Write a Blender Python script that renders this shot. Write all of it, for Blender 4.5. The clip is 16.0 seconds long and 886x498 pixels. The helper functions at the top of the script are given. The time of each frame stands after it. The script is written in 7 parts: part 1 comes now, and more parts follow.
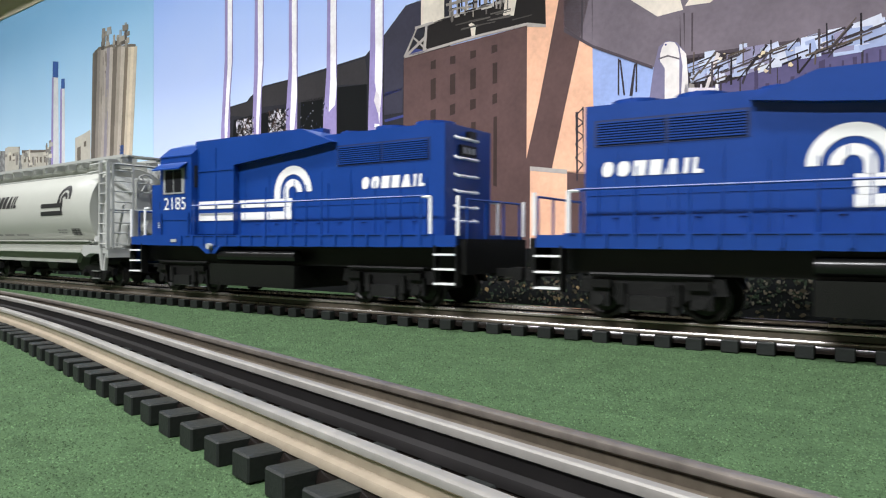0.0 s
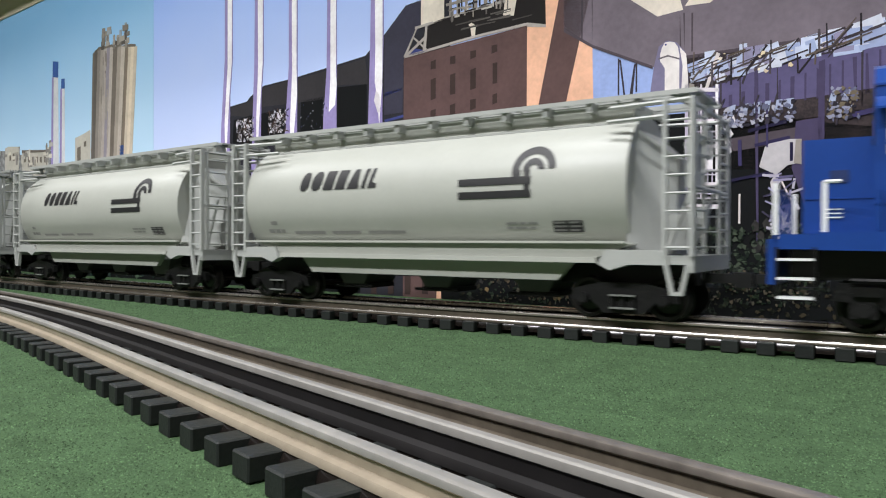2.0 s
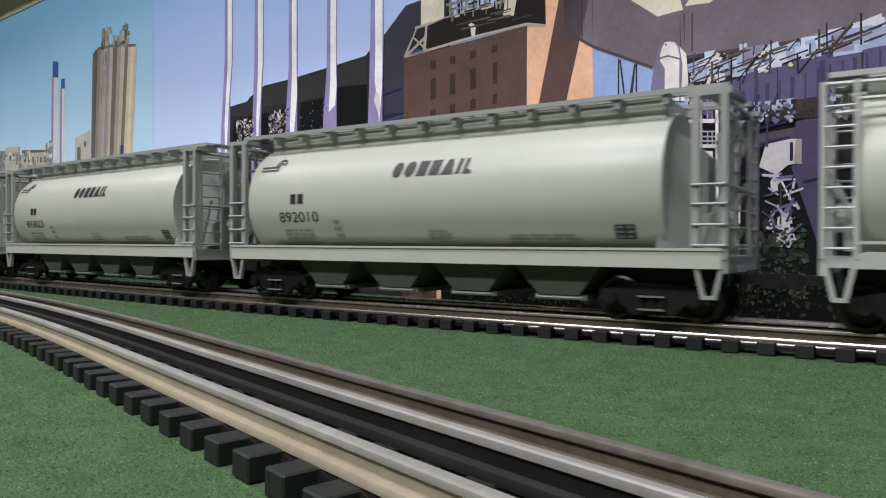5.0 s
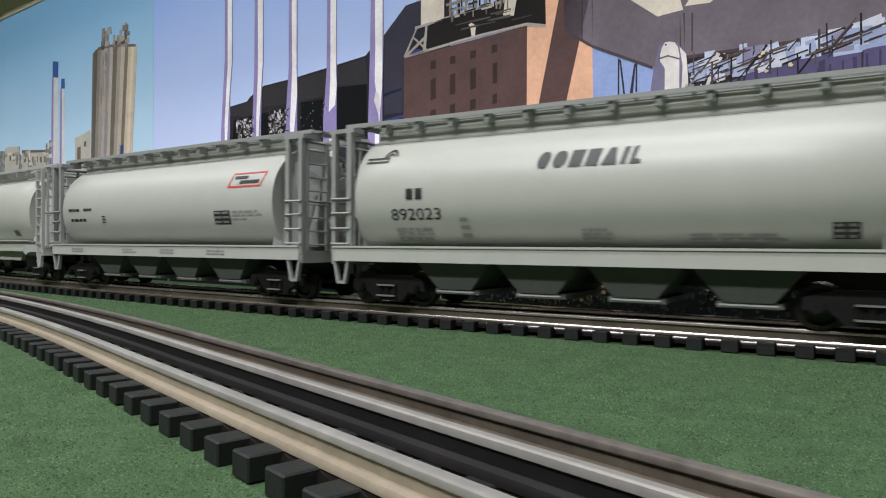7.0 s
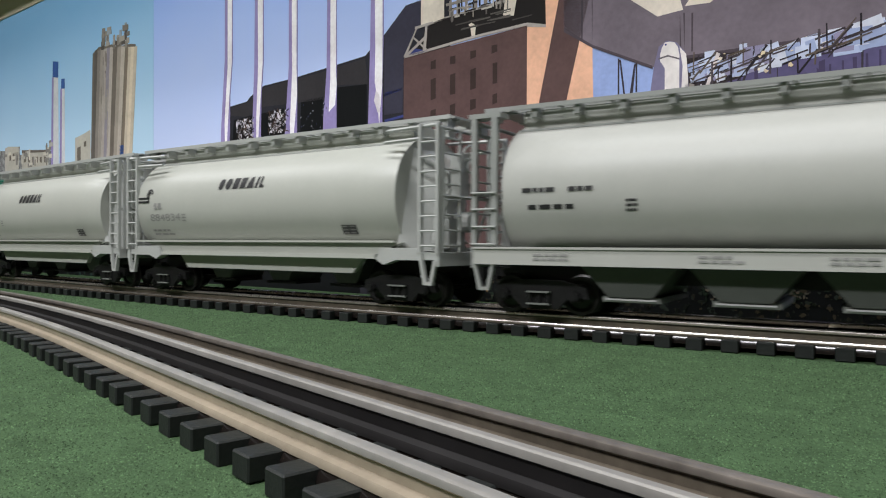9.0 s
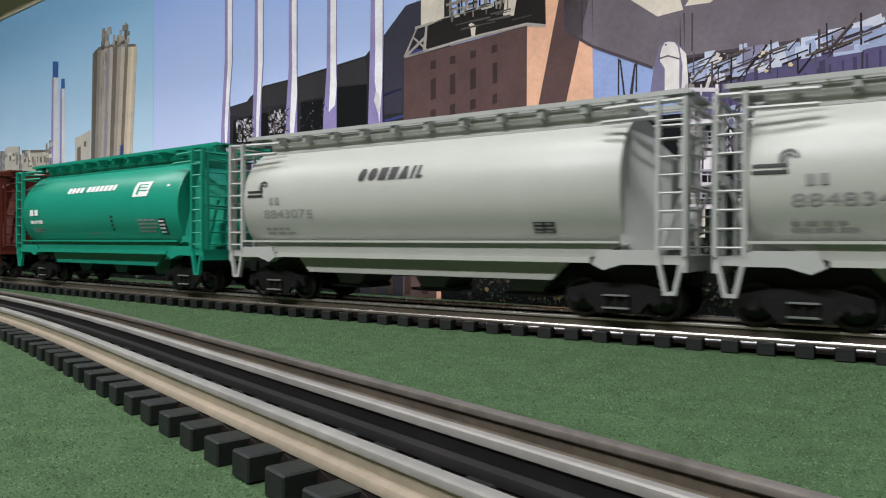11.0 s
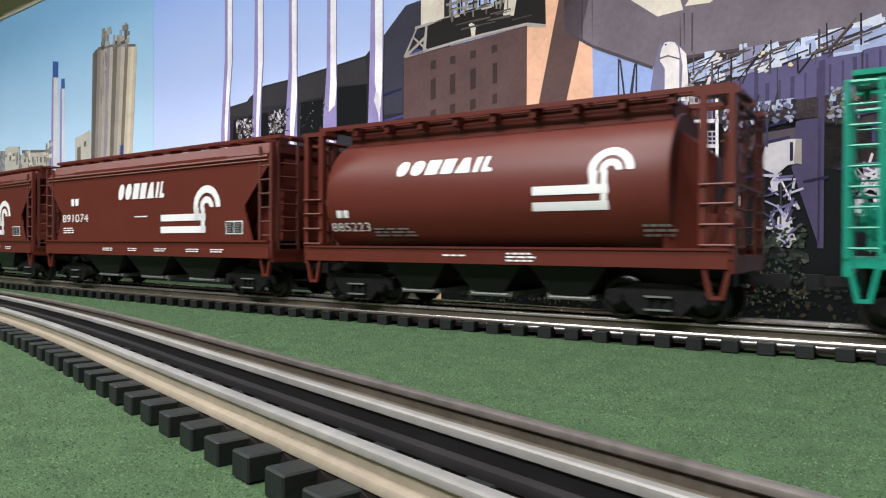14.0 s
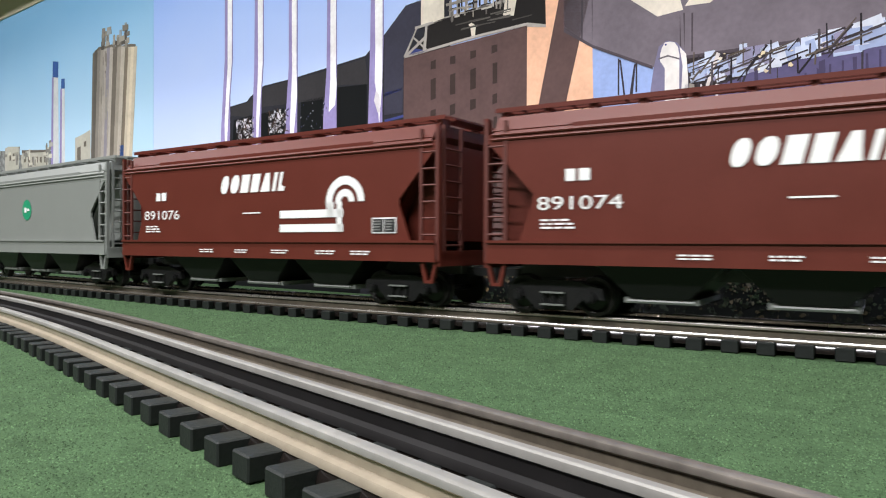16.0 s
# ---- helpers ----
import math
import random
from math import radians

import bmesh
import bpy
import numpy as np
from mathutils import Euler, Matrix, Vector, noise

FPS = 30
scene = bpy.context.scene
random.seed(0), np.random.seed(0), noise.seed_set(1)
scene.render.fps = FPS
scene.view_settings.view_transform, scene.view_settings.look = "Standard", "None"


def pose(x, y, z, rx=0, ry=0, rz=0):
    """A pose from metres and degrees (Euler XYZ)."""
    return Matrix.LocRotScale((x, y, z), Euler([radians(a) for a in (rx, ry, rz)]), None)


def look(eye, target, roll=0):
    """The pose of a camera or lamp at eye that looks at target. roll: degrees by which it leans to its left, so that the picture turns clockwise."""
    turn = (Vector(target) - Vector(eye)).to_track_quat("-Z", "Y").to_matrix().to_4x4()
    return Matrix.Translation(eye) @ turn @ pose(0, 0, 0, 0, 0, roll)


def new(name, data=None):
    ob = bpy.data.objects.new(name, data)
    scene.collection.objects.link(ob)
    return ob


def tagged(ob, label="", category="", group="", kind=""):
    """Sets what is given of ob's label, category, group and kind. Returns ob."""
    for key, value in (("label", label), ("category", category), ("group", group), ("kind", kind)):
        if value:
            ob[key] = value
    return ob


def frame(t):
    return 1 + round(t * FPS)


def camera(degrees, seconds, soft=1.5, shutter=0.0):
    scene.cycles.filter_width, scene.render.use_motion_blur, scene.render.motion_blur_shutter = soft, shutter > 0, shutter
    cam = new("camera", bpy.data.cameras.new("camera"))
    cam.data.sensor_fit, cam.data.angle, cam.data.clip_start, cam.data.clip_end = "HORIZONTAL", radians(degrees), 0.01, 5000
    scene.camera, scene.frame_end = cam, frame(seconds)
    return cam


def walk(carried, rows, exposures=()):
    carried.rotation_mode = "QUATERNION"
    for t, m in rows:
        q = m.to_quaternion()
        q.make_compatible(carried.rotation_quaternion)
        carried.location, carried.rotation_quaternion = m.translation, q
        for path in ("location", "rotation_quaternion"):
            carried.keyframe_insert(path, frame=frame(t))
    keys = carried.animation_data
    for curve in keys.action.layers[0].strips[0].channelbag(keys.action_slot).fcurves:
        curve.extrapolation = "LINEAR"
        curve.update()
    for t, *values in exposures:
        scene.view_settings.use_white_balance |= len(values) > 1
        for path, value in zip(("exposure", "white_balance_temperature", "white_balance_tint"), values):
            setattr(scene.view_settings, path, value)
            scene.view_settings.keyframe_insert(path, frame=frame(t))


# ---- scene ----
import collections
# ---- camera ----
cam = camera(64.19, 16.0, soft=1.1, shutter=0.30)
EYE, TARGET = (0, 0, 0.043), (0, 0.99997, 0.03466)
walk(cam, [(0, look(EYE, TARGET, 0.223)), (16, look(EYE, TARGET, 0.223))],
     exposures=[(0, 0.25), (1.0, 0.19), (2.0, 0.02), (3.0, -0.15), (3.5, -0.21), (7.0, -0.26), (9.2, -0.26), (11.5, -0.23), (12.5, -0.06), (14.0, 0.15), (15.5, 0.27), (16, 0.27)])

# ---- light: ceiling tubes of a basement room ----
world = bpy.data.worlds.new("world")
world.use_nodes = True
world.node_tree.nodes["Background"].inputs["Color"].default_value = (0.6, 0.65, 0.7, 1)
world.node_tree.nodes["Background"].inputs["Strength"].default_value = 0.0
scene.world = world
WALL_ANGLE, WALL_N = -radians(38), 0.43
WU = Vector((math.cos(WALL_ANGLE), math.sin(WALL_ANGLE), 0))   # along the wall
WN = Vector((-math.sin(WALL_ANGLE), math.cos(WALL_ANGLE), 0))  # into the wall


def room(u, n, z):
    """A place by metres along the wall, towards the wall and up."""
    return WU * u + WN * n + Vector((0, 0, z))


def tube_light(u, n, z, length, watts, width=0.12):
    d = bpy.data.lights.new("ceiling_tube", "AREA")
    d.shape, d.size, d.size_y, d.energy, d.color = "RECTANGLE", length, width, watts, (0.97, 0.97, 1.0)
    ob = new("ceiling_tube", d)
    ob.matrix_world = Matrix.Translation(room(u, n, z)) @ pose(0, 0, 0, 0, 0, -38)
    return ob


tube_light(-0.05, -0.12, 1.22, 1.2, 18)
tube_light(-1.75, -0.34, 1.22, 1.2, 14, 0.40)
tube_light(-0.30, -0.95, 1.22, 1.2, 45)


# ---- materials ----
def srgb(h):
    c = [int(h[i:i + 2], 16) / 255 for i in (0, 2, 4)]
    return tuple(v / 12.92 if v <= 0.04045 else ((v + 0.055) / 1.055) ** 2.4 for v in c) + (1,)


def mat(name, col, rough=0.5, metal=0.0, vary=0.08, scale=60.0, bump=0.0, bscale=400.0, coat=0.0, spec=0.5, col2=None):
    """Paint-like surface with fine and coarse variation in colour and roughness."""
    m = bpy.data.materials.new(name)
    m.use_nodes = True
    nt = m.node_tree
    b = nt.nodes["Principled BSDF"]
    b.inputs["Metallic"].default_value = metal
    b.inputs["Specular IOR Level"].default_value = spec
    b.inputs["Coat Weight"].default_value = coat
    tc = nt.nodes.new("ShaderNodeTexCoord")
    out = []
    for s, det in ((scale, 3), (scale * 7, 4)):
        n = nt.nodes.new("ShaderNodeTexNoise")
        n.inputs["Scale"].default_value, n.inputs["Detail"].default_value = s, det
        nt.links.new(tc.outputs["Object"], n.inputs["Vector"])
        out.append(n)
    mix = nt.nodes.new("ShaderNodeMath")
    mix.operation = "MULTIPLY_ADD"
    nt.links.new(out[0].outputs["Fac"], mix.inputs[0])
    mix.inputs[1].default_value = 0.6
    half = nt.nodes.new("ShaderNodeMath")
    half.operation = "MULTIPLY"
    nt.links.new(out[1].outputs["Fac"], half.inputs[0])
    half.inputs[1].default_value = 0.4
    nt.links.new(half.outputs[0], mix.inputs[2])
    ramp = nt.nodes.new("ShaderNodeValToRGB")
    ramp.color_ramp.elements[0].position, ramp.color_ramp.elements[1].position = 0.3, 0.7
    c = col if len(col) == 4 else (*col, 1)
    c2 = col2 or tuple(min(1, v * (1 + vary)) for v in c[:3]) + (1,)
    ramp.color_ramp.elements[0].color = tuple(v * (1 - vary) for v in c[:3]) + (1,)
    ramp.color_ramp.elements[1].color = c2
    nt.links.new(mix.outputs[0], ramp.inputs[0])
    nt.links.new(ramp.outputs[0], b.inputs["Base Color"])
    rr = nt.nodes.new("ShaderNodeMapRange")
    rr.inputs["To Min"].default_value, rr.inputs["To Max"].default_value = rough * 0.85, min(1, rough * 1.15)
    nt.links.new(mix.outputs[0], rr.inputs["Value"])
    nt.links.new(rr.outputs[0], b.inputs["Roughness"])
    if bump:
        bn = nt.nodes.new("ShaderNodeTexNoise")
        bn.inputs["Scale"].default_value, bn.inputs["Detail"].default_value = bscale, 5
        nt.links.new(tc.outputs["Object"], bn.inputs["Vector"])
        bp = nt.nodes.new("ShaderNodeBump")
        bp.inputs["Strength"].default_value, bp.inputs["Distance"].default_value = bump, 0.5 / bscale
        nt.links.new(bn.outputs["Fac"], bp.inputs["Height"])
        nt.links.new(bp.outputs[0], b.inputs["Normal"])
    return m


BLUE = mat("blue_paint", (0.006, 0.042, 0.22), 0.32, vary=0.08, coat=0.1)
GREY = mat("light_grey_paint", (0.375, 0.385, 0.345), 0.40, vary=0.04, spec=0.5)
GREY2 = mat("pale_grey_paint", (0.37, 0.375, 0.345), 0.42, vary=0.04, spec=0.4)
FRAME1 = mat("grey_frame_paint", (0.36, 0.37, 0.35), 0.4, vary=0.06)
FRAME2 = mat("dull_grey_frame_paint", (0.25, 0.26, 0.245), 0.4, vary=0.06)
SILVER = mat("mid_grey_paint", (0.20, 0.21, 0.195), 0.4, vary=0.05)
TEAL = mat("jade_green_paint", (0.007, 0.245, 0.16), 0.35, vary=0.06)
BROWN = mat("oxide_red_paint", (0.095, 0.017, 0.010), 0.46, vary=0.08, spec=0.35)
BLACKP = mat("black_plastic", (0.005, 0.005, 0.005), 0.38, vary=0.2, spec=0.35)
GLOSSB = mat("satin_black_plastic", (0.006, 0.006, 0.006), 0.26, vary=0.2)
# car grey dimmed: the shade beneath the body is put into this colour
CHUTE = mat("dark_grey_chute", (0.07, 0.075, 0.068), 0.6, vary=0.12)
DULLBROWN = mat("dull_oxide_paint", (0.085, 0.018, 0.012), 0.65, vary=0.1)
TRUCK = mat("dull_black_castings", (0.007, 0.007, 0.007), 0.5, vary=0.35, bump=0.2, spec=0.3)
WHEEL = mat("worn_wheel_steel", (0.012, 0.011, 0.010), 0.4, metal=0.3, vary=0.2)
WHITE = mat("white_lettering", (0.75, 0.75, 0.73), 0.5, vary=0.03)
BLACK = mat("black_lettering", (0.015, 0.015, 0.016), 0.5, vary=0.1)
FAINT = mat("grey_lettering", (0.22, 0.22, 0.21), 0.6, vary=0.1)
REDL = mat("red_lettering", (0.5, 0.04, 0.03), 0.5, vary=0.05)
GREENL = mat("green_lettering", (0.01, 0.25, 0.12), 0.5, vary=0.05)
GLASSY = mat("dark_window_glass", (0.02, 0.022, 0.025), 0.08, vary=0.05)
# hood blue darkened on flat plates, as painted shade of louvres and vents
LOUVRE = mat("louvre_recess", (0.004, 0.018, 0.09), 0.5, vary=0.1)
FRAMEC = mat("window_frame_grey", (0.35, 0.36, 0.36), 0.4, vary=0.05)
STEEL = mat("rail_steel", (0.56, 0.53, 0.48), 0.27, metal=0.85, vary=0.14, scale=30, bump=0.05, bscale=900)
WORNHEAD = mat("worn_rail_head", (0.26, 0.25, 0.23), 0.55, metal=0.35, vary=0.22, scale=30, bump=0.08, bscale=900)
BARE = mat("bright_wire", (0.75, 0.76, 0.76), 0.3, vary=0.03)
TIE = mat("dark_tie", (0.011, 0.013, 0.012), 0.55, vary=0.35, scale=150, bump=0.25, bscale=900, spec=0.3)
STRAP = mat("tie_strap", (0.010, 0.008, 0.007), 0.16, vary=0.2)
WEB = mat("tarnished_rail_web", (0.36, 0.305, 0.23), 0.42, metal=0.35, vary=0.2, scale=40, bump=0.1, bscale=700)
BROWNWEB = mat("brown_rail_web", (0.10, 0.083, 0.062), 0.45, metal=0.2, vary=0.35, scale=60, bump=0.1, bscale=700)
DULLHEAD = mat("unpolished_rail_head", (0.17, 0.15, 0.13), 0.4, metal=0.5, vary=0.35, scale=50)
# near-black colour paints the shadow that the rail head throws on its web
DARKWEB = mat("blackened_rail_web", (0.010, 0.009, 0.009), 0.5, vary=0.3, scale=40, spec=0.3)
CREAM = mat("cream_wall_paint", (0.62, 0.55, 0.42), 0.7, vary=0.04, bump=0.1, bscale=200)
ROOM = mat("room_wall_paint", (0.30, 0.27, 0.22), 0.8, vary=0.05, scale=5)
WOOD = mat("floor_board", (0.2, 0.14, 0.09), 0.6, vary=0.2, scale=6)


# ---- mesh helpers ----
def bm_box(bm, c, s, taper=None):
    """A box of size s round c; taper: share of the bottom's size, (x, y)."""
    v = []
    for dz in (-0.5, 0.5):
        k = taper if (taper and dz < 0) else (1, 1)
        for dx, dy in ((-0.5, -0.5), (0.5, -0.5), (0.5, 0.5), (-0.5, 0.5)):
            v.append(bm.verts.new((c[0] + dx * s[0] * k[0], c[1] + dy * s[1] * k[1], c[2] + dz * s[2])))
    for f in ((3, 2, 1, 0), (4, 5, 6, 7), (0, 1, 5, 4), (1, 2, 6, 5), (2, 3, 7, 6), (3, 0, 4, 7)):
        bm.faces.new([v[i] for i in f])
    return v


def bm_rod(bm, a, b, r, n=6):
    a, b = Vector(a), Vector(b)
    q = (b - a).to_track_quat("Z", "Y").to_matrix()
    rings = [[bm.verts.new(p + q @ Vector((r * math.cos(i * math.tau / n), r * math.sin(i * math.tau / n), 0))) for i in range(n)] for p in (a, b)]
    for i in range(n):
        bm.faces.new((rings[0][i], rings[0][(i + 1) % n], rings[1][(i + 1) % n], rings[1][i]))
    bm.faces.new(rings[0][::-1])
    bm.faces.new(rings[1])


def bm_disc(bm, c, axis, r, depth, n=20):
    a = Vector(axis).normalized() * depth / 2
    bm_rod(bm, Vector(c) - a, Vector(c) + a, r, n)


def bm_prism(bm, outline, y0, y1):
    """Outline in x, z, drawn from y0 to y1."""
    a = [bm.verts.new((x, y0, z)) for x, z in outline]
    b = [bm.verts.new((x, y1, z)) for x, z in outline]
    n = len(a)
    for i in range(n):
        bm.faces.new((a[i], a[(i + 1) % n], b[(i + 1) % n], b[i]))
    bm.faces.new(a[::-1])
    bm.faces.new(b)


def part(name, bm, material, parent, label="", bevel=0.0, smooth=False):
    if bevel:
        bmesh.ops.bevel(bm, geom=[e for e in bm.edges if e.is_manifold and e.calc_face_angle(0) > 0.5], offset=bevel, segments=2, affect="EDGES", profile=0.5)
    bmesh.ops.recalc_face_normals(bm, faces=bm.faces)
    me = bpy.data.meshes.new(name)
    bm.to_mesh(me)
    bm.free()
    me.materials.append(material)
    if smooth:
        me.polygons.foreach_set("use_smooth", [True] * len(me.polygons))
        me.set_sharp_from_angle(angle=radians(35))
    ob = new(name, me)
    if parent:
        ob.parent = parent
    if label:
        tagged(ob, label)
    return ob


def mesh_of(name, verts, faces, material, parent=None, label=""):
    me = bpy.data.meshes.new(name)
    me.from_pydata(verts, [], faces)
    me.materials.append(material)
    ob = new(name, me)
    if parent:
        ob.parent = parent
    if label:
        tagged(ob, label)
    return ob


def box_part(name, c, s, material, parent, label="", bevel=0.0, taper=None):
    bm = bmesh.new()
    bm_box(bm, c, s, taper)
    return part(name, bm, material, parent, label, bevel)


# ---- the line of the far track: heading against length run, 0 abreast of the camera ----
STEP = 0.005
S_LO, S_HI = -4.2, 4.4


def heading(s):
    if s > 0.35:
        return -0.5578 - 0.1054 * min(1, (s - 0.35) / 0.3)
    if s > 0.11:
        return -0.5578
    if s > -0.62:
        return -0.5578 + 0.2117 * (s - 0.11)
    return -0.7123 + 0.0491 * min(1, (-0.62 - s) / 0.3)


def far_line():
    pts = {0: Vector((0, 0.37725, 0))}
    for sign, n in ((1, int(S_HI / STEP)), (-1, int(-S_LO / STEP))):
        p = Vector((0, 0.37725, 0))
        for i in range(1, n + 1):
            a = heading(sign * (i - 0.5) * STEP)
            p = p + Vector((math.cos(a), math.sin(a), 0)) * STEP * sign
            pts[sign * i] = p
    return pts


FAR = far_line()


def on_far(s, off=0.0):
    """The place on the far track s metres along it and off metres towards the camera's side."""
    i = math.floor(s / STEP)
    p = FAR[i].lerp(FAR[i + 1], s / STEP - i)
    a = heading(s)
    return p + Vector((math.sin(a), -math.cos(a), 0)) * off


# ---- the line of the near track: straight beside the camera, then a gentle curve away ----
NEAR_ANGLE, NEAR_END = -0.8593, 0.64


def near_heading(s):
    return NEAR_ANGLE - 0.0295 * (0.05 - s) + (0.436 * (-0.2405 - s) if s < -0.2405 else 0.0)


def near_line():
    p = Vector((math.cos(NEAR_ANGLE), math.sin(NEAR_ANGLE), 0)) * NEAR_END + Vector((-math.sin(NEAR_ANGLE), math.cos(NEAR_ANGLE), 0)) * 0.0802
    pts = []
    for i in range(int(1.45 / STEP)):
        a = near_heading(min(0.05, NEAR_END - (i + 0.5) * STEP))
        pts.append(p)
        p = p - Vector((math.cos(a), math.sin(a), 0)) * STEP
    return pts


NEAR = near_line()


def on_near(s, off=0.0):
    """The place on the near track s metres along it and off metres towards the camera's side."""
    k = (NEAR_END - s) / STEP
    i = int(math.floor(k))
    a = near_heading(min(0.05, s))
    return NEAR[i].lerp(NEAR[i + 1], k - i) + Vector((math.sin(a), -math.cos(a), 0)) * off


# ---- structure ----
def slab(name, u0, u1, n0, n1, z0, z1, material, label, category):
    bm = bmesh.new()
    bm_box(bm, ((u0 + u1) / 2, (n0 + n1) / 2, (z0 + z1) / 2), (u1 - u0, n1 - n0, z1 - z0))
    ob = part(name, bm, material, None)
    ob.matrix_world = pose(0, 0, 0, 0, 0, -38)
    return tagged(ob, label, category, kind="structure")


def grass_material():
    m = mat("green_grass_mat", (0.047, 0.084, 0.039), 0.95, vary=0.34, scale=90, bump=0.9, bscale=900, spec=0.1)
    return m


GRASS = grass_material()
slab("wall_back", -4.4, 4.4, 0.432, 0.53, -1.0, 1.25, CREAM, "cream painted wall carrying a printed industrial picture", "wall")
slab("wall_front", -4.4, 4.4, -2.9, -2.8, -1.0, 1.25, ROOM, "plain dull painted wall of the train room", "wall")
slab("wall_east", 4.4, 4.5, -2.9, 0.53, -1.0, 1.25, ROOM, "plain dull painted end wall", "wall")
slab("wall_west", -4.5, -4.4, -2.9, 0.53, -1.0, 1.25, ROOM, "plain dull painted end wall", "wall")
slab("ceiling", -4.5, 4.5, -2.9, 0.53, 1.25, 1.35, mat("ceiling_white", (0.45, 0.44, 0.41), 0.9, vary=0.03), "plain off-white ceiling", "ceiling")
slab("floor", -4.5, 4.5, -2.9, 0.53, -1.1, -1.0, WOOD, "plain brown floor", "floor")
slab("ground", -4.39, 4.39, -0.75, 0.4315, -0.02, 0.0, GRASS, "green grass mat covering the layout board", "ground")
slab("trim", -4.39, 4.39, 0.4265, 0.4315, 0.374, 0.380, CREAM, "thin cream strip above the printed wall picture", "trim")
# out-of-view ledge, added to throw a shadow over the picture's upper edge
slab("soffit", -4.39, 4.39, 0.275, 0.4315, 0.47, 0.50, CREAM, "unseen cream soffit added to shade the top of the wall", "soffit")


# ---- the printed picture on the wall ----
INKS = {
    'funnel_grey': 'b4b0b2', 'leaf_grey': '3c3a37', 'leaf_tan': '7a6648', 'leaf_green': '45503c',
    'haze_building': 'b4b6b4', 'concrete_light': 'b4b0a4', 'stack_grey': 'cfd0d2', 'stack_blue': '3a5a96',
    'stack_shade': '9488b8', 'silo_dark': '6c655c', 
    'plant_dark': '2b2b31', 'plant_grey': '3a3946', 'plant_band': '353335',
    'plant_black': '0f1112', 'twig_sky': 'd8d2d4', 'plant_blue': '3c4378', 'stack_white': 'f4eef0',
    'brick_shade': '5a4644', 'roof_black': '23201f', 'tower_cream': 'd9cfc0', 'roof_edge': 'a9a29c',
    'girder_grey': '8f8880', 'brick_window': '3c302d', 'brick_orange': 'e6b496', 'sky_low': '93a6d4',
    'girder_dark': '3a353c', 'conveyor': '716870', 'conveyor_dark': '4e464c', 'roof_pale': 'ddd2c4',
    'steel_brown': '453b3a', 'sky_patch': '9fa8c0', 'girder_pale': 'cfc6c2', 'corrugated': '575172',
    'corrugated_dark': '453e58', 'duct_shade': '77728c', 'duct_silver': 'ded8d4', 'duct_line': '6a6468',
}


def poster_shapes():
    """Flat shapes of the printed wall picture: ink, layer, outline in metres along the wall and up."""
    yield 'haze_building', 1, ((-1.277, 0.158), (-1.277, 0.186), (-1.156, 0.177), (-1.156, 0.182), (-1.11, 0.18), (-1.11, 0.168), (-1.023, 0.161), (-1.023, 0.167), (-1.006, 0.165), (-1.006, 0.141))
    yield 'concrete_light', 2, ((-1.162, 0.125), (-1.162, 0.181), (-1.15, 0.183), (-1.114, 0.18), (-1.114, 0.123))
    yield 'concrete_light', 2, ((-1.102, 0.122), (-1.102, 0.173), (-1.018, 0.166), (-1.018, 0.119))
    yield 'concrete_light', 2, ((-0.939, 0.115), (-0.939, 0.177), (-0.918, 0.18), (-0.898, 0.184), (-0.898, 0.113))
    yield 'stack_grey', 2, ((-1.01, 0.118), (-1.006, 0.265), (-0.988, 0.262), (-0.986, 0.117))
    yield 'stack_blue', 3, ((-1.004, 0.265), (-1.003, 0.286), (-0.987, 0.283), (-0.988, 0.262))
    yield 'stack_shade', 3, ((-1.01, 0.118), (-1.006, 0.265), (-1.001, 0.264), (-1.003, 0.118))
    yield 'stack_grey', 2, ((-0.984, 0.117), (-0.981, 0.246), (-0.969, 0.245), (-0.968, 0.116))
    yield 'stack_blue', 3, ((-0.979, 0.246), (-0.978, 0.259), (-0.969, 0.258), (-0.969, 0.245))
    yield 'stack_shade', 3, ((-0.984, 0.117), (-0.981, 0.246), (-0.976, 0.246), (-0.978, 0.117))
    yield 'silo_dark', 2, ((-0.898, 0.113), (-0.892, 0.278), (-0.876, 0.283), (-0.851, 0.281), (-0.793, 0.273), (-0.798, 0.108))
    yield 'silo_dark', 4, ((-0.892, 0.278), (-0.876, 0.284), (-0.845, 0.282), (-0.789, 0.273), (-0.789, 0.27), (-0.845, 0.278), (-0.873, 0.28), (-0.891, 0.275))
    yield 'stack_blue', 4, ((-0.827, 0.11), (-0.825, 0.158), (-0.816, 0.158), (-0.816, 0.109))
    yield 'silo_dark', 4, ((-1.146, 0.162), (-1.146, 0.173), (-1.14, 0.172), (-1.14, 0.162))
    yield 'silo_dark', 4, ((-1.134, 0.161), (-1.134, 0.172), (-1.128, 0.171), (-1.128, 0.161))
    yield 'silo_dark', 4, ((-1.122, 0.16), (-1.122, 0.171), (-1.116, 0.171), (-1.116, 0.16))
    yield 'silo_dark', 4, ((-1.095, 0.156), (-1.095, 0.164), (-1.089, 0.164), (-1.089, 0.156))
    yield 'silo_dark', 4, ((-1.081, 0.155), (-1.081, 0.163), (-1.076, 0.163), (-1.076, 0.155))
    yield 'silo_dark', 4, ((-1.068, 0.154), (-1.068, 0.162), (-1.063, 0.162), (-1.063, 0.154))
    yield 'silo_dark', 4, ((-1.056, 0.153), (-1.056, 0.161), (-1.05, 0.161), (-1.05, 0.153))
    yield 'silo_dark', 4, ((-1.043, 0.153), (-1.043, 0.16), (-1.038, 0.16), (-1.038, 0.152))
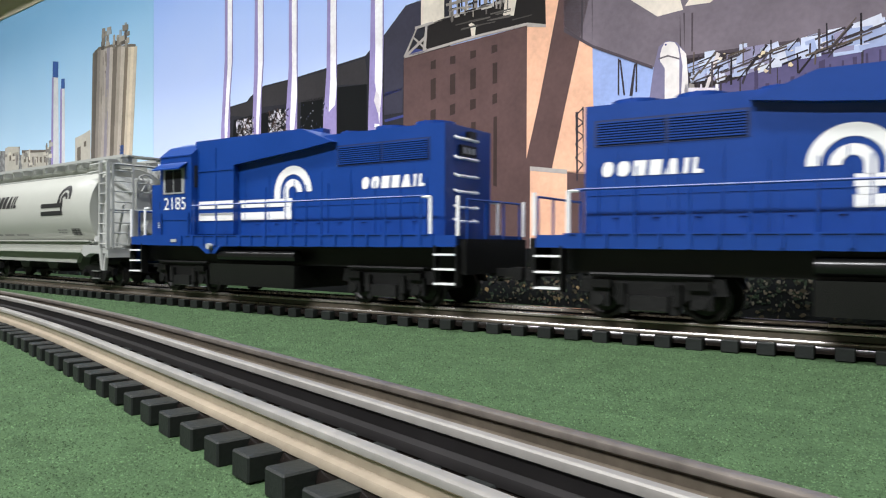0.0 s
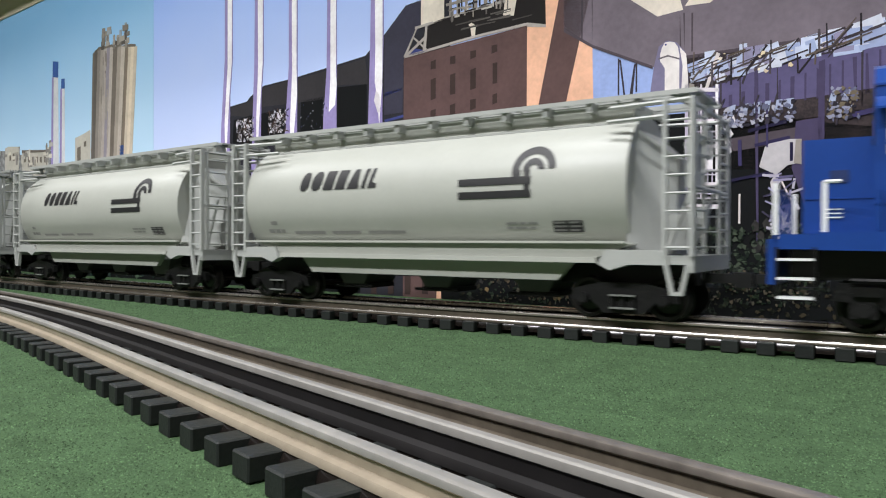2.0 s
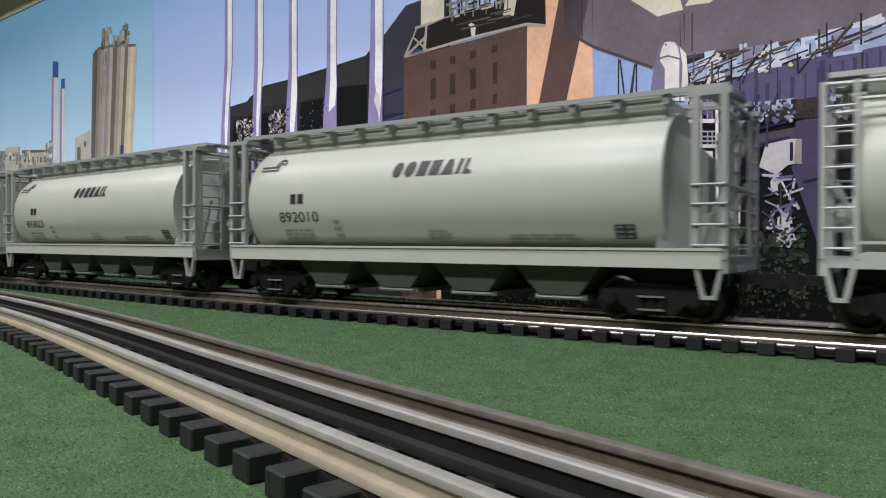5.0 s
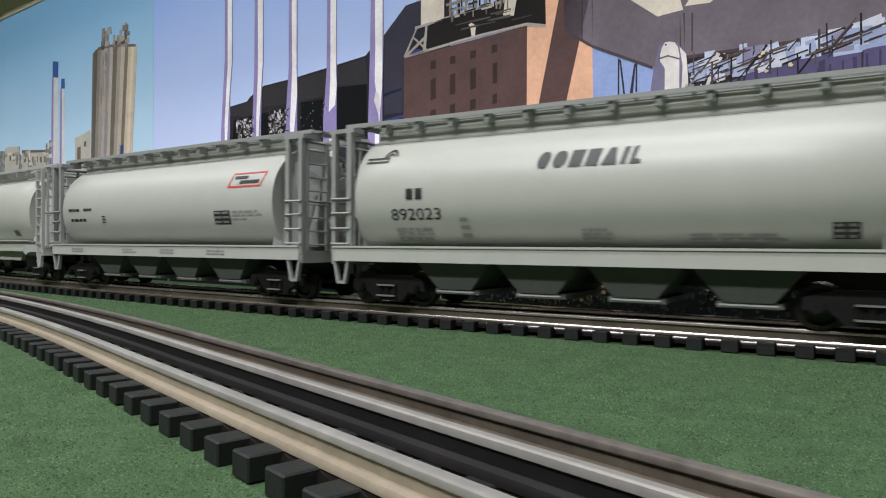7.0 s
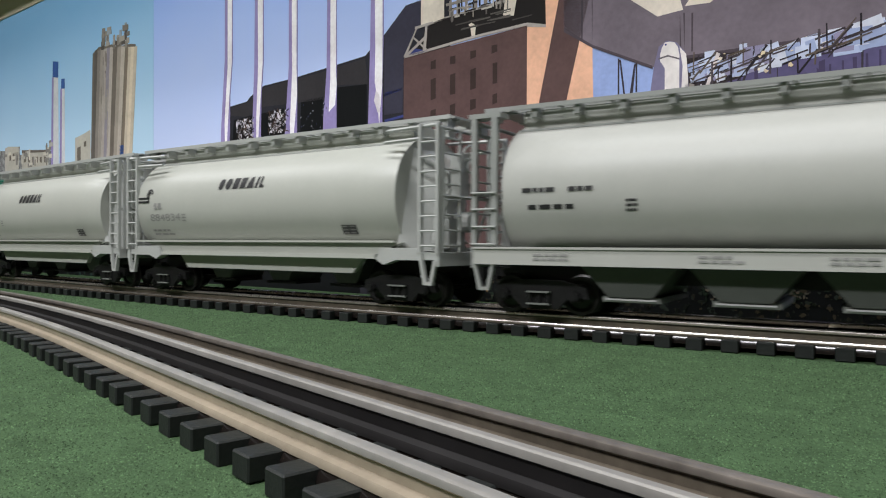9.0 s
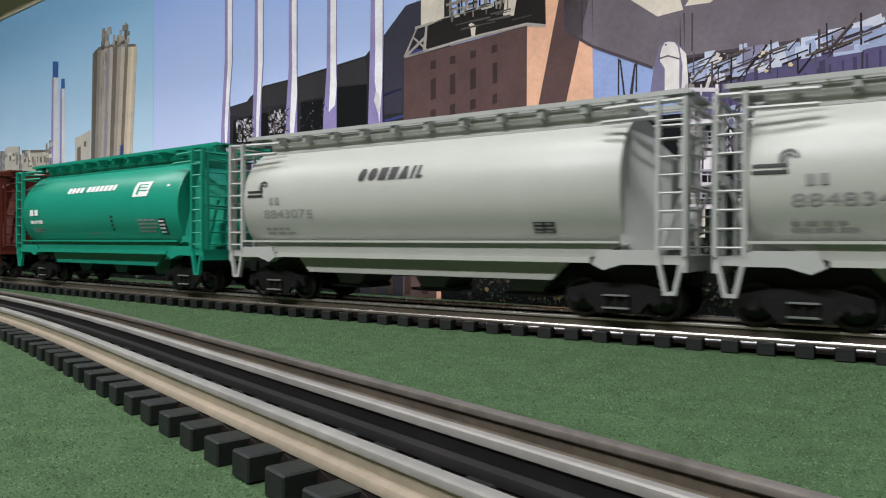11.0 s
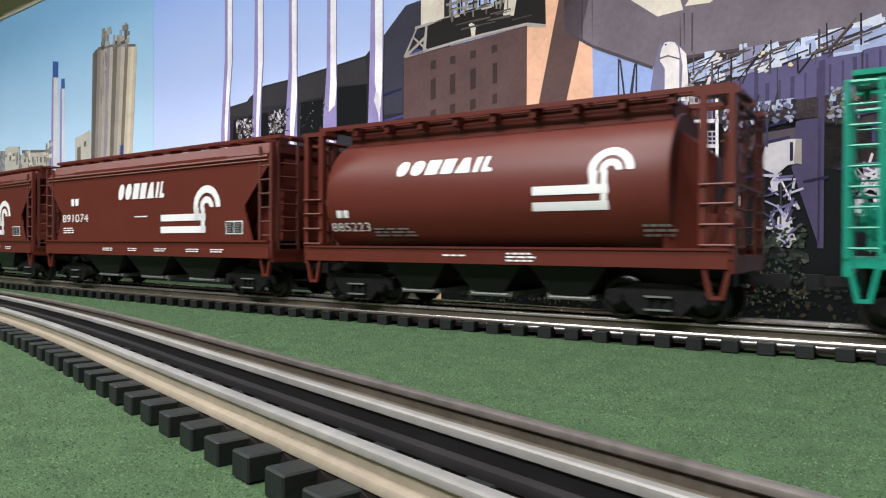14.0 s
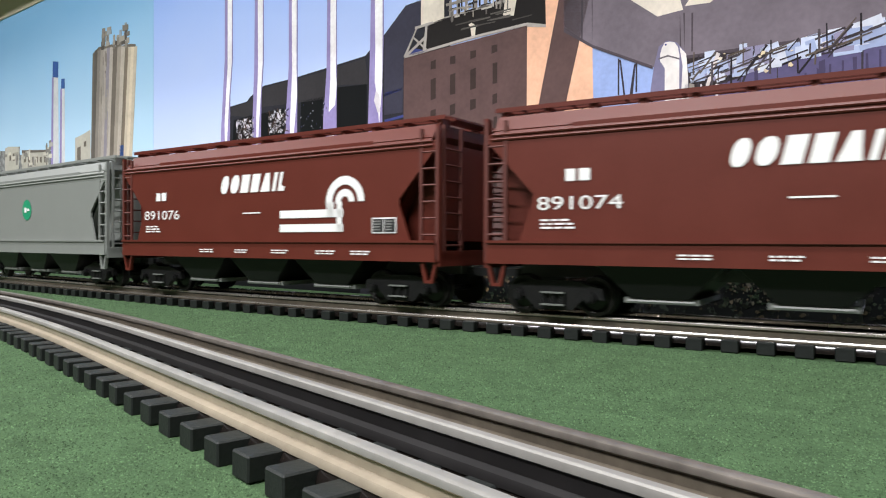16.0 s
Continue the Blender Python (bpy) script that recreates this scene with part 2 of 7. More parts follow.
    yield 'silo_dark', 4, ((-1.03, 0.152), (-1.03, 0.16), (-1.025, 0.159), (-1.025, 0.151))
    yield 'silo_dark', 4, ((-1.023, 0.142), (-1.023, 0.178), (-1.021, 0.177), (-1.021, 0.142))
    yield 'silo_dark', 4, ((-1.102, 0.17), (-1.102, 0.174), (-1.015, 0.168), (-1.015, 0.165))
    yield 'silo_dark', 4, ((-0.933, 0.147), (-0.933, 0.164), (-0.924, 0.165), (-0.924, 0.147))
    yield 'silo_dark', 4, ((-0.915, 0.164), (-0.915, 0.17), (-0.909, 0.171), (-0.909, 0.164))
    yield 'plant_dark', 1, ((-0.608, -0.032), (-0.609, 0.179), (-0.579, 0.181), (-0.574, 0.185), (-0.553, 0.193), (-0.512, 0.194), (-0.418, 0.2), (-0.414, 0.203), (-0.396, 0.214), (-0.373, 0.233), (-0.357, 0.234), (-0.328, 0.229), (-0.328, 0.186), (-0.373, -0.016))
    yield 'plant_grey', 2, ((-0.396, 0.214), (-0.373, 0.233), (-0.357, 0.234), (-0.357, 0.214), (-0.375, 0.193), (-0.376, 0.148), (-0.396, 0.148))
    yield 'plant_band', 2, ((-0.605, 0.17), (-0.605, 0.178), (-0.575, 0.18), (-0.553, 0.191), (-0.473, 0.194), (-0.418, 0.198), (-0.414, 0.176), (-0.452, 0.18), (-0.459, 0.169), (-0.553, 0.173), (-0.579, 0.166))
    yield 'plant_black', 2, ((-0.602, 0.142), (-0.6, 0.165), (-0.523, 0.168), (-0.523, 0.135))
    yield 'plant_black', 2, ((-0.452, 0.137), (-0.452, 0.178), (-0.416, 0.176), (-0.416, 0.133))
    yield 'plant_blue', 2, ((-0.396, 0.166), (-0.378, 0.168), (-0.378, 0.166), (-0.396, 0.163))
    yield 'plant_blue', 2, ((-0.396, 0.144), (-0.375, 0.146), (-0.375, 0.144), (-0.395, 0.142))
    yield 'plant_black', 2, ((-0.5, 0.141), (-0.499, 0.172), (-0.47, 0.172), (-0.47, 0.138))
    yield 'stack_shade', 4, ((-0.623, 0.1), (-0.621, 0.158), (-0.615, 0.226), (-0.615, 0.323), (-0.602, 0.32), (-0.602, 0.224), (-0.606, 0.19), (-0.607, 0.099))
    yield 'stack_white', 5, ((-0.613, 0.1), (-0.615, 0.163), (-0.61, 0.219), (-0.61, 0.322), (-0.603, 0.32), (-0.603, 0.224), (-0.607, 0.19), (-0.61, 0.157), (-0.613, 0.1))
    yield 'stack_shade', 4, ((-0.572, 0.098), (-0.57, 0.153), (-0.567, 0.218), (-0.566, 0.311), (-0.553, 0.308), (-0.553, 0.216), (-0.556, 0.184), (-0.558, 0.097))
    yield 'stack_white', 5, ((-0.563, 0.097), (-0.564, 0.158), (-0.561, 0.212), (-0.562, 0.31), (-0.554, 0.308), (-0.554, 0.216), (-0.557, 0.184), (-0.56, 0.152), (-0.563, 0.097))
    yield 'stack_shade', 4, ((-0.523, 0.096), (-0.521, 0.148), (-0.516, 0.205), (-0.516, 0.299), (-0.504, 0.296), (-0.504, 0.203), (-0.504, 0.178), (-0.505, 0.095))
    yield 'stack_white', 5, ((-0.512, 0.095), (-0.514, 0.153), (-0.511, 0.199), (-0.512, 0.298), (-0.505, 0.297), (-0.505, 0.204), (-0.504, 0.178), (-0.508, 0.147), (-0.51, 0.095))
    yield 'stack_shade', 4, ((-0.47, 0.093), (-0.469, 0.153), (-0.465, 0.193), (-0.464, 0.287), (-0.453, 0.284), (-0.452, 0.191), (-0.452, 0.181), (-0.453, 0.092))
    yield 'stack_white', 5, ((-0.46, 0.093), (-0.462, 0.157), (-0.46, 0.187), (-0.46, 0.286), (-0.453, 0.284), (-0.453, 0.191), (-0.452, 0.181), (-0.455, 0.152), (-0.457, 0.092))
    yield 'stack_shade', 4, ((-0.415, 0.091), (-0.414, 0.147), (-0.412, 0.211), (-0.411, 0.274), (-0.397, 0.271), (-0.397, 0.208), (-0.398, 0.174), (-0.398, 0.09))
    yield 'stack_white', 5, ((-0.405, 0.09), (-0.407, 0.151), (-0.406, 0.205), (-0.407, 0.273), (-0.398, 0.271), (-0.398, 0.208), (-0.398, 0.174), (-0.401, 0.146), (-0.402, 0.09))
    yield 'stack_shade', 6, ((-0.469, 0.138), (-0.466, 0.155), (-0.452, 0.164), (-0.452, 0.137))
    yield 'stack_shade', 6, ((-0.414, 0.143), (-0.41, 0.17), (-0.406, 0.175), (-0.402, 0.146), (-0.401, 0.141))
    yield 'twig_sky', 7, ((-0.407, 0.161), (-0.405, 0.169), (-0.401, 0.165), (-0.4, 0.151), (-0.403, 0.151))
    yield 'brick_shade', 2, ((-0.375, -0.034), (-0.375, 0.191), (-0.26, 0.196), (-0.259, -0.024))
    yield 'roof_black', 3, ((-0.374, 0.193), (-0.365, 0.195), (-0.346, 0.214), (-0.328, 0.216), (-0.277, 0.216), (-0.268, 0.24), (-0.246, 0.235), (-0.245, 0.194), (-0.26, 0.196), (-0.307, 0.196))
    yield 'plant_blue', 4, ((-0.372, 0.193), (-0.363, 0.197), (-0.35, 0.193), (-0.359, 0.192))
    yield 'tower_cream', 3, ((-0.357, 0.214), (-0.357, 0.234), (-0.334, 0.231), (-0.334, 0.214), (-0.346, 0.213))
    yield 'tower_cream', 4, ((-0.28, 0.207), (-0.278, 0.222), (-0.268, 0.22), (-0.271, 0.205))
    yield 'roof_edge', 4, ((-0.374, 0.191), (-0.374, 0.193), (-0.307, 0.197), (-0.26, 0.198), (-0.26, 0.196), (-0.307, 0.195))
    yield 'roof_edge', 4, ((-0.334, 0.215), (-0.334, 0.216), (-0.278, 0.218), (-0.278, 0.216))
    yield 'roof_edge', 4, ((-0.26, 0.195), (-0.26, 0.198), (-0.245, 0.194), (-0.245, 0.192))
    yield 'tower_cream', 4, ((-0.308, 0.197), (-0.309, 0.204), (-0.311, 0.206), (-0.308, 0.207), (-0.304, 0.204), (-0.305, 0.196))
    yield 'roof_edge', 5, ((-0.375, 0.192), (-0.361, 0.214), (-0.36, 0.214), (-0.372, 0.192))
    yield 'roof_edge', 5, ((-0.355, 0.194), (-0.352, 0.214), (-0.35, 0.214), (-0.352, 0.193))
    yield 'roof_edge', 5, ((-0.372, 0.194), (-0.353, 0.205), (-0.352, 0.203), (-0.371, 0.192))
    yield 'roof_edge', 5, ((-0.365, 0.207), (-0.351, 0.195), (-0.352, 0.194), (-0.366, 0.206))
    yield 'roof_edge', 5, ((-0.363, 0.214), (-0.345, 0.215), (-0.345, 0.213), (-0.363, 0.212))
    yield 'girder_grey', 4, ((-0.329, 0.215), (-0.329, 0.227), (-0.327, 0.228), (-0.326, 0.216))
    yield 'girder_grey', 4, ((-0.322, 0.216), (-0.322, 0.228), (-0.319, 0.229), (-0.319, 0.217))
    yield 'girder_grey', 4, ((-0.314, 0.217), (-0.314, 0.229), (-0.312, 0.23), (-0.312, 0.218))
    yield 'girder_grey', 4, ((-0.306, 0.217), (-0.306, 0.228), (-0.303, 0.229), (-0.303, 0.217))
    yield 'girder_grey', 4, ((-0.297, 0.216), (-0.297, 0.227), (-0.294, 0.228), (-0.294, 0.216))
    yield 'girder_grey', 5, ((-0.332, 0.224), (-0.332, 0.226), (-0.282, 0.225), (-0.282, 0.224))
    yield 'brick_window', 3, ((-0.347, 0.178), (-0.347, 0.184), (-0.342, 0.185), (-0.342, 0.178))
    yield 'brick_window', 3, ((-0.347, 0.154), (-0.347, 0.17), (-0.342, 0.171), (-0.342, 0.155))
    yield 'brick_window', 3, ((-0.347, 0.138), (-0.347, 0.146), (-0.342, 0.147), (-0.342, 0.139))
    yield 'brick_window', 3, ((-0.346, 0.087), (-0.346, 0.129), (-0.342, 0.128), (-0.342, 0.087))
    yield 'brick_window', 3, ((-0.328, 0.179), (-0.328, 0.185), (-0.323, 0.185), (-0.323, 0.179))
    yield 'brick_window', 3, ((-0.328, 0.156), (-0.328, 0.171), (-0.323, 0.172), (-0.323, 0.156))
    yield 'brick_window', 3, ((-0.328, 0.14), (-0.328, 0.148), (-0.323, 0.149), (-0.323, 0.141))
    yield 'brick_window', 3, ((-0.326, 0.086), (-0.327, 0.131), (-0.323, 0.131), (-0.323, 0.086))
    yield 'brick_window', 3, ((-0.309, 0.18), (-0.309, 0.186), (-0.304, 0.186), (-0.304, 0.181))
    yield 'brick_window', 3, ((-0.309, 0.157), (-0.309, 0.172), (-0.304, 0.173), (-0.304, 0.158))
    yield 'brick_window', 3, ((-0.309, 0.142), (-0.309, 0.15), (-0.304, 0.15), (-0.304, 0.143))
    yield 'brick_window', 3, ((-0.307, 0.086), (-0.308, 0.133), (-0.304, 0.133), (-0.304, 0.085))
    yield 'brick_window', 3, ((-0.29, 0.181), (-0.29, 0.187), (-0.285, 0.187), (-0.285, 0.182))
    yield 'brick_window', 3, ((-0.289, 0.159), (-0.289, 0.174), (-0.285, 0.174), (-0.285, 0.159))
    yield 'brick_window', 3, ((-0.289, 0.144), (-0.289, 0.151), (-0.285, 0.152), (-0.285, 0.145))
    yield 'brick_window', 3, ((-0.288, 0.085), (-0.288, 0.135), (-0.285, 0.135), (-0.285, 0.084))
    yield 'brick_orange', 3, ((-0.26, 0.095), (-0.26, 0.196), (-0.245, 0.192), (-0.246, 0.235), (-0.23, 0.231), (-0.235, 0.209), (-0.25, 0.141), (-0.261, 0.095))
    yield 'brick_shade', 4, ((-0.235, 0.209), (-0.23, 0.231), (-0.207, 0.226), (-0.219, 0.18), (-0.229, 0.139), (-0.24, 0.093), (-0.262, 0.095), (-0.25, 0.141))
    yield 'brick_orange', 3, ((-0.24, 0.093), (-0.229, 0.139), (-0.219, 0.18), (-0.21, 0.174), (-0.208, 0.088))
    yield 'brick_shade', 3, ((-0.259, -0.024), (-0.26, 0.095), (-0.208, 0.09), (-0.207, -0.02))
    yield 'brick_orange', 4, ((-0.257, 0.047), (-0.257, 0.095), (-0.228, 0.091), (-0.228, 0.047))
    yield 'roof_edge', 5, ((-0.257, 0.094), (-0.257, 0.097), (-0.228, 0.093), (-0.228, 0.09))
    yield 'sky_low', 2, ((-0.209, 0.081), (-0.21, 0.182), (-0.14, 0.169), (-0.14, 0.078))
    yield 'girder_dark', 4, ((-0.221, 0.085), (-0.222, 0.131), (-0.22, 0.131), (-0.22, 0.085))
    yield 'girder_dark', 4, ((-0.216, 0.085), (-0.217, 0.134), (-0.216, 0.134), (-0.216, 0.085))
    yield 'girder_dark', 5, ((-0.222, 0.129), (-0.216, 0.134), (-0.216, 0.133), (-0.222, 0.128))
    yield 'girder_dark', 5, ((-0.222, 0.12), (-0.216, 0.124), (-0.216, 0.123), (-0.222, 0.119))
    yield 'girder_dark', 5, ((-0.222, 0.11), (-0.216, 0.115), (-0.216, 0.114), (-0.222, 0.109))
    yield 'girder_dark', 5, ((-0.222, 0.101), (-0.216, 0.105), (-0.216, 0.105), (-0.222, 0.1))
    yield 'girder_dark', 5, ((-0.221, 0.091), (-0.216, 0.096), (-0.216, 0.095), (-0.221, 0.09))
    yield 'girder_dark', 5, ((-0.222, 0.129), (-0.216, 0.124), (-0.216, 0.123), (-0.222, 0.128))
    yield 'girder_dark', 5, ((-0.222, 0.12), (-0.216, 0.115), (-0.216, 0.114), (-0.222, 0.119))
    yield 'girder_dark', 5, ((-0.222, 0.11), (-0.216, 0.105), (-0.216, 0.105), (-0.222, 0.109))
    yield 'girder_dark', 5, ((-0.222, 0.101), (-0.216, 0.096), (-0.216, 0.095), (-0.222, 0.1))
    yield 'conveyor', 4, ((-0.232, 0.232), (-0.038, 0.186), (-0.038, 0.158), (-0.09, 0.155), (-0.149, 0.157), (-0.169, 0.153), (-0.21, 0.174), (-0.231, 0.189))
    yield 'conveyor_dark', 5, ((-0.231, 0.189), (-0.21, 0.174), (-0.169, 0.154), (-0.169, 0.152), (-0.21, 0.172), (-0.231, 0.186))
    yield 'conveyor_dark', 5, ((-0.149, 0.157), (-0.09, 0.156), (-0.038, 0.16), (-0.038, 0.158), (-0.09, 0.154), (-0.149, 0.155))
    yield 'roof_pale', 5, ((-0.195, 0.208), (-0.185, 0.199), (-0.166, 0.184), (-0.15, 0.185), (-0.154, 0.199))
    yield 'roof_pale', 5, ((-0.149, 0.187), (-0.146, 0.191), (-0.146, 0.198), (-0.124, 0.193), (-0.134, 0.186))
    yield 'conveyor_dark', 5, ((-0.218, 0.179), (-0.218, 0.228), (-0.217, 0.228), (-0.217, 0.177))
    yield 'conveyor_dark', 5, ((-0.21, 0.178), (-0.211, 0.227), (-0.21, 0.226), (-0.21, 0.176))
    yield 'conveyor_dark', 5, ((-0.152, 0.16), (-0.152, 0.184), (-0.152, 0.184), (-0.151, 0.16))
    yield 'conveyor_dark', 5, ((-0.149, 0.16), (-0.15, 0.183), (-0.149, 0.183), (-0.149, 0.16))
    yield 'conveyor_dark', 5, ((-0.145, 0.159), (-0.145, 0.182), (-0.144, 0.182), (-0.144, 0.159))
    yield 'girder_dark', 4, ((-0.192, 0.139), (-0.192, 0.162), (-0.191, 0.162), (-0.191, 0.138))
    yield 'girder_dark', 4, ((-0.18, 0.139), (-0.18, 0.158), (-0.179, 0.158), (-0.179, 0.139))
    yield 'girder_dark', 5, ((-0.191, 0.161), (-0.19, 0.161), (-0.187, 0.138), (-0.188, 0.138))
    yield 'girder_dark', 5, ((-0.184, 0.137), (-0.181, 0.157), (-0.18, 0.157), (-0.182, 0.137))
    yield 'steel_brown', 3, ((-0.148, 0.123), (-0.149, 0.156), (-0.09, 0.155), (-0.038, 0.158), (-0.037, 0.082), (-0.148, 0.088))
    yield 'sky_patch', 4, ((-0.14, 0.151), (-0.133, 0.152), (-0.133, 0.148), (-0.14, 0.147))
    yield 'sky_patch', 4, ((-0.115, 0.155), (-0.108, 0.156), (-0.108, 0.148), (-0.115, 0.148))
    yield 'sky_patch', 4, ((-0.107, 0.156), (-0.1, 0.156), (-0.1, 0.149), (-0.107, 0.148))
    yield 'sky_patch', 4, ((-0.097, 0.155), (-0.087, 0.155), (-0.085, 0.15), (-0.097, 0.148))
    yield 'sky_patch', 4, ((-0.107, 0.147), (-0.096, 0.147), (-0.099, 0.143), (-0.107, 0.143))
    yield 'sky_patch', 4, ((-0.065, 0.158), (-0.057, 0.159), (-0.056, 0.151), (-0.065, 0.152))
    yield 'sky_patch', 4, ((-0.056, 0.159), (-0.047, 0.159), (-0.047, 0.15), (-0.055, 0.15))
    yield 'sky_patch', 4, ((-0.115, 0.147), (-0.109, 0.147), (-0.111, 0.141), (-0.115, 0.141))
    yield 'sky_patch', 4, ((-0.145, 0.146), (-0.137, 0.146), (-0.14, 0.142), (-0.145, 0.141))
    yield 'sky_patch', 4, ((-0.082, 0.157), (-0.076, 0.158), (-0.077, 0.154), (-0.082, 0.154))
    yield 'tower_cream', 5, ((-0.075, 0.157), (-0.068, 0.157), (-0.069, 0.148), (-0.075, 0.148))
    yield 'tower_cream', 5, ((-0.085, 0.156), (-0.082, 0.157), (-0.082, 0.155), (-0.085, 0.155))
    yield 'tower_cream', 5, ((-0.122, 0.147), (-0.117, 0.147), (-0.117, 0.14), (-0.122, 0.14))
    yield 'tower_cream', 5, ((-0.115, 0.147), (-0.108, 0.146), (-0.108, 0.144), (-0.115, 0.145))
    yield 'girder_dark', 6, ((-0.141, 0.125), (-0.141, 0.156), (-0.14, 0.156), (-0.14, 0.125))
    yield 'girder_dark', 6, ((-0.133, 0.124), (-0.133, 0.156), (-0.132, 0.155), (-0.132, 0.124))
    yield 'girder_dark', 6, ((-0.128, 0.124), (-0.128, 0.156), (-0.127, 0.155), (-0.127, 0.124))
    yield 'girder_dark', 6, ((-0.117, 0.123), (-0.117, 0.156), (-0.117, 0.155), (-0.116, 0.123))
    yield 'girder_dark', 6, ((-0.108, 0.122), (-0.108, 0.155), (-0.107, 0.155), (-0.107, 0.121))
    yield 'girder_dark', 6, ((-0.097, 0.12), (-0.097, 0.155), (-0.097, 0.155), (-0.096, 0.12))
    yield 'girder_dark', 6, ((-0.056, 0.116), (-0.056, 0.155), (-0.055, 0.155), (-0.055, 0.115))
    yield 'girder_dark', 6, ((-0.149, 0.148), (-0.045, 0.152), (-0.045, 0.151), (-0.149, 0.147))
    yield 'girder_dark', 6, ((-0.149, 0.143), (-0.045, 0.148), (-0.045, 0.147), (-0.149, 0.142))
    yield 'girder_dark', 6, ((-0.145, 0.14), (-0.138, 0.156), (-0.137, 0.156), (-0.144, 0.139))
    yield 'girder_dark', 6, ((-0.137, 0.138), (-0.13, 0.155), (-0.129, 0.155), (-0.136, 0.138))
    yield 'girder_dark', 6, ((-0.125, 0.137), (-0.118, 0.155), (-0.118, 0.155), (-0.124, 0.137))
    yield 'girder_dark', 6, ((-0.116, 0.136), (-0.109, 0.155), (-0.108, 0.155), (-0.115, 0.135))
    yield 'girder_pale', 7, ((-0.137, 0.135), (-0.13, 0.156), (-0.128, 0.155), (-0.135, 0.135))
    yield 'corrugated', 5, ((-0.14, 0.12), (-0.14, 0.135), (-0.117, 0.139), (-0.107, 0.143), (-0.095, 0.146), (-0.082, 0.149), (-0.065, 0.149), (-0.037, 0.151), (-0.037, 0.122), (-0.084, 0.12), (-0.14, 0.12))
    yield 'corrugated_dark', 6, ((-0.13, 0.122), (-0.13, 0.129), (-0.128, 0.129), (-0.128, 0.122))
    yield 'corrugated_dark', 6, ((-0.123, 0.122), (-0.123, 0.13), (-0.121, 0.13), (-0.121, 0.122))
    yield 'corrugated_dark', 6, ((-0.116, 0.122), (-0.116, 0.131), (-0.114, 0.131), (-0.114, 0.122))
    yield 'corrugated_dark', 6, ((-0.109, 0.122), (-0.109, 0.133), (-0.108, 0.132), (-0.108, 0.122))
    yield 'corrugated_dark', 6, ((-0.103, 0.122), (-0.103, 0.134), (-0.101, 0.134), (-0.101, 0.122))
    yield 'corrugated_dark', 6, ((-0.096, 0.122), (-0.096, 0.135), (-0.095, 0.135), (-0.095, 0.122))
    yield 'corrugated_dark', 6, ((-0.09, 0.122), (-0.09, 0.136), (-0.088, 0.136), (-0.088, 0.122))
    yield 'corrugated_dark', 6, ((-0.083, 0.122), (-0.083, 0.137), (-0.082, 0.137), (-0.082, 0.122))
    yield 'corrugated_dark', 6, ((-0.077, 0.122), (-0.077, 0.139), (-0.076, 0.138), (-0.076, 0.122))
    yield 'corrugated_dark', 6, ((-0.071, 0.122), (-0.071, 0.14), (-0.07, 0.14), (-0.07, 0.122))
    yield 'corrugated_dark', 6, ((-0.065, 0.122), (-0.065, 0.141), (-0.064, 0.141), (-0.064, 0.122))
    yield 'corrugated_dark', 6, ((-0.059, 0.122), (-0.06, 0.142), (-0.058, 0.142), (-0.058, 0.122))
    yield 'corrugated_dark', 6, ((-0.054, 0.122), (-0.054, 0.143), (-0.053, 0.143), (-0.052, 0.122))
    yield 'corrugated_dark', 6, ((-0.048, 0.122), (-0.048, 0.144), (-0.047, 0.144), (-0.047, 0.121))
    yield 'duct_shade', 7, ((-0.171, 0.132), (-0.168, 0.153), (-0.165, 0.165), (-0.16, 0.168), (-0.154, 0.166), (-0.149, 0.16), (-0.147, 0.15), (-0.146, 0.129))
    yield 'duct_silver', 8, ((-0.161, 0.131), (-0.161, 0.151), (-0.164, 0.156), (-0.164, 0.16), (-0.163, 0.164), (-0.161, 0.167), (-0.158, 0.167), (-0.155, 0.166), (-0.153, 0.163), (-0.152, 0.158), (-0.152, 0.13))
    yield 'plant_blue', 9, ((-0.161, 0.165), (-0.161, 0.166), (-0.16, 0.166), (-0.16, 0.165))
    yield 'duct_silver', 8, ((-0.151, 0.13), (-0.15, 0.151), (-0.152, 0.163), (-0.148, 0.158), (-0.147, 0.148), (-0.146, 0.129))
    yield 'duct_line', 9, ((-0.165, 0.158), (-0.159, 0.159), (-0.152, 0.156), (-0.152, 0.155), (-0.159, 0.158), (-0.165, 0.157))
    yield 'plant_black', 3, ((-0.208, -0.02), (-0.209, 0.124), (-0.14, 0.122), (-0.037, 0.102), (-0.036, -0.005))
    yield 'steel_brown', 6, ((-0.135, 0.114), (-0.135, 0.123), (-0.084, 0.123), (-0.037, 0.125), (-0.037, 0.115), (-0.084, 0.112))
    yield 'sky_patch', 7, ((-0.124, 0.118), (-0.123, 0.123), (-0.119, 0.124), (-0.12, 0.117))
    yield 'sky_patch', 7, ((-0.117, 0.118), (-0.116, 0.123), (-0.112, 0.124), (-0.113, 0.117))
    yield 'sky_patch', 7, ((-0.109, 0.118), (-0.109, 0.124), (-0.105, 0.124), (-0.106, 0.117))
    yield 'sky_patch', 7, ((-0.104, 0.119), (-0.103, 0.124), (-0.1, 0.124), (-0.101, 0.118))
    yield 'sky_patch', 7, ((-0.098, 0.119), (-0.097, 0.124), (-0.094, 0.124), (-0.095, 0.118))
    yield 'sky_patch', 7, ((-0.092, 0.119), (-0.092, 0.124), (-0.088, 0.124), (-0.089, 0.118))
    yield 'sky_patch', 7, ((-0.071, 0.12), (-0.07, 0.124), (-0.067, 0.125), (-0.068, 0.119))
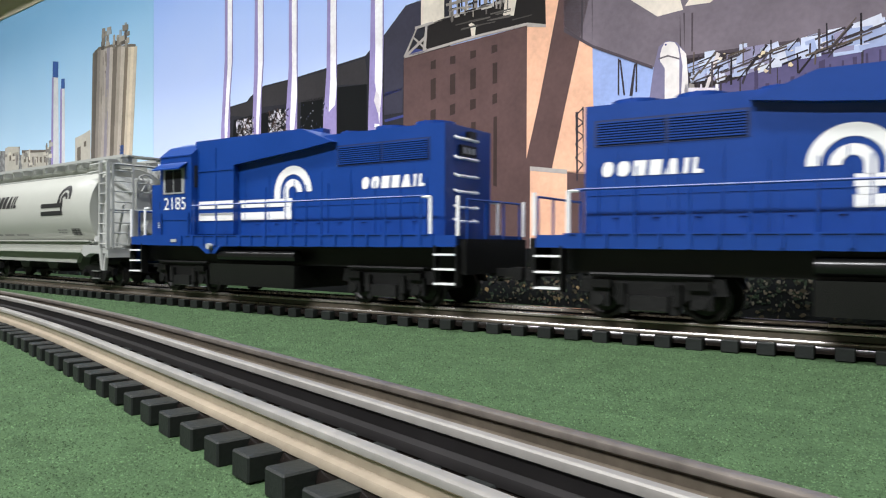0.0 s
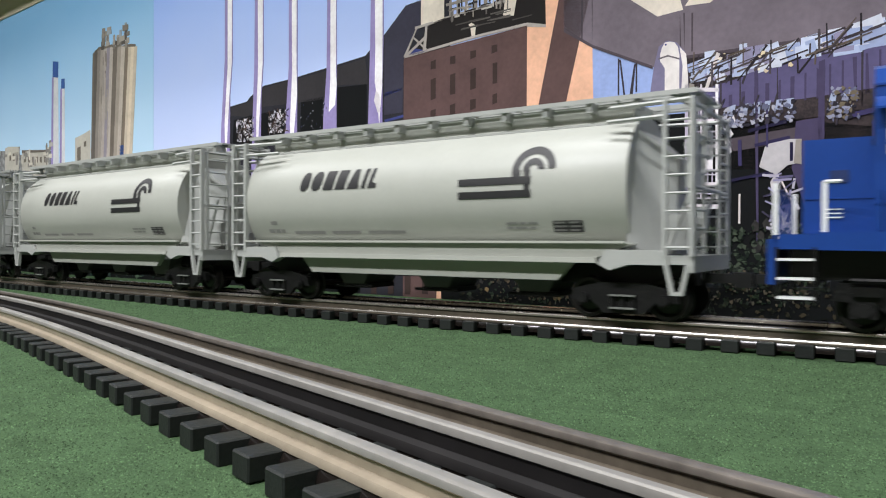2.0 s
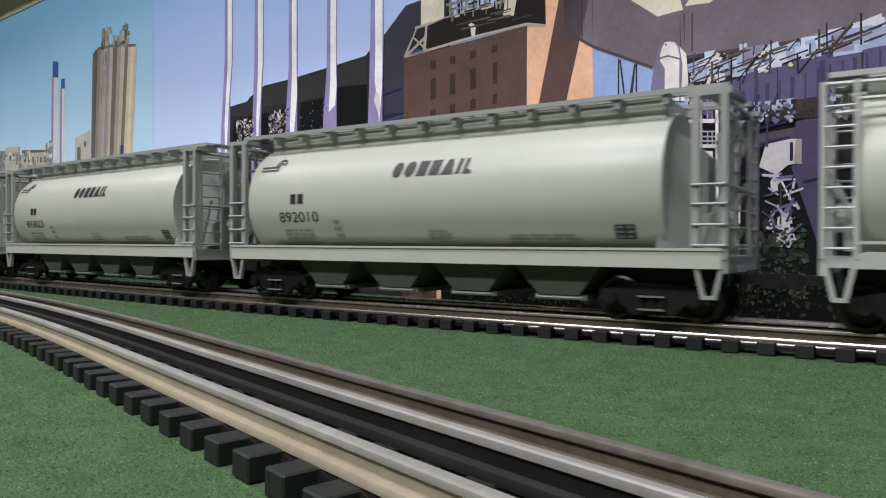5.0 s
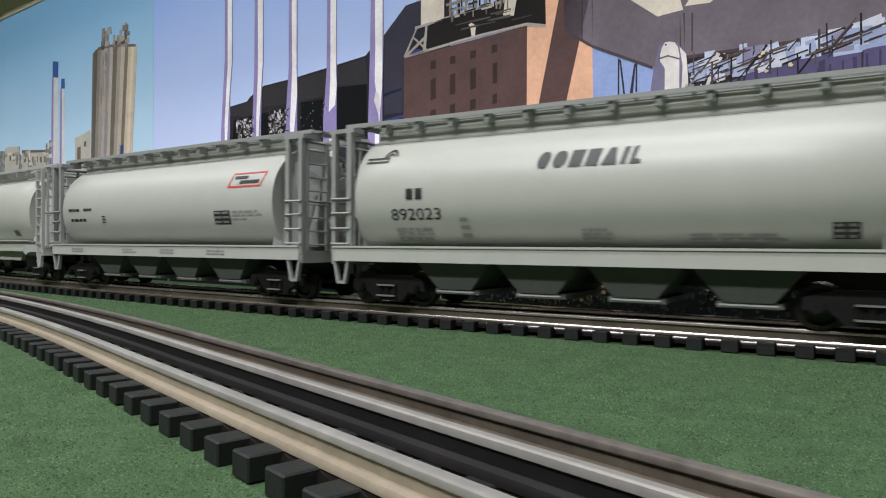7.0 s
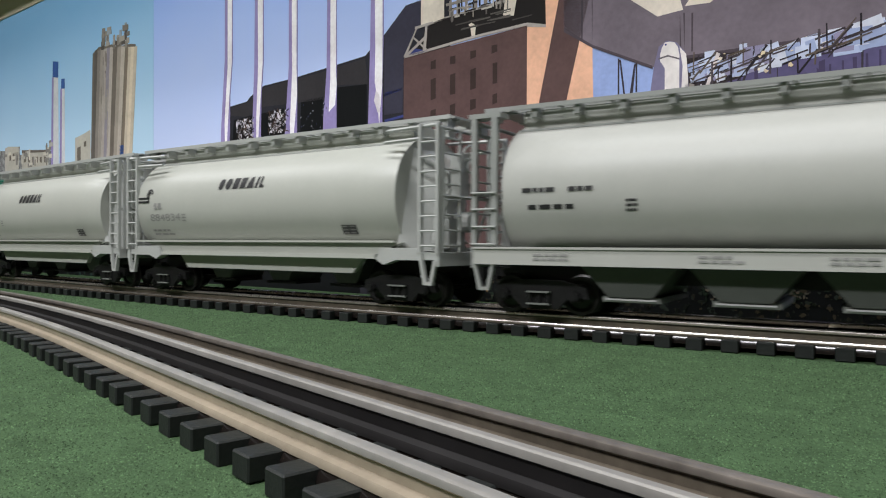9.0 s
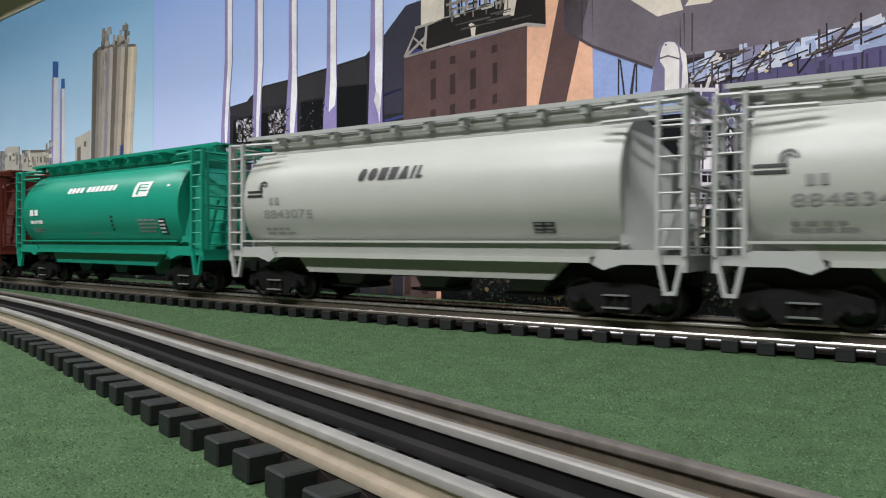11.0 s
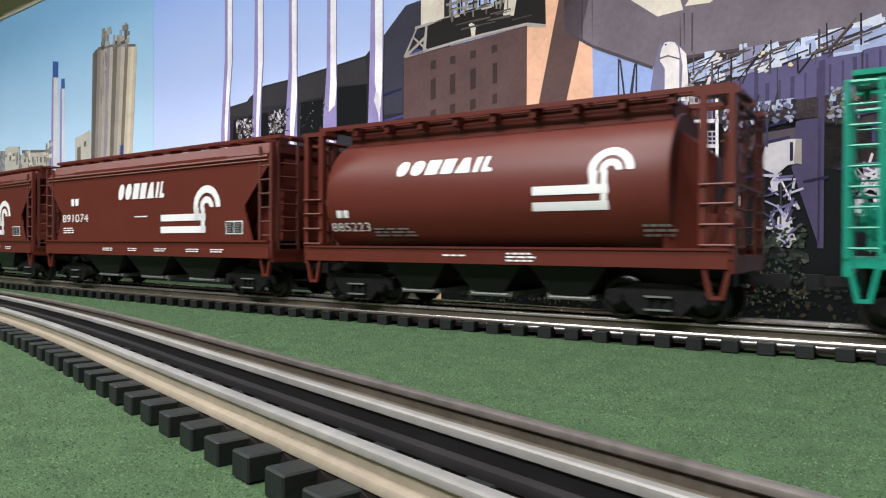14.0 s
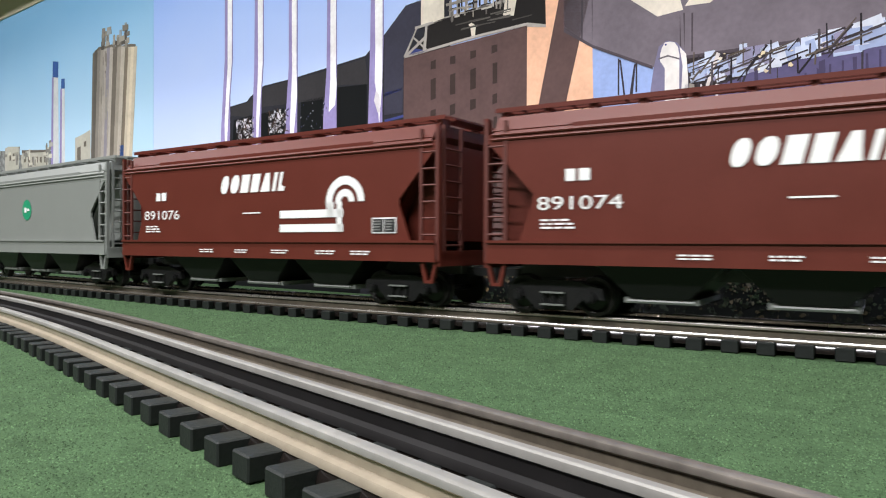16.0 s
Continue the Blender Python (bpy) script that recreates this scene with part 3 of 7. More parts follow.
    yield 'sky_patch', 7, ((-0.065, 0.12), (-0.064, 0.124), (-0.061, 0.125), (-0.062, 0.119))
    yield 'girder_dark', 8, ((-0.132, 0.114), (-0.126, 0.128), (-0.125, 0.128), (-0.131, 0.113))
    yield 'girder_dark', 8, ((-0.12, 0.112), (-0.115, 0.128), (-0.114, 0.128), (-0.119, 0.112))
    yield 'girder_dark', 8, ((-0.112, 0.112), (-0.107, 0.128), (-0.106, 0.128), (-0.112, 0.112))
    yield 'girder_dark', 8, ((-0.102, 0.111), (-0.097, 0.128), (-0.096, 0.128), (-0.101, 0.111))
    yield 'girder_dark', 8, ((-0.094, 0.11), (-0.089, 0.128), (-0.089, 0.128), (-0.094, 0.11))
    yield 'girder_dark', 8, ((-0.068, 0.107), (-0.063, 0.127), (-0.063, 0.127), (-0.067, 0.107))
    yield 'corrugated_dark', 7, ((-0.107, 0.041), (-0.109, 0.144), (-0.107, 0.145), (-0.106, 0.041))
    yield 'corrugated_dark', 7, ((-0.089, 0.085), (-0.087, 0.111), (-0.074, 0.112), (-0.075, 0.041), (-0.089, 0.085))
    yield 'corrugated_dark', 7, ((-0.076, 0.041), (-0.076, 0.142), (-0.073, 0.143), (-0.073, 0.041))
    yield 'conveyor_dark', 5, ((-0.127, 0.104), (-0.084, 0.108), (-0.087, 0.1), (-0.12, 0.097))
    yield 'girder_grey', 7, ((-0.144, 0.044), (-0.146, 0.14), (-0.143, 0.139), (-0.141, 0.044))
    yield 'tower_cream', 9, ((-0.144, 0.047), (-0.144, 0.064), (-0.136, 0.065), (-0.136, 0.047))
    yield 'twig_sky', 8, ((-0.126, 0.112), (-0.124, 0.114), (-0.123, 0.111), (-0.125, 0.109))
    yield 'twig_sky', 8, ((-0.123, 0.107), (-0.122, 0.11), (-0.12, 0.107), (-0.122, 0.105))
    yield 'twig_sky', 8, ((-0.125, 0.103), (-0.123, 0.105), (-0.122, 0.102), (-0.124, 0.1))
    yield 'twig_sky', 8, ((-0.122, 0.115), (-0.12, 0.118), (-0.119, 0.114), (-0.121, 0.113))
    yield 'twig_sky', 8, ((-0.124, 0.098), (-0.122, 0.1), (-0.121, 0.097), (-0.123, 0.095))
    yield 'funnel_grey', 8, ((-0.106, 0.087), (-0.103, 0.098), (-0.098, 0.102), (-0.084, 0.101), (-0.085, 0.088), (-0.091, 0.087), (-0.097, 0.082))
    yield 'girder_grey', 9, ((-0.088, 0.088), (-0.087, 0.101), (-0.084, 0.101), (-0.084, 0.087))
    yield 'funnel_grey', 8, ((-0.1, 0.078), (-0.098, 0.082), (-0.096, 0.08), (-0.096, 0.073), (-0.099, 0.071))
    yield 'funnel_grey', 8, ((-0.097, 0.044), (-0.096, 0.058), (-0.092, 0.061), (-0.089, 0.058), (-0.087, 0.046), (-0.09, 0.041))
    yield 'girder_pale', 9, ((-0.094, 0.065), (-0.094, 0.065), (-0.088, 0.079), (-0.088, 0.079))
    yield 'girder_pale', 9, ((-0.088, 0.064), (-0.087, 0.064), (-0.094, 0.079), (-0.095, 0.079))
    yield 'girder_dark', 9, ((-0.095, 0.044), (-0.095, 0.082), (-0.094, 0.082), (-0.094, 0.044))
    yield 'girder_pale', 9, ((-0.117, 0.055), (-0.117, 0.072), (-0.116, 0.072), (-0.116, 0.055))
    yield 'leaf_grey', 9, ((-0.11, 0.054), (-0.108, 0.057), (-0.106, 0.055), (-0.106, 0.051), (-0.109, 0.05))
    yield 'leaf_grey', 9, ((-0.107, 0.048), (-0.105, 0.051), (-0.103, 0.049), (-0.103, 0.045), (-0.106, 0.045))
    yield 'leaf_grey', 9, ((-0.109, 0.041), (-0.107, 0.045), (-0.104, 0.043), (-0.105, 0.039), (-0.108, 0.038))
    yield 'leaf_grey', 9, ((-0.104, 0.041), (-0.103, 0.044), (-0.1, 0.042), (-0.101, 0.038), (-0.103, 0.037))
    yield 'leaf_grey', 9, ((-0.101, 0.046), (-0.1, 0.049), (-0.097, 0.047), (-0.098, 0.043), (-0.1, 0.042))
    yield 'leaf_grey', 9, ((-0.104, 0.055), (-0.102, 0.058), (-0.1, 0.056), (-0.1, 0.053), (-0.103, 0.052))
    yield 'leaf_grey', 9, ((-0.097, 0.039), (-0.095, 0.042), (-0.092, 0.04), (-0.093, 0.036), (-0.096, 0.036))
    yield 'leaf_grey', 9, ((-0.09, 0.038), (-0.088, 0.041), (-0.086, 0.039), (-0.086, 0.035), (-0.089, 0.034))
    yield 'leaf_grey', 9, ((-0.084, 0.036), (-0.082, 0.039), (-0.08, 0.037), (-0.08, 0.034), (-0.083, 0.033))
    yield 'girder_pale', 9, ((-0.056, 0.074), (-0.055, 0.073), (-0.05, 0.09), (-0.051, 0.091))
    yield 'girder_pale', 9, ((-0.057, 0.069), (-0.056, 0.069), (-0.046, 0.076), (-0.047, 0.077))
    yield 'girder_pale', 9, ((-0.054, 0.062), (-0.053, 0.061), (-0.045, 0.063), (-0.045, 0.064))
    yield 'girder_pale', 9, ((-0.05, 0.063), (-0.05, 0.062), (-0.045, 0.073), (-0.046, 0.073))
    yield 'girder_pale', 9, ((-0.059, 0.083), (-0.058, 0.082), (-0.054, 0.064), (-0.054, 0.065))
    yield 'funnel_grey', 9, ((-0.061, 0.059), (-0.059, 0.068), (-0.053, 0.067), (-0.05, 0.058))
    yield 'leaf_tan', 9, ((-0.053, 0.053), (-0.052, 0.057), (-0.051, 0.054), (-0.052, 0.05))
    yield 'leaf_tan', 9, ((-0.05, 0.047), (-0.049, 0.051), (-0.048, 0.048), (-0.049, 0.044))
    yield 'leaf_tan', 9, ((-0.052, 0.041), (-0.051, 0.045), (-0.05, 0.042), (-0.051, 0.038))
    yield 'leaf_tan', 9, ((-0.048, 0.041), (-0.048, 0.045), (-0.046, 0.042), (-0.047, 0.038))
    yield 'plant_black', 3, ((-0.608, -0.055), (-0.608, 0.1), (-0.424, 0.096), (-0.423, -0.039))
    yield 'brick_window', 4, ((-0.41, 0), (-0.41, 0.019), (-0.404, 0.02), (-0.404, 0.001))
    yield 'brick_window', 4, ((-0.391, 0.001), (-0.391, 0.02), (-0.385, 0.02), (-0.385, 0.002))
    yield 'brick_window', 4, ((-0.373, 0.002), (-0.373, 0.02), (-0.367, 0.021), (-0.367, 0.002))
    yield 'brick_window', 4, ((-0.355, 0.003), (-0.355, 0.021), (-0.349, 0.021), (-0.349, 0.003))
    yield 'plant_black', 6, ((-0.335, -0.031), (-0.335, 0.039), (-0.037, 0.041), (-0.036, -0.005))
    yield 'brick_orange', 7, ((-0.34, -0.003), (-0.34, 0.026), (-0.336, 0.026), (-0.336, -0.003))
    yield 'roof_edge', 4, ((-0.257, 0.028), (-0.257, 0.047), (-0.256, 0.047), (-0.256, 0.028))
    yield 'leaf_tan', 8, ((-0.268, 0.019), (-0.266, 0.021), (-0.263, 0.019), (-0.264, 0.016))
    yield 'leaf_tan', 8, ((-0.206, 0.021), (-0.204, 0.023), (-0.201, 0.022), (-0.203, 0.019))
    yield 'leaf_green', 8, ((-0.214, 0.004), (-0.212, 0.005), (-0.21, 0.004), (-0.211, 0.002))
    yield 'leaf_grey', 8, ((-0.22, 0.006), (-0.219, 0.007), (-0.217, 0.007), (-0.218, 0.005))
    yield 'leaf_grey', 8, ((-0.213, 0.021), (-0.211, 0.023), (-0.208, 0.022), (-0.21, 0.019))
    yield 'leaf_tan', 8, ((-0.206, 0.008), (-0.204, 0.01), (-0.202, 0.008), (-0.203, 0.006))
    yield 'leaf_tan', 8, ((-0.218, 0.005), (-0.217, 0.007), (-0.215, 0.006), (-0.216, 0.004))
    yield 'leaf_grey', 8, ((-0.237, 0.011), (-0.235, 0.013), (-0.232, 0.012), (-0.233, 0.009))
    yield 'leaf_green', 8, ((-0.247, 0.019), (-0.246, 0.02), (-0.244, 0.019), (-0.245, 0.017))
    yield 'leaf_tan', 8, ((-0.236, 0.006), (-0.234, 0.007), (-0.232, 0.006), (-0.233, 0.004))
    yield 'leaf_tan', 8, ((-0.203, 0.011), (-0.201, 0.013), (-0.199, 0.012), (-0.2, 0.01))
    yield 'leaf_grey', 8, ((-0.31, 0.002), (-0.308, 0.004), (-0.305, 0.003), (-0.307, -0))
    yield 'leaf_green', 8, ((-0.238, 0.005), (-0.237, 0.007), (-0.234, 0.006), (-0.236, 0.003))
    yield 'leaf_grey', 8, ((-0.266, 0.003), (-0.265, 0.004), (-0.263, 0.003), (-0.264, 0.002))
    yield 'leaf_tan', 8, ((-0.295, 0.009), (-0.294, 0.011), (-0.291, 0.01), (-0.292, 0.007))
    yield 'leaf_tan', 8, ((-0.296, 0.018), (-0.295, 0.02), (-0.292, 0.019), (-0.293, 0.017))
    yield 'leaf_green', 8, ((-0.3, 0.009), (-0.299, 0.01), (-0.297, 0.01), (-0.298, 0.008))
    yield 'leaf_green', 8, ((-0.203, 0.006), (-0.201, 0.008), (-0.199, 0.007), (-0.2, 0.004))
    yield 'leaf_green', 8, ((-0.262, 0.015), (-0.261, 0.017), (-0.26, 0.016), (-0.26, 0.014))
    yield 'leaf_green', 8, ((-0.216, 0.018), (-0.214, 0.019), (-0.212, 0.018), (-0.213, 0.016))
    yield 'leaf_tan', 8, ((-0.267, 0.02), (-0.265, 0.023), (-0.262, 0.021), (-0.264, 0.018))
    yield 'leaf_tan', 8, ((-0.238, 0.005), (-0.237, 0.007), (-0.235, 0.006), (-0.236, 0.004))
    yield 'leaf_grey', 8, ((-0.213, 0.006), (-0.211, 0.008), (-0.209, 0.007), (-0.21, 0.004))
    yield 'leaf_green', 8, ((-0.196, 0.007), (-0.195, 0.009), (-0.194, 0.008), (-0.194, 0.006))
    yield 'leaf_tan', 8, ((-0.263, 0.013), (-0.262, 0.014), (-0.26, 0.014), (-0.261, 0.012))
    yield 'leaf_tan', 8, ((-0.213, 0.007), (-0.211, 0.01), (-0.209, 0.008), (-0.21, 0.005))
    yield 'leaf_green', 8, ((-0.315, 0.009), (-0.314, 0.011), (-0.312, 0.01), (-0.313, 0.008))
    yield 'leaf_green', 8, ((-0.243, 0.009), (-0.242, 0.01), (-0.24, 0.009), (-0.241, 0.007))
    yield 'leaf_green', 8, ((-0.259, 0.021), (-0.258, 0.022), (-0.257, 0.021), (-0.258, 0.02))
    yield 'leaf_green', 8, ((-0.308, 0.016), (-0.307, 0.018), (-0.304, 0.017), (-0.305, 0.015))
    yield 'leaf_tan', 8, ((-0.203, 0.015), (-0.201, 0.016), (-0.2, 0.015), (-0.201, 0.014))
    yield 'leaf_grey', 8, ((-0.203, 0.008), (-0.202, 0.009), (-0.2, 0.008), (-0.201, 0.007))
    yield 'leaf_green', 8, ((-0.199, 0.019), (-0.198, 0.02), (-0.196, 0.019), (-0.197, 0.017))
    yield 'leaf_green', 8, ((-0.266, 0.018), (-0.264, 0.019), (-0.262, 0.018), (-0.263, 0.016))
    yield 'leaf_grey', 8, ((-0.3, 0.015), (-0.298, 0.016), (-0.296, 0.015), (-0.297, 0.013))
    yield 'leaf_green', 8, ((-0.216, 0.004), (-0.215, 0.005), (-0.213, 0.005), (-0.214, 0.003))
    yield 'leaf_grey', 8, ((-0.264, 0.013), (-0.262, 0.014), (-0.261, 0.013), (-0.261, 0.012))
    yield 'leaf_green', 8, ((-0.315, 0.017), (-0.312, 0.02), (-0.309, 0.018), (-0.311, 0.015))
    yield 'leaf_grey', 8, ((-0.285, 0.015), (-0.283, 0.017), (-0.28, 0.015), (-0.281, 0.013))
    yield 'leaf_tan', 8, ((-0.202, 0.019), (-0.201, 0.02), (-0.2, 0.019), (-0.2, 0.018))
    yield 'leaf_tan', 8, ((-0.221, 0.014), (-0.22, 0.015), (-0.218, 0.014), (-0.219, 0.012))
    yield 'leaf_green', 8, ((-0.308, 0.018), (-0.307, 0.019), (-0.306, 0.018), (-0.306, 0.017))
    yield 'leaf_grey', 8, ((-0.212, 0.005), (-0.211, 0.007), (-0.208, 0.006), (-0.209, 0.003))
    yield 'leaf_green', 8, ((-0.311, 0.005), (-0.309, 0.007), (-0.306, 0.006), (-0.308, 0.003))
    yield 'leaf_grey', 8, ((-0.052, 0.016), (-0.051, 0.017), (-0.049, 0.017), (-0.05, 0.015))
    yield 'leaf_grey', 8, ((-0.063, 0.01), (-0.062, 0.01), (-0.062, 0.01), (-0.062, 0.009))
    yield 'leaf_grey', 8, ((-0.176, 0.004), (-0.175, 0.006), (-0.173, 0.005), (-0.174, 0.003))
    yield 'leaf_grey', 8, ((-0.059, 0.011), (-0.058, 0.012), (-0.057, 0.011), (-0.057, 0.01))
    yield 'leaf_grey', 8, ((-0.111, 0.019), (-0.11, 0.02), (-0.109, 0.02), (-0.109, 0.018))
    yield 'leaf_green', 8, ((-0.087, 0.015), (-0.086, 0.016), (-0.085, 0.015), (-0.086, 0.014))
    yield 'leaf_green', 8, ((-0.165, 0.017), (-0.164, 0.019), (-0.162, 0.018), (-0.163, 0.015))
    yield 'leaf_grey', 8, ((-0.111, 0.01), (-0.11, 0.011), (-0.109, 0.01), (-0.11, 0.009))
    yield 'leaf_grey', 8, ((-0.163, 0.005), (-0.162, 0.006), (-0.161, 0.005), (-0.162, 0.004))
    yield 'leaf_grey', 8, ((-0.071, 0.01), (-0.07, 0.011), (-0.069, 0.01), (-0.07, 0.009))
    yield 'leaf_green', 8, ((-0.11, 0.013), (-0.109, 0.014), (-0.108, 0.013), (-0.108, 0.012))
    yield 'leaf_grey', 8, ((-0.144, 0.01), (-0.143, 0.012), (-0.142, 0.011), (-0.142, 0.009))
    yield 'leaf_grey', 8, ((-0.111, 0.01), (-0.111, 0.01), (-0.11, 0.01), (-0.111, 0.009))
    yield 'leaf_green', 8, ((-0.073, 0.022), (-0.072, 0.023), (-0.072, 0.022), (-0.072, 0.021))
    yield 'leaf_green', 8, ((-0.05, 0.012), (-0.049, 0.013), (-0.048, 0.012), (-0.049, 0.011))
    yield 'leaf_green', 8, ((-0.109, 0.019), (-0.109, 0.02), (-0.108, 0.019), (-0.108, 0.018))
    yield 'leaf_grey', 8, ((-0.089, 0.014), (-0.088, 0.015), (-0.087, 0.014), (-0.088, 0.013))
    yield 'leaf_grey', 8, ((-0.048, 0.018), (-0.048, 0.018), (-0.047, 0.018), (-0.047, 0.017))
    yield 'leaf_grey', 8, ((-0.08, 0.017), (-0.08, 0.018), (-0.079, 0.017), (-0.079, 0.016))
    yield 'leaf_green', 8, ((-0.176, 0.011), (-0.175, 0.013), (-0.173, 0.012), (-0.174, 0.01))
    yield 'leaf_green', 8, ((-0.125, 0.009), (-0.124, 0.01), (-0.122, 0.009), (-0.123, 0.007))
    yield 'leaf_green', 8, ((-0.175, 0.009), (-0.174, 0.01), (-0.172, 0.009), (-0.173, 0.007))
    yield 'leaf_grey', 8, ((-0.119, 0.01), (-0.118, 0.012), (-0.117, 0.011), (-0.118, 0.009))
    yield 'leaf_green', 8, ((-0.149, 0.015), (-0.148, 0.017), (-0.146, 0.016), (-0.147, 0.014))
    yield 'leaf_green', 8, ((-0.147, 0.018), (-0.147, 0.018), (-0.146, 0.018), (-0.146, 0.017))
    yield 'leaf_green', 8, ((-0.126, 0.007), (-0.125, 0.009), (-0.123, 0.008), (-0.124, 0.006))
    yield 'haze_building', 1, ((-1.278, -0.113), (-1.277, 0.158), (-0.616, 0.117), (-0.616, -0.055))
    yield 'plant_black', 2, ((-1.278, -0.113), (-1.277, 0.032), (-0.608, 0.037), (-0.608, -0.055))


def strips(name, quad, inks, layer):
    """Upright bands of one ink each that fill a four-cornered outline (bottom, top, top, bottom)."""
    (a, b, c, d), n = [Vector(p) for p in quad], len(inks)
    for i, ink in enumerate(inks):
        lo, hi = i / n, (i + 1) / n
        yield name, ink, layer, tuple(tuple(p) for p in (a.lerp(d, lo), b.lerp(c, lo), b.lerp(c, hi), a.lerp(d, hi)))


def specks(name, inks, u0, u1, z0, z1, count, small, large, layer, seed):
    """Small uneven printed patches strewn over a stretch of the picture."""
    rnd = random.Random(seed)
    for i in range(count):
        u, z = rnd.uniform(u0, u1), rnd.uniform(z0, z1)
        r, k = rnd.uniform(small, large) / 2, rnd.choice((5, 7, 8))
        a0, wide = rnd.uniform(0, 6.3), rnd.uniform(0.6, 1.5)
        yield name, rnd.choice(inks), layer + 0.001 * i, tuple(
            (u + wide * r * rnd.uniform(0.25, 1.1) * math.cos(a0 - j * math.tau / k), z + r * rnd.uniform(0.25, 1.1) * math.sin(a0 - j * math.tau / k)) for j in range(k))


def sticks(name, inks, u0, u1, z0, z1, count, short, long, width, layer, seed, angles=()):
    """Thin printed lines: twigs at any angle, or steel at the angles given."""
    rnd = random.Random(seed)
    for i in range(count):
        u, z, h = rnd.uniform(u0, u1), rnd.uniform(z0, z1), rnd.uniform(short, long) / 2
        a = radians(rnd.choice(angles) + rnd.uniform(-2, 2)) if angles else rnd.uniform(0, math.pi)
        c, s, w = math.cos(a), math.sin(a), width * rnd.uniform(0.35, 0.75)
        yield name, rnd.choice(inks), layer + 0.001 * i, tuple((u + c * p - s * q, z + s * p + c * q) for p, q in ((-h, -w), (-h, w), (h, w), (h, -w)))


def poster_detail():
    """The picture's finer forms: name, ink, layer, outline."""
    yield from strips('silo', ((-0.8940, 0.1396), (-0.8866, 0.2814), (-0.8402, 0.2785), (-0.8498, 0.1401)), ('5f5a54', '857e76', '9a9289', 'a8a097', '8d8790', 'b3aa9f'), 4)
    yield from strips('silo', ((-0.8484, 0.1401), (-0.8388, 0.2776), (-0.8121, 0.2745), (-0.8240, 0.1411)), ('6f675e', '9d9488', 'b5ab9e'), 4)
    yield from strips('silo', ((-0.8227, 0.1410), (-0.8108, 0.2729), (-0.7852, 0.2699), (-0.7966, 0.1418)), ('7d7265', 'c4b7a2', 'd2c4ae', 'c2b5a2'), 4)
    yield from sticks('silo_stain', ('8b847b', '98918a', 'a39b92'), -0.8751, -0.8525, 0.1668, 0.2707, 14, 0.010, 0.040, 0.0022, 5, 3, (90,))
    yield from sticks('silo_stain', ('77706a', '857e76'), -0.8665, -0.8553, 0.2426, 0.2730, 5, 0.008, 0.016, 0.0030, 5, 13, (90,))
    yield from sticks('silo_top', ('57524c', '7a736b', 'a39b90', '8c857b', '99a0a8'), -0.8665, -0.8498, 0.2836, 0.3015, 12, 0.006, 0.014, 0.0050, 5, 1, (0, 90))
    yield from sticks('silo_top', ('57524c', '7a736b', 'a39b90', '8c857b', '99a0a8'), -0.8402, -0.8280, 0.2782, 0.2890, 7, 0.006, 0.014, 0.0050, 5, 2, (0, 90))
    yield from sticks('silo_top', ('57524c', '7a736b', 'a39b90', '8c857b', '99a0a8'), -0.8240, -0.8069, 0.2763, 0.2911, 11, 0.006, 0.014, 0.0050, 5, 4, (0, 90))
    yield from sticks('silo_top', ('57524c', '7a736b', 'a39b90', '8c857b', '99a0a8'), -0.8174, -0.8095, 0.2894, 0.2987, 5, 0.006, 0.014, 0.0050, 5, 6, (0, 90))
    yield from sticks('far_roof', ('c9c4b6', '9b968c', 'b5b2a8', '85827c'), -1.1649, -1.0066, 0.1505, 0.1745, 26, 0.006, 0.016, 0.0040, 5, 12, (0, 90))
    yield from specks('sky_gap', ('d9d6dc', 'c5c2cc', 'b3aeb4', 'e6e4e8'), -0.5954, -0.5692, 0.1426, 0.1638, 110, 0.0015, 0.0050, 4, 7)
    yield from sticks('twig', ('2a2422', '4a3a34', '1b191c'), -0.5954, -0.5692, 0.1426, 0.1638, 60, 0.003, 0.010, 0.0008, 5, 7)
    yield from specks('sky_gap', ('d9d6dc', 'c5c2cc', 'b3aeb4', 'e6e4e8'), -0.5451, -0.5186, 0.1457, 0.1669, 110, 0.0015, 0.0050, 4, 8)
    yield from sticks('twig', ('2a2422', '4a3a34', '1b191c'), -0.5451, -0.5186, 0.1457, 0.1669, 60, 0.003, 0.010, 0.0008, 5, 8)
    yield from specks('sky_gap', ('a5a2ac', '6a6a76', '3a3a58', '2d2f55'), -0.4998, -0.4651, 0.1431, 0.1684, 22, 0.001, 0.003, 4, 9)
    yield from sticks('roof_pipe', ('c8c2ba', '9c948c', '6b6662', '2a2726'), -0.3288, -0.2733, 0.2135, 0.2226, 34, 0.004, 0.010, 0.0010, 6, 21, (0, 90, 90))
    yield from sticks('roof_pipe', ('4b4744', '5a5652'), -0.3320, -0.2615, 0.2018, 0.2102, 12, 0.008, 0.02, 0.0008, 4, 24, (0,))
    yield from sticks('sky_gap', ('a9b4d0', 'bcc4d8', '98a4c4', 'c8ccd8', '8a86a0'), -0.1422, -0.1200, 0.1412, 0.1532, 16, 0.004, 0.012, 0.0050, 6, 31, (14, 90))
    yield from sticks('sky_gap', ('a9b4d0', 'bcc4d8', '98a4c4', 'c8ccd8', '8a86a0'), -0.1201, -0.1046, 0.1425, 0.1528, 12, 0.004, 0.012, 0.0060, 6, 36, (14, 90))
    yield from sticks('sky_gap', ('a9b4d0', 'bcc4d8', '98a4c4', 'c8ccd8', '8a86a0'), -0.1047, -0.0786, 0.1464, 0.1527, 14, 0.004, 0.012, 0.0070, 6, 32, (14, 90))
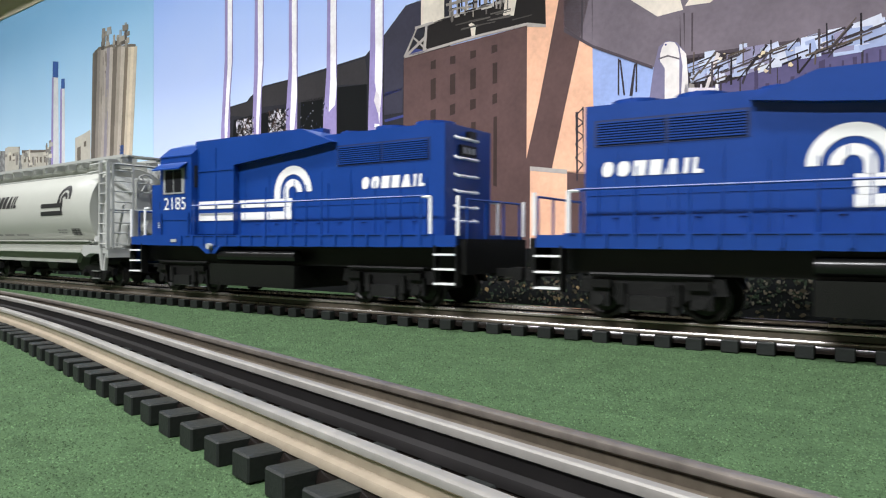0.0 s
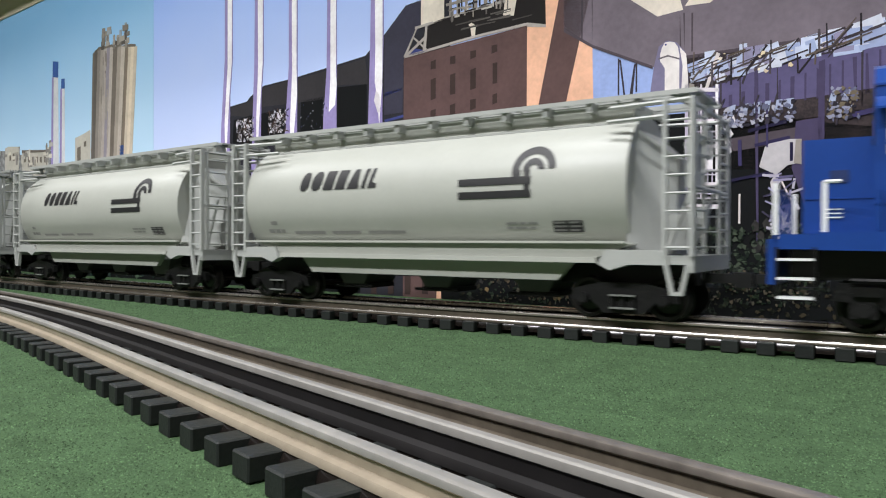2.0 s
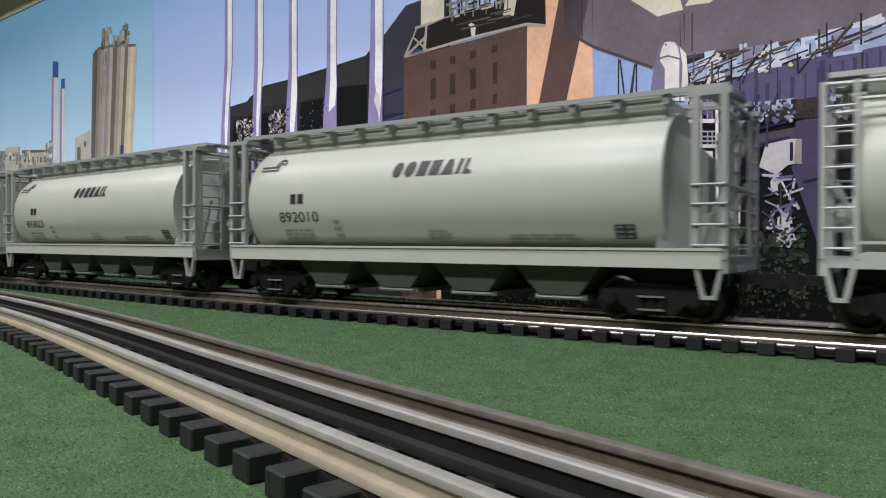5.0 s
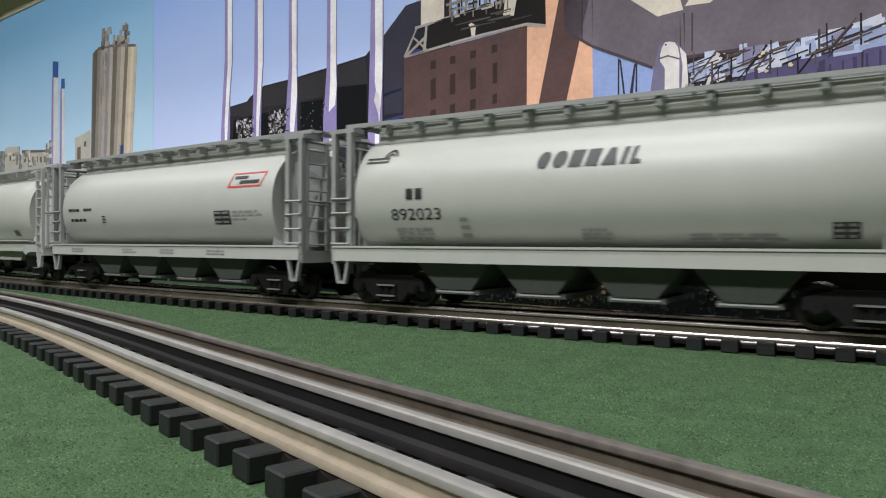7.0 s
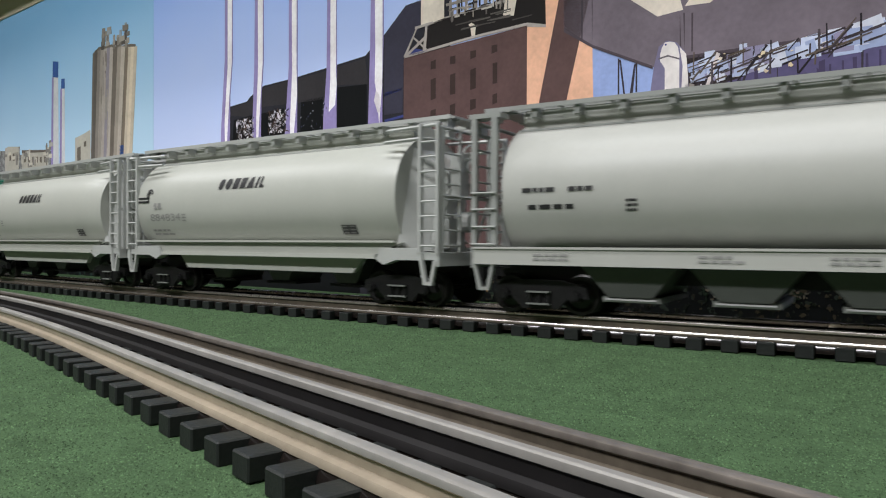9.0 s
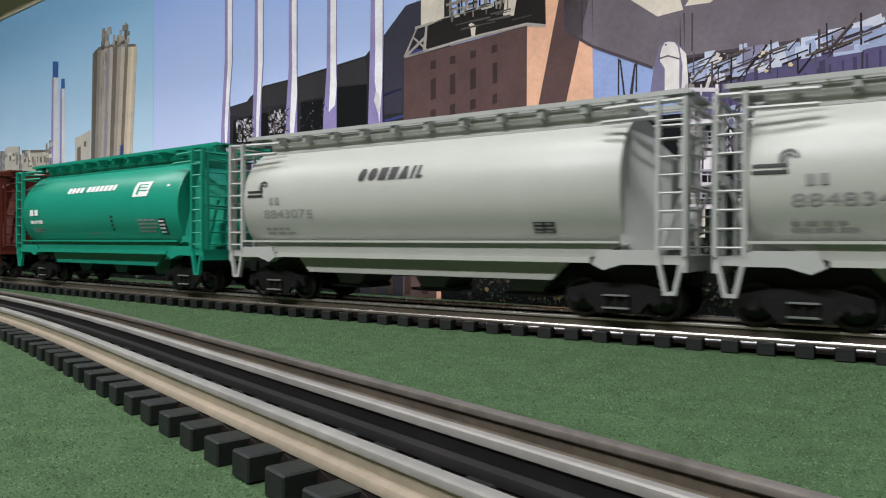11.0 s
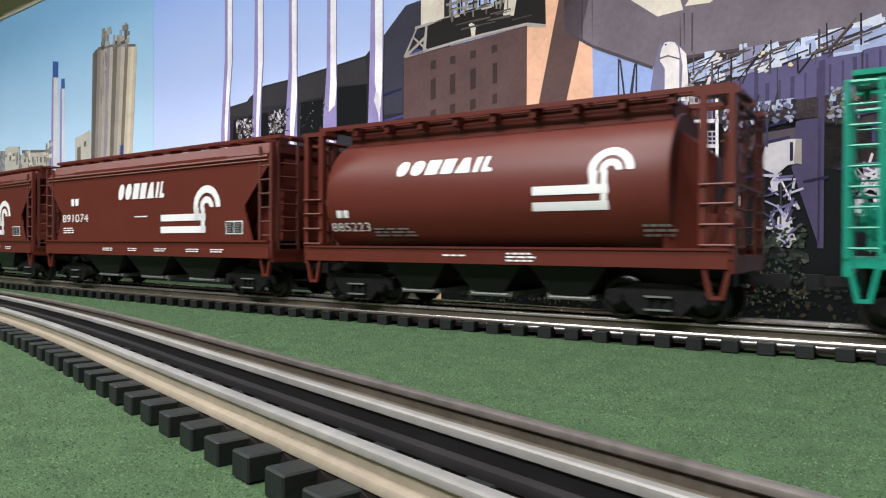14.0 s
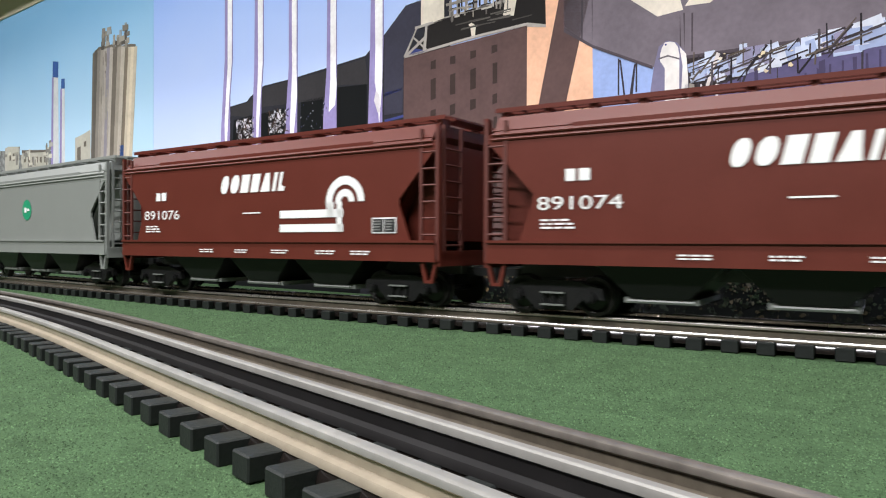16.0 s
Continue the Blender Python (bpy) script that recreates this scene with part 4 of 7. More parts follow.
    yield from sticks('sky_gap', ('a9b4d0', 'bcc4d8', '98a4c4', 'c8ccd8', '8a86a0'), -0.0787, -0.0651, 0.1493, 0.1548, 6, 0.004, 0.012, 0.0050, 6, 37, (14, 90))
    yield from sticks('sky_gap', ('a9b4d0', 'bcc4d8', '98a4c4', 'c8ccd8', '8a86a0'), -0.0647, -0.0456, 0.1494, 0.1565, 16, 0.004, 0.012, 0.0090, 6, 33, (14, 90))
    yield from sticks('girder', ('3a3438', '4b4448', '2a262a', '5a5048'), -0.1442, -0.1106, 0.1401, 0.1540, 26, 0.006, 0.018, 0.0008, 7, 34, (14, 14, 14, 90, 50))
    yield from sticks('girder', ('3a3438', '4b4448', '2a262a', '5a5048'), -0.1108, -0.0758, 0.1428, 0.1542, 20, 0.006, 0.018, 0.0008, 7, 38, (14, 14, 14, 90, 50))
    yield from sticks('girder', ('3a3438', '4b4448', '2a262a', '5a5048'), -0.0760, -0.0456, 0.1474, 0.1570, 20, 0.006, 0.018, 0.0008, 7, 39, (14, 14, 14, 90, 50))
    yield from specks('lamp_glint', ('e6dcc8', 'c8b8a0', 'd9c8a4'), -0.1297, -0.0842, 0.1411, 0.1552, 8, 0.0012, 0.0035, 8, 35)
    yield 'stair_tower', 'b9b0c4', 8, ((-0.1485, 0.1396), (-0.1481, 0.0705), (-0.1464, 0.0704), (-0.1468, 0.1394))
    yield 'stair_tower', 'efeaec', 8, ((-0.1305, 0.1372), (-0.1300, 0.0698), (-0.1284, 0.0698), (-0.1289, 0.1370))
    yield 'stair_tower', 'd5ccd6', 8, ((-0.1394, 0.1384), (-0.1389, 0.0702), (-0.1379, 0.0701), (-0.1384, 0.1382))
    yield 'stair_tower', 'd8d0d6', 8, ((-0.1489, 0.1376), (-0.1488, 0.1352), (-0.1285, 0.1326), (-0.1285, 0.1349))
    yield 'stair_tower', 'd8d0d6', 8, ((-0.1487, 0.1188), (-0.1487, 0.1164), (-0.1284, 0.1143), (-0.1284, 0.1166))
    yield 'stair_tower', 'd8d0d6', 8, ((-0.1486, 0.1034), (-0.1486, 0.1013), (-0.1283, 0.0997), (-0.1283, 0.1017))
    yield 'stair_tower', 'd8d0d6', 8, ((-0.1485, 0.0804), (-0.1485, 0.0780), (-0.1281, 0.0771), (-0.1281, 0.0794))
    yield 'stair_tower', 'd8d0d6', 8, ((-0.1484, 0.0671), (-0.1484, 0.0643), (-0.1280, 0.0638), (-0.1281, 0.0664))
    yield 'stair_tower', 'b8b0be', 8, ((-0.1454, 0.1317), (-0.1454, 0.1309), (-0.1291, 0.1289), (-0.1291, 0.1297))
    yield 'stair_tower', 'b8b0be', 8, ((-0.1454, 0.1283), (-0.1454, 0.1275), (-0.1291, 0.1256), (-0.1291, 0.1264))
    yield 'stair_tower', 'b8b0be', 8, ((-0.1454, 0.1249), (-0.1454, 0.1241), (-0.1291, 0.1222), (-0.1291, 0.1230))
    yield 'stair_tower', 'b8b0be', 8, ((-0.1453, 0.1113), (-0.1453, 0.1105), (-0.1290, 0.1089), (-0.1290, 0.1097))
    yield 'stair_tower', 'b8b0be', 8, ((-0.1452, 0.1082), (-0.1452, 0.1074), (-0.1290, 0.1059), (-0.1290, 0.1067))
    yield 'stair_tower', 'b8b0be', 8, ((-0.1452, 0.1055), (-0.1452, 0.1047), (-0.1290, 0.1033), (-0.1290, 0.1041))
    yield 'stair_tower', 'b8b0be', 8, ((-0.1451, 0.0881), (-0.1451, 0.0873), (-0.1288, 0.0863), (-0.1289, 0.0871))
    yield 'stair_tower', 'b8b0be', 8, ((-0.1451, 0.0854), (-0.1451, 0.0846), (-0.1288, 0.0836), (-0.1288, 0.0844))
    yield 'stair_tower', 'b8b0be', 8, ((-0.1450, 0.0738), (-0.1450, 0.0730), (-0.1287, 0.0723), (-0.1288, 0.0731))
    yield 'stair_tower', 'b8b0be', 8, ((-0.1450, 0.0711), (-0.1450, 0.0702), (-0.1287, 0.0697), (-0.1287, 0.0705))
    yield 'stair_tower', '8a84a4', 8, ((-0.1445, 0.1010), (-0.1444, 0.0819), (-0.1397, 0.0817), (-0.1398, 0.1006))
    yield 'stair_tower', 'e4dee2', 8, ((-0.1371, 0.0984), (-0.1371, 0.0876), (-0.1318, 0.0873), (-0.1319, 0.0980))
    yield 'stair_tower', '5a5478', 8, ((-0.1360, 0.1332), (-0.1359, 0.1184), (-0.1320, 0.1180), (-0.1321, 0.1327))
    yield 'stair_tower', 'a8a0b0', 8, ((-0.1434, 0.1315), (-0.1433, 0.1182), (-0.1426, 0.1181), (-0.1427, 0.1314))
    yield 'stair_tower', 'a8a0b0', 8, ((-0.1431, 0.0880), (-0.1430, 0.0802), (-0.1424, 0.0801), (-0.1424, 0.0879))
    yield 'stair_tower', 'a8a0b0', 8, ((-0.1432, 0.1111), (-0.1432, 0.1029), (-0.1425, 0.1029), (-0.1426, 0.1110))
    yield 'stair_tower', 'a8a0b0', 8, ((-0.1407, 0.1311), (-0.1406, 0.1179), (-0.1399, 0.1179), (-0.1400, 0.1310))
    yield 'stair_tower', 'a8a0b0', 8, ((-0.1404, 0.0878), (-0.1403, 0.0800), (-0.1397, 0.0800), (-0.1397, 0.0878))
    yield 'stair_tower', 'a8a0b0', 8, ((-0.1405, 0.1108), (-0.1405, 0.1027), (-0.1398, 0.1026), (-0.1399, 0.1108))
    yield 'stair_tower', 'a8a0b0', 8, ((-0.1354, 0.1305), (-0.1353, 0.1174), (-0.1346, 0.1173), (-0.1347, 0.1304))
    yield 'stair_tower', 'a8a0b0', 8, ((-0.1351, 0.0875), (-0.1350, 0.0798), (-0.1344, 0.0797), (-0.1344, 0.0874))
    yield 'stair_tower', 'a8a0b0', 8, ((-0.1352, 0.1103), (-0.1352, 0.1023), (-0.1345, 0.1022), (-0.1346, 0.1103))
    yield 'stair_tower', 'a8a0b0', 8, ((-0.1327, 0.1301), (-0.1326, 0.1171), (-0.1320, 0.1170), (-0.1321, 0.1300))
    yield 'stair_tower', 'a8a0b0', 8, ((-0.1324, 0.0873), (-0.1324, 0.0796), (-0.1317, 0.0796), (-0.1318, 0.0873))
    yield 'stair_tower', 'a8a0b0', 8, ((-0.1326, 0.1101), (-0.1325, 0.1020), (-0.1319, 0.1020), (-0.1319, 0.1100))
    yield from sticks('scrap', ('a8a2a8', '8a848e', '5e5a70', 'c4bec2'), -0.0555, -0.0366, 0.0572, 0.0835, 46, 0.005, 0.014, 0.0012, 9, 41)
    yield from sticks('scrap', ('8f8aa8', 'afaab8', '5a5674', '3a3648'), -0.1006, -0.0857, 0.0439, 0.0818, 44, 0.003, 0.010, 0.0010, 9, 42)
    yield from sticks('girder', ('2d2948', '3a3558', '232038'), -0.1262, -0.0445, 0.0751, 0.1140, 14, 0.01, 0.03, 0.0014, 8, 43, (8, 90))
    yield from specks('sky_gap', ('8a8ca0', '62647a', 'a8a8b4', '3a3640', '2a2830'), -0.1256, -0.0882, 0.1109, 0.1231, 110, 0.001, 0.0045, 9, 44)
    yield from specks('sky_gap', ('8a8ca0', '62647a', '6a6050', '2a2830'), -0.0717, -0.0570, 0.1096, 0.1276, 80, 0.001, 0.004, 9, 45)
    yield from specks('leaf', ('18201a', '222c22', '303a2e', '101512', '424a3e'), -0.1439, -0.0820, 0.0276, 0.0537, 420, 0.001, 0.0045, 10, 46)
    yield from specks('leaf', ('161a14', '1e221b', '2a281f', '3a3428', '0e100d', '2a302a'), -0.3256, -0.0362, -0.0030, 0.0294, 900, 0.001, 0.004, 10, 47)
    yield from specks('leaf', ('2f3a2c', '4c4a40', '242e24', '5a4e40'), -0.2943, -0.2250, 0.0017, 0.0236, 150, 0.0008, 0.003, 11, 48)
    yield from specks('leaf', ('2c382a', '524f46', '202a20', '5e5548'), -0.1370, -0.0776, 0.0084, 0.0278, 200, 0.0008, 0.003, 11, 50)
    yield from specks('leaf', ('2c3a2e', '3e4c3e', '4c5e4c', '2a3a36'), -1.0637, -0.7170, -0.0115, 0.0488, 260, 0.002, 0.008, 9, 49)


def sky_ink(name, low, high, z0, z1):
    """Printed sky: paler towards the printed horizon, with faint cloudiness."""
    m = mat(name, srgb(low), 0.7, vary=0.03, scale=4, spec=0.15)
    nt = m.node_tree
    b = nt.nodes["Principled BSDF"]
    tc = nt.nodes.new("ShaderNodeTexCoord")
    sep = nt.nodes.new("ShaderNodeSeparateXYZ")
    mr = nt.nodes.new("ShaderNodeMapRange")
    mr.inputs["From Min"].default_value, mr.inputs["From Max"].default_value = z0, z1
    nz = nt.nodes.new("ShaderNodeTexNoise")
    nz.inputs["Scale"].default_value = 9
    ad = nt.nodes.new("ShaderNodeMath")
    ad.operation = "MULTIPLY_ADD"
    ad.inputs[1].default_value = 0.22
    ramp = nt.nodes.new("ShaderNodeValToRGB")
    ramp.color_ramp.elements[0].color, ramp.color_ramp.elements[1].color = srgb(low), srgb(high)
    ramp.color_ramp.elements[0].position, ramp.color_ramp.elements[1].position = 0.1, 1.1 - 0.1
    nt.links.new(tc.outputs["Object"], sep.inputs[0])
    nt.links.new(tc.outputs["Object"], nz.inputs["Vector"])
    nt.links.new(sep.outputs["Z"], mr.inputs["Value"])
    nt.links.new(nz.outputs["Fac"], ad.inputs[0])
    nt.links.new(mr.outputs[0], ad.inputs[2])
    nt.links.new(ad.outputs[0], ramp.inputs[0])
    nt.links.new(ramp.outputs[0], b.inputs["Base Color"])
    return m


def ink_film(name, colour):
    return mat(name, colour, 0.75, vary=0.16, scale=45, spec=0.12)


def wall_picture():
    """Two printed sheets side by side; each printed form is a thin film on its sheet."""
    made = []
    for name, u0, u1, ink, label in (
            ("picture_panel", -2.6, -0.7502, sky_ink("sky_print_cyan", "c4deee", "86bae4", 0.10, 0.38), "printed wall panel of grain silos under a cyan sky"),
            ("picture_panel", -0.7500, 1.6, sky_ink("sky_print_blue", "d6def4", "9ab8f4", 0.06, 0.36), "printed wall panel of a brick power plant under blue sky")):
        bm = bmesh.new()
        bm_box(bm, ((u0 + u1) / 2, 0.4295, 0.187), (u1 - u0, 0.003, 0.374))
        ob = part(name, bm, ink, None)
        ob.matrix_world = pose(0, 0, 0, 0, 0, -38)
        made.append(tagged(ob, label, "picture", kind="structure"))
    films = {k: ink_film("ink_" + k, srgb(v)) for k, v in INKS.items()}
    for k in ("leaf_grey", "leaf_green", "steel_brown", "haze_building"):
        films[k] = mat("ink_" + k, srgb("1c1b20"), 0.75, vary=0.2, scale=110, spec=0.12, col2=srgb(INKS[k] if k != "steel_brown" else "4a4040"))

    def film(layer, outline):
        n = 0.428 - 0.00011 * layer
        k = len(outline)
        c = sum(u for u, _ in outline) / k
        vs = [(u, n, min(z, 0.3735)) for u, z in outline] + [(u, 0.4282, min(z, 0.3735)) for u, z in outline]
        fs = [tuple(range(k))] + [(i, i + k, (i + 1) % k + k, (i + 1) % k) for i in range(k)]
        return made[0] if c < -0.752 else made[1], vs, fs

    for ink, layer, outline in poster_shapes():
        sheet, vs, fs = film(layer, outline)
        mesh_of("printed_" + ink, vs, fs, films[ink], sheet)
    # the fine strewn forms of one kind and ink lie together in one film
    strewn = collections.OrderedDict()
    for name, ink, layer, outline in poster_detail():
        sheet, vs, fs = film(layer, outline)
        v, f = strewn.setdefault((name, ink, sheet.name), ([], [], sheet))[:2]
        f += [tuple(len(v) + i for i in q) for q in fs]
        v += vs
    for (name, ink, _), (v, f, sheet) in strewn.items():
        if ink not in films:
            films[ink] = ink_film("ink_" + ink, srgb(ink))
        tagged(mesh_of("printed_" + name, v, f, films[ink], sheet), kind="stuff")


wall_picture()


# ---- track ----
TIE_TOP, RAIL_TOP, GAUGE = 0.0050, 0.0108, 0.03175
RAIL_SECTION = ((-0.0028, 0), (0.0028, 0), (0.0028, 0.0008), (0.0024, 0.0015), (0.0008, 0.0020), (0.0007, 0.0038), (0.0016, 0.0044), (0.0016, 0.0051),
                (0.00145, 0.0055), (0.0010, 0.00575), (0.0005, 0.0058), (-0.0005, 0.0058), (-0.0010, 0.00575), (-0.00145, 0.0055), (-0.0016, 0.0051), (-0.0016, 0.0044), (-0.0007, 0.0038), (-0.0008, 0.0020), (-0.0024, 0.0015), (-0.0028, 0.0008))


def swept(name, line, s0, s1, ds, off, z, section, material, parent, label="", web=None, foot=False):
    n = max(2, int((s1 - s0) / ds) + 1)
    k = len(section)
    verts, faces = [], []
    for i in range(n):
        s = s0 + (s1 - s0) * i / (n - 1)
        for a, h in section:
            p = line(s, off + a)
            verts.append((p.x, p.y, z + h))
    for i in range(n - 1):
        for j in range(k):
            a, b = i * k + j, i * k + (j + 1) % k
            faces.append((a, a + k, b + k, b))
    faces += [tuple(range(k)), tuple(range((n - 1) * k, n * k))[::-1]]
    ob = mesh_of(name, verts, faces, material, parent, label)
    if web:
        ob.data.materials.append(web)
        hs = [h for _, h in section]
        top = max(hs) * 0.70
        ob.data.polygons.foreach_set("material_index", [0 if (i < (n - 1) * k and (min(hs[i % k], hs[(i % k + 1) % k]) > top or (foot and 0.0004 < min(hs[i % k], hs[(i % k + 1) % k]) < 0.001))) else 1 for i in range(len(faces))])
    ob.data.polygons.foreach_set("use_smooth", [True] * len(ob.data.polygons))
    ob.data.set_sharp_from_angle(angle=radians(30))
    return ob


def tie_mesh(half):
    bm = bmesh.new()
    bm_box(bm, (0, 0, TIE_TOP / 2), (0.0066, 2 * half, TIE_TOP))
    bmesh.ops.bevel(bm, geom=bm.edges[:], offset=0.00035, segments=1, affect="EDGES")
    bmesh.ops.recalc_face_normals(bm, faces=bm.faces)
    me = bpy.data.meshes.new("tie")
    bm.to_mesh(me)
    bm.free()
    me.materials.append(TIE)
    return me


def track(line, turn, s0, s1, view0, view1, label, first, period, ds, half=0.023, outer=None, inner=None, head=None):
    """Three rails on moulded ties; ties inside the stretch view0 to view1 are pieces of their own."""
    head = head or STEEL
    t = tagged(new("railway_track"), label, "railway track", "model railway tracks")
    swept("rail", line, s0, s1, ds, GAUGE / 2, TIE_TOP, RAIL_SECTION, head, t, "tarnished nickel outer rail", outer or BROWNWEB, outer is None)
    swept("rail", line, s0, s1, ds, -GAUGE / 2, TIE_TOP, RAIL_SECTION, inner or STEEL, t, "brown tarnished outer rail", BROWNWEB)
    mid = tuple((a * 0.8, h * 1.2) for a, h in RAIL_SECTION)
    swept("centre_rail", line, s0, s1, ds, 0.0, TIE_TOP, mid, head, t, "centre power rail with a worn bright top and shade painted on its web", DARKWEB)
    for off in (GAUGE / 2, 0, -GAUGE / 2):
        strap = ((-0.0036, 0.0020), (0.0036, 0.0020), (0.0034, 0.0034), (0.0027, 0.0047), (-0.0027, 0.0047), (-0.0034, 0.0034))
        swept("strap", line, s0, s1, ds, off, 0, strap, STRAP, t, "glossy moulded strap between the ties")
    me = tie_mesh(half)
    rest_v, rest_f = [], []
    rnd = random.Random(4)
    s = first - math.floor((first - s0) / period) * period
    while s < s1:
        p = line(s)
        if view0 < s < view1:
            ob = new("tie", me)
            ob.parent = t
            ob.matrix_basis = pose(p.x, p.y, rnd.uniform(-0.0002, 0.0002), 0, 0, math.degrees(turn(s)) + rnd.uniform(-0.8, 0.8))
        else:
            k = len(rest_v)
            m = pose(p.x, p.y, 0, 0, 0, math.degrees(turn(s)))
            rest_v += [m @ Vector((x * 0.0033, y * half, z)) for z in (0, TIE_TOP) for x, y in ((-1, -1), (1, -1), (1, 1), (-1, 1))]
            rest_f += [tuple(k + i for i in f) for f in ((4, 5, 6, 7), (0, 1, 5, 4), (1, 2, 6, 5), (2, 3, 7, 6), (3, 0, 4, 7))]
        s += period
    if rest_v:
        tagged(mesh_of("more_ties", rest_v, rest_f, TIE, t), kind="stuff")
    return t


track(on_far, heading, -4.1, 4.3, -0.75, 0.42, "three-rail model railway track with black ties along the wall", 0.0758 - 0.0067, 0.0132, 0.02)
track(on_near, near_heading, -0.74, 0.62, -0.62, 0.02, "three-rail model railway track crossing the grass mat beside the camera", -0.1590, 0.0130, 0.02, half=0.0255, outer=WEB, inner=DULLHEAD, head=WORNHEAD)


def turf():
    """Fine flock grains on the mat in the part of the board that lies before the camera."""
    rng = np.random.default_rng(7)
    n = 260000
    d = 0.09 + 0.75 * rng.random(n) ** 1.3
    x = (rng.random(n) * 1.5 - 0.78) * d
    z = np.zeros(n)
    keep = (x * WN.x + d * WN.y) < 0.42
    near = np.array([[on_near(s).x, on_near(s).y] for s in np.arange(0.2, -0.78, -0.01)])
    slope = np.array([near_heading(min(0.05, s)) for s in np.arange(0.2, -0.78, -0.01)])
    gap = np.abs(d - np.interp(x, near[::-1, 0], near[::-1, 1])) * np.cos(np.interp(x, near[::-1, 0], slope[::-1]))
    keep &= gap > 0.0250
    fx = np.array([[on_far(s).x, on_far(s).y] for s in np.arange(-0.8, 0.5, 0.02)])
    fy = np.interp(x, fx[:, 0], fx[:, 1])
    keep &= ~((d > fy - 0.029) & (d < fy + 0.029))
    x, d, z = x[keep], d[keep], z[keep]
    n = len(x)
    a = rng.random(n) * math.tau
    r = (0.00036 + 0.00048 * rng.random(n)) * (0.40 + 1.3 * np.minimum(d, 0.5))
    h = r * (0.35 + 0.5 * rng.random(n))
    v = np.zeros((n, 4, 3))
    for k in range(3):
        b = a + k * math.tau / 3
        v[:, k] = np.stack([x + np.cos(b) * r, d + np.sin(b) * r, z - 0.0001], 1)
    v[:, 3] = np.stack([x + (rng.random(n) - 0.5) * r, d + (rng.random(n) - 0.5) * r, z + h], 1)
    me = bpy.data.meshes.new("turf_grains")
    me.vertices.add(4 * n)
    me.vertices.foreach_set("co", v.ravel())
    me.loops.add(9 * n)
    idx = (np.arange(n)[:, None] * 4 + np.array([0, 1, 3, 1, 2, 3, 2, 0, 3])[None, :]).ravel()
    me.loops.foreach_set("vertex_index", idx)
    me.polygons.add(3 * n)
    me.polygons.foreach_set("loop_start", np.arange(0, 9 * n, 3))
    me.update(calc_edges=True)
    m = mat("flock_fibre", (0.054, 0.094, 0.045), 0.9, vary=0.28, scale=90, spec=0.1)
    geo = m.node_tree.nodes.new("ShaderNodeNewGeometry")
    hue = m.node_tree.nodes.new("ShaderNodeHueSaturation")
    mr = m.node_tree.nodes.new("ShaderNodeMapRange")
    mr.inputs["To Min"].default_value, mr.inputs["To Max"].default_value = 0.45, 1.45
    ramp = next(x for x in m.node_tree.nodes if x.type == "VALTORGB")
    m.node_tree.links.new(geo.outputs["Random Per Island"], mr.inputs["Value"])
    m.node_tree.links.new(mr.outputs[0], hue.inputs["Value"])
    m.node_tree.links.new(ramp.outputs[0], hue.inputs["Color"])
    m.node_tree.links.new(hue.outputs[0], m.node_tree.nodes["Principled BSDF"].inputs["Base Color"])
    me.materials.append(m)
    tagged(new("turf_grains", me), "fine green flock grains on the grass mat", "grass", kind="stuff")


turf()


# ---- the train: local x runs forwards, y to the wall's side, z up from the mat ----
AXLE_Z, WHEEL_R = 0.0195, 0.0087
WHEELSETS = []
RUNGS = {}


def sided(side, u):
    """Local x of a place u metres to the right as one looks at that side."""
    return u if side < 0 else -u


def tank_half(z, a=0.0335, zc=0.0665, b=0.0332, e=2.15):
    k = min(0.999, abs(z - zc) / b)
    return a * (1 - k ** e) ** (1 / e)


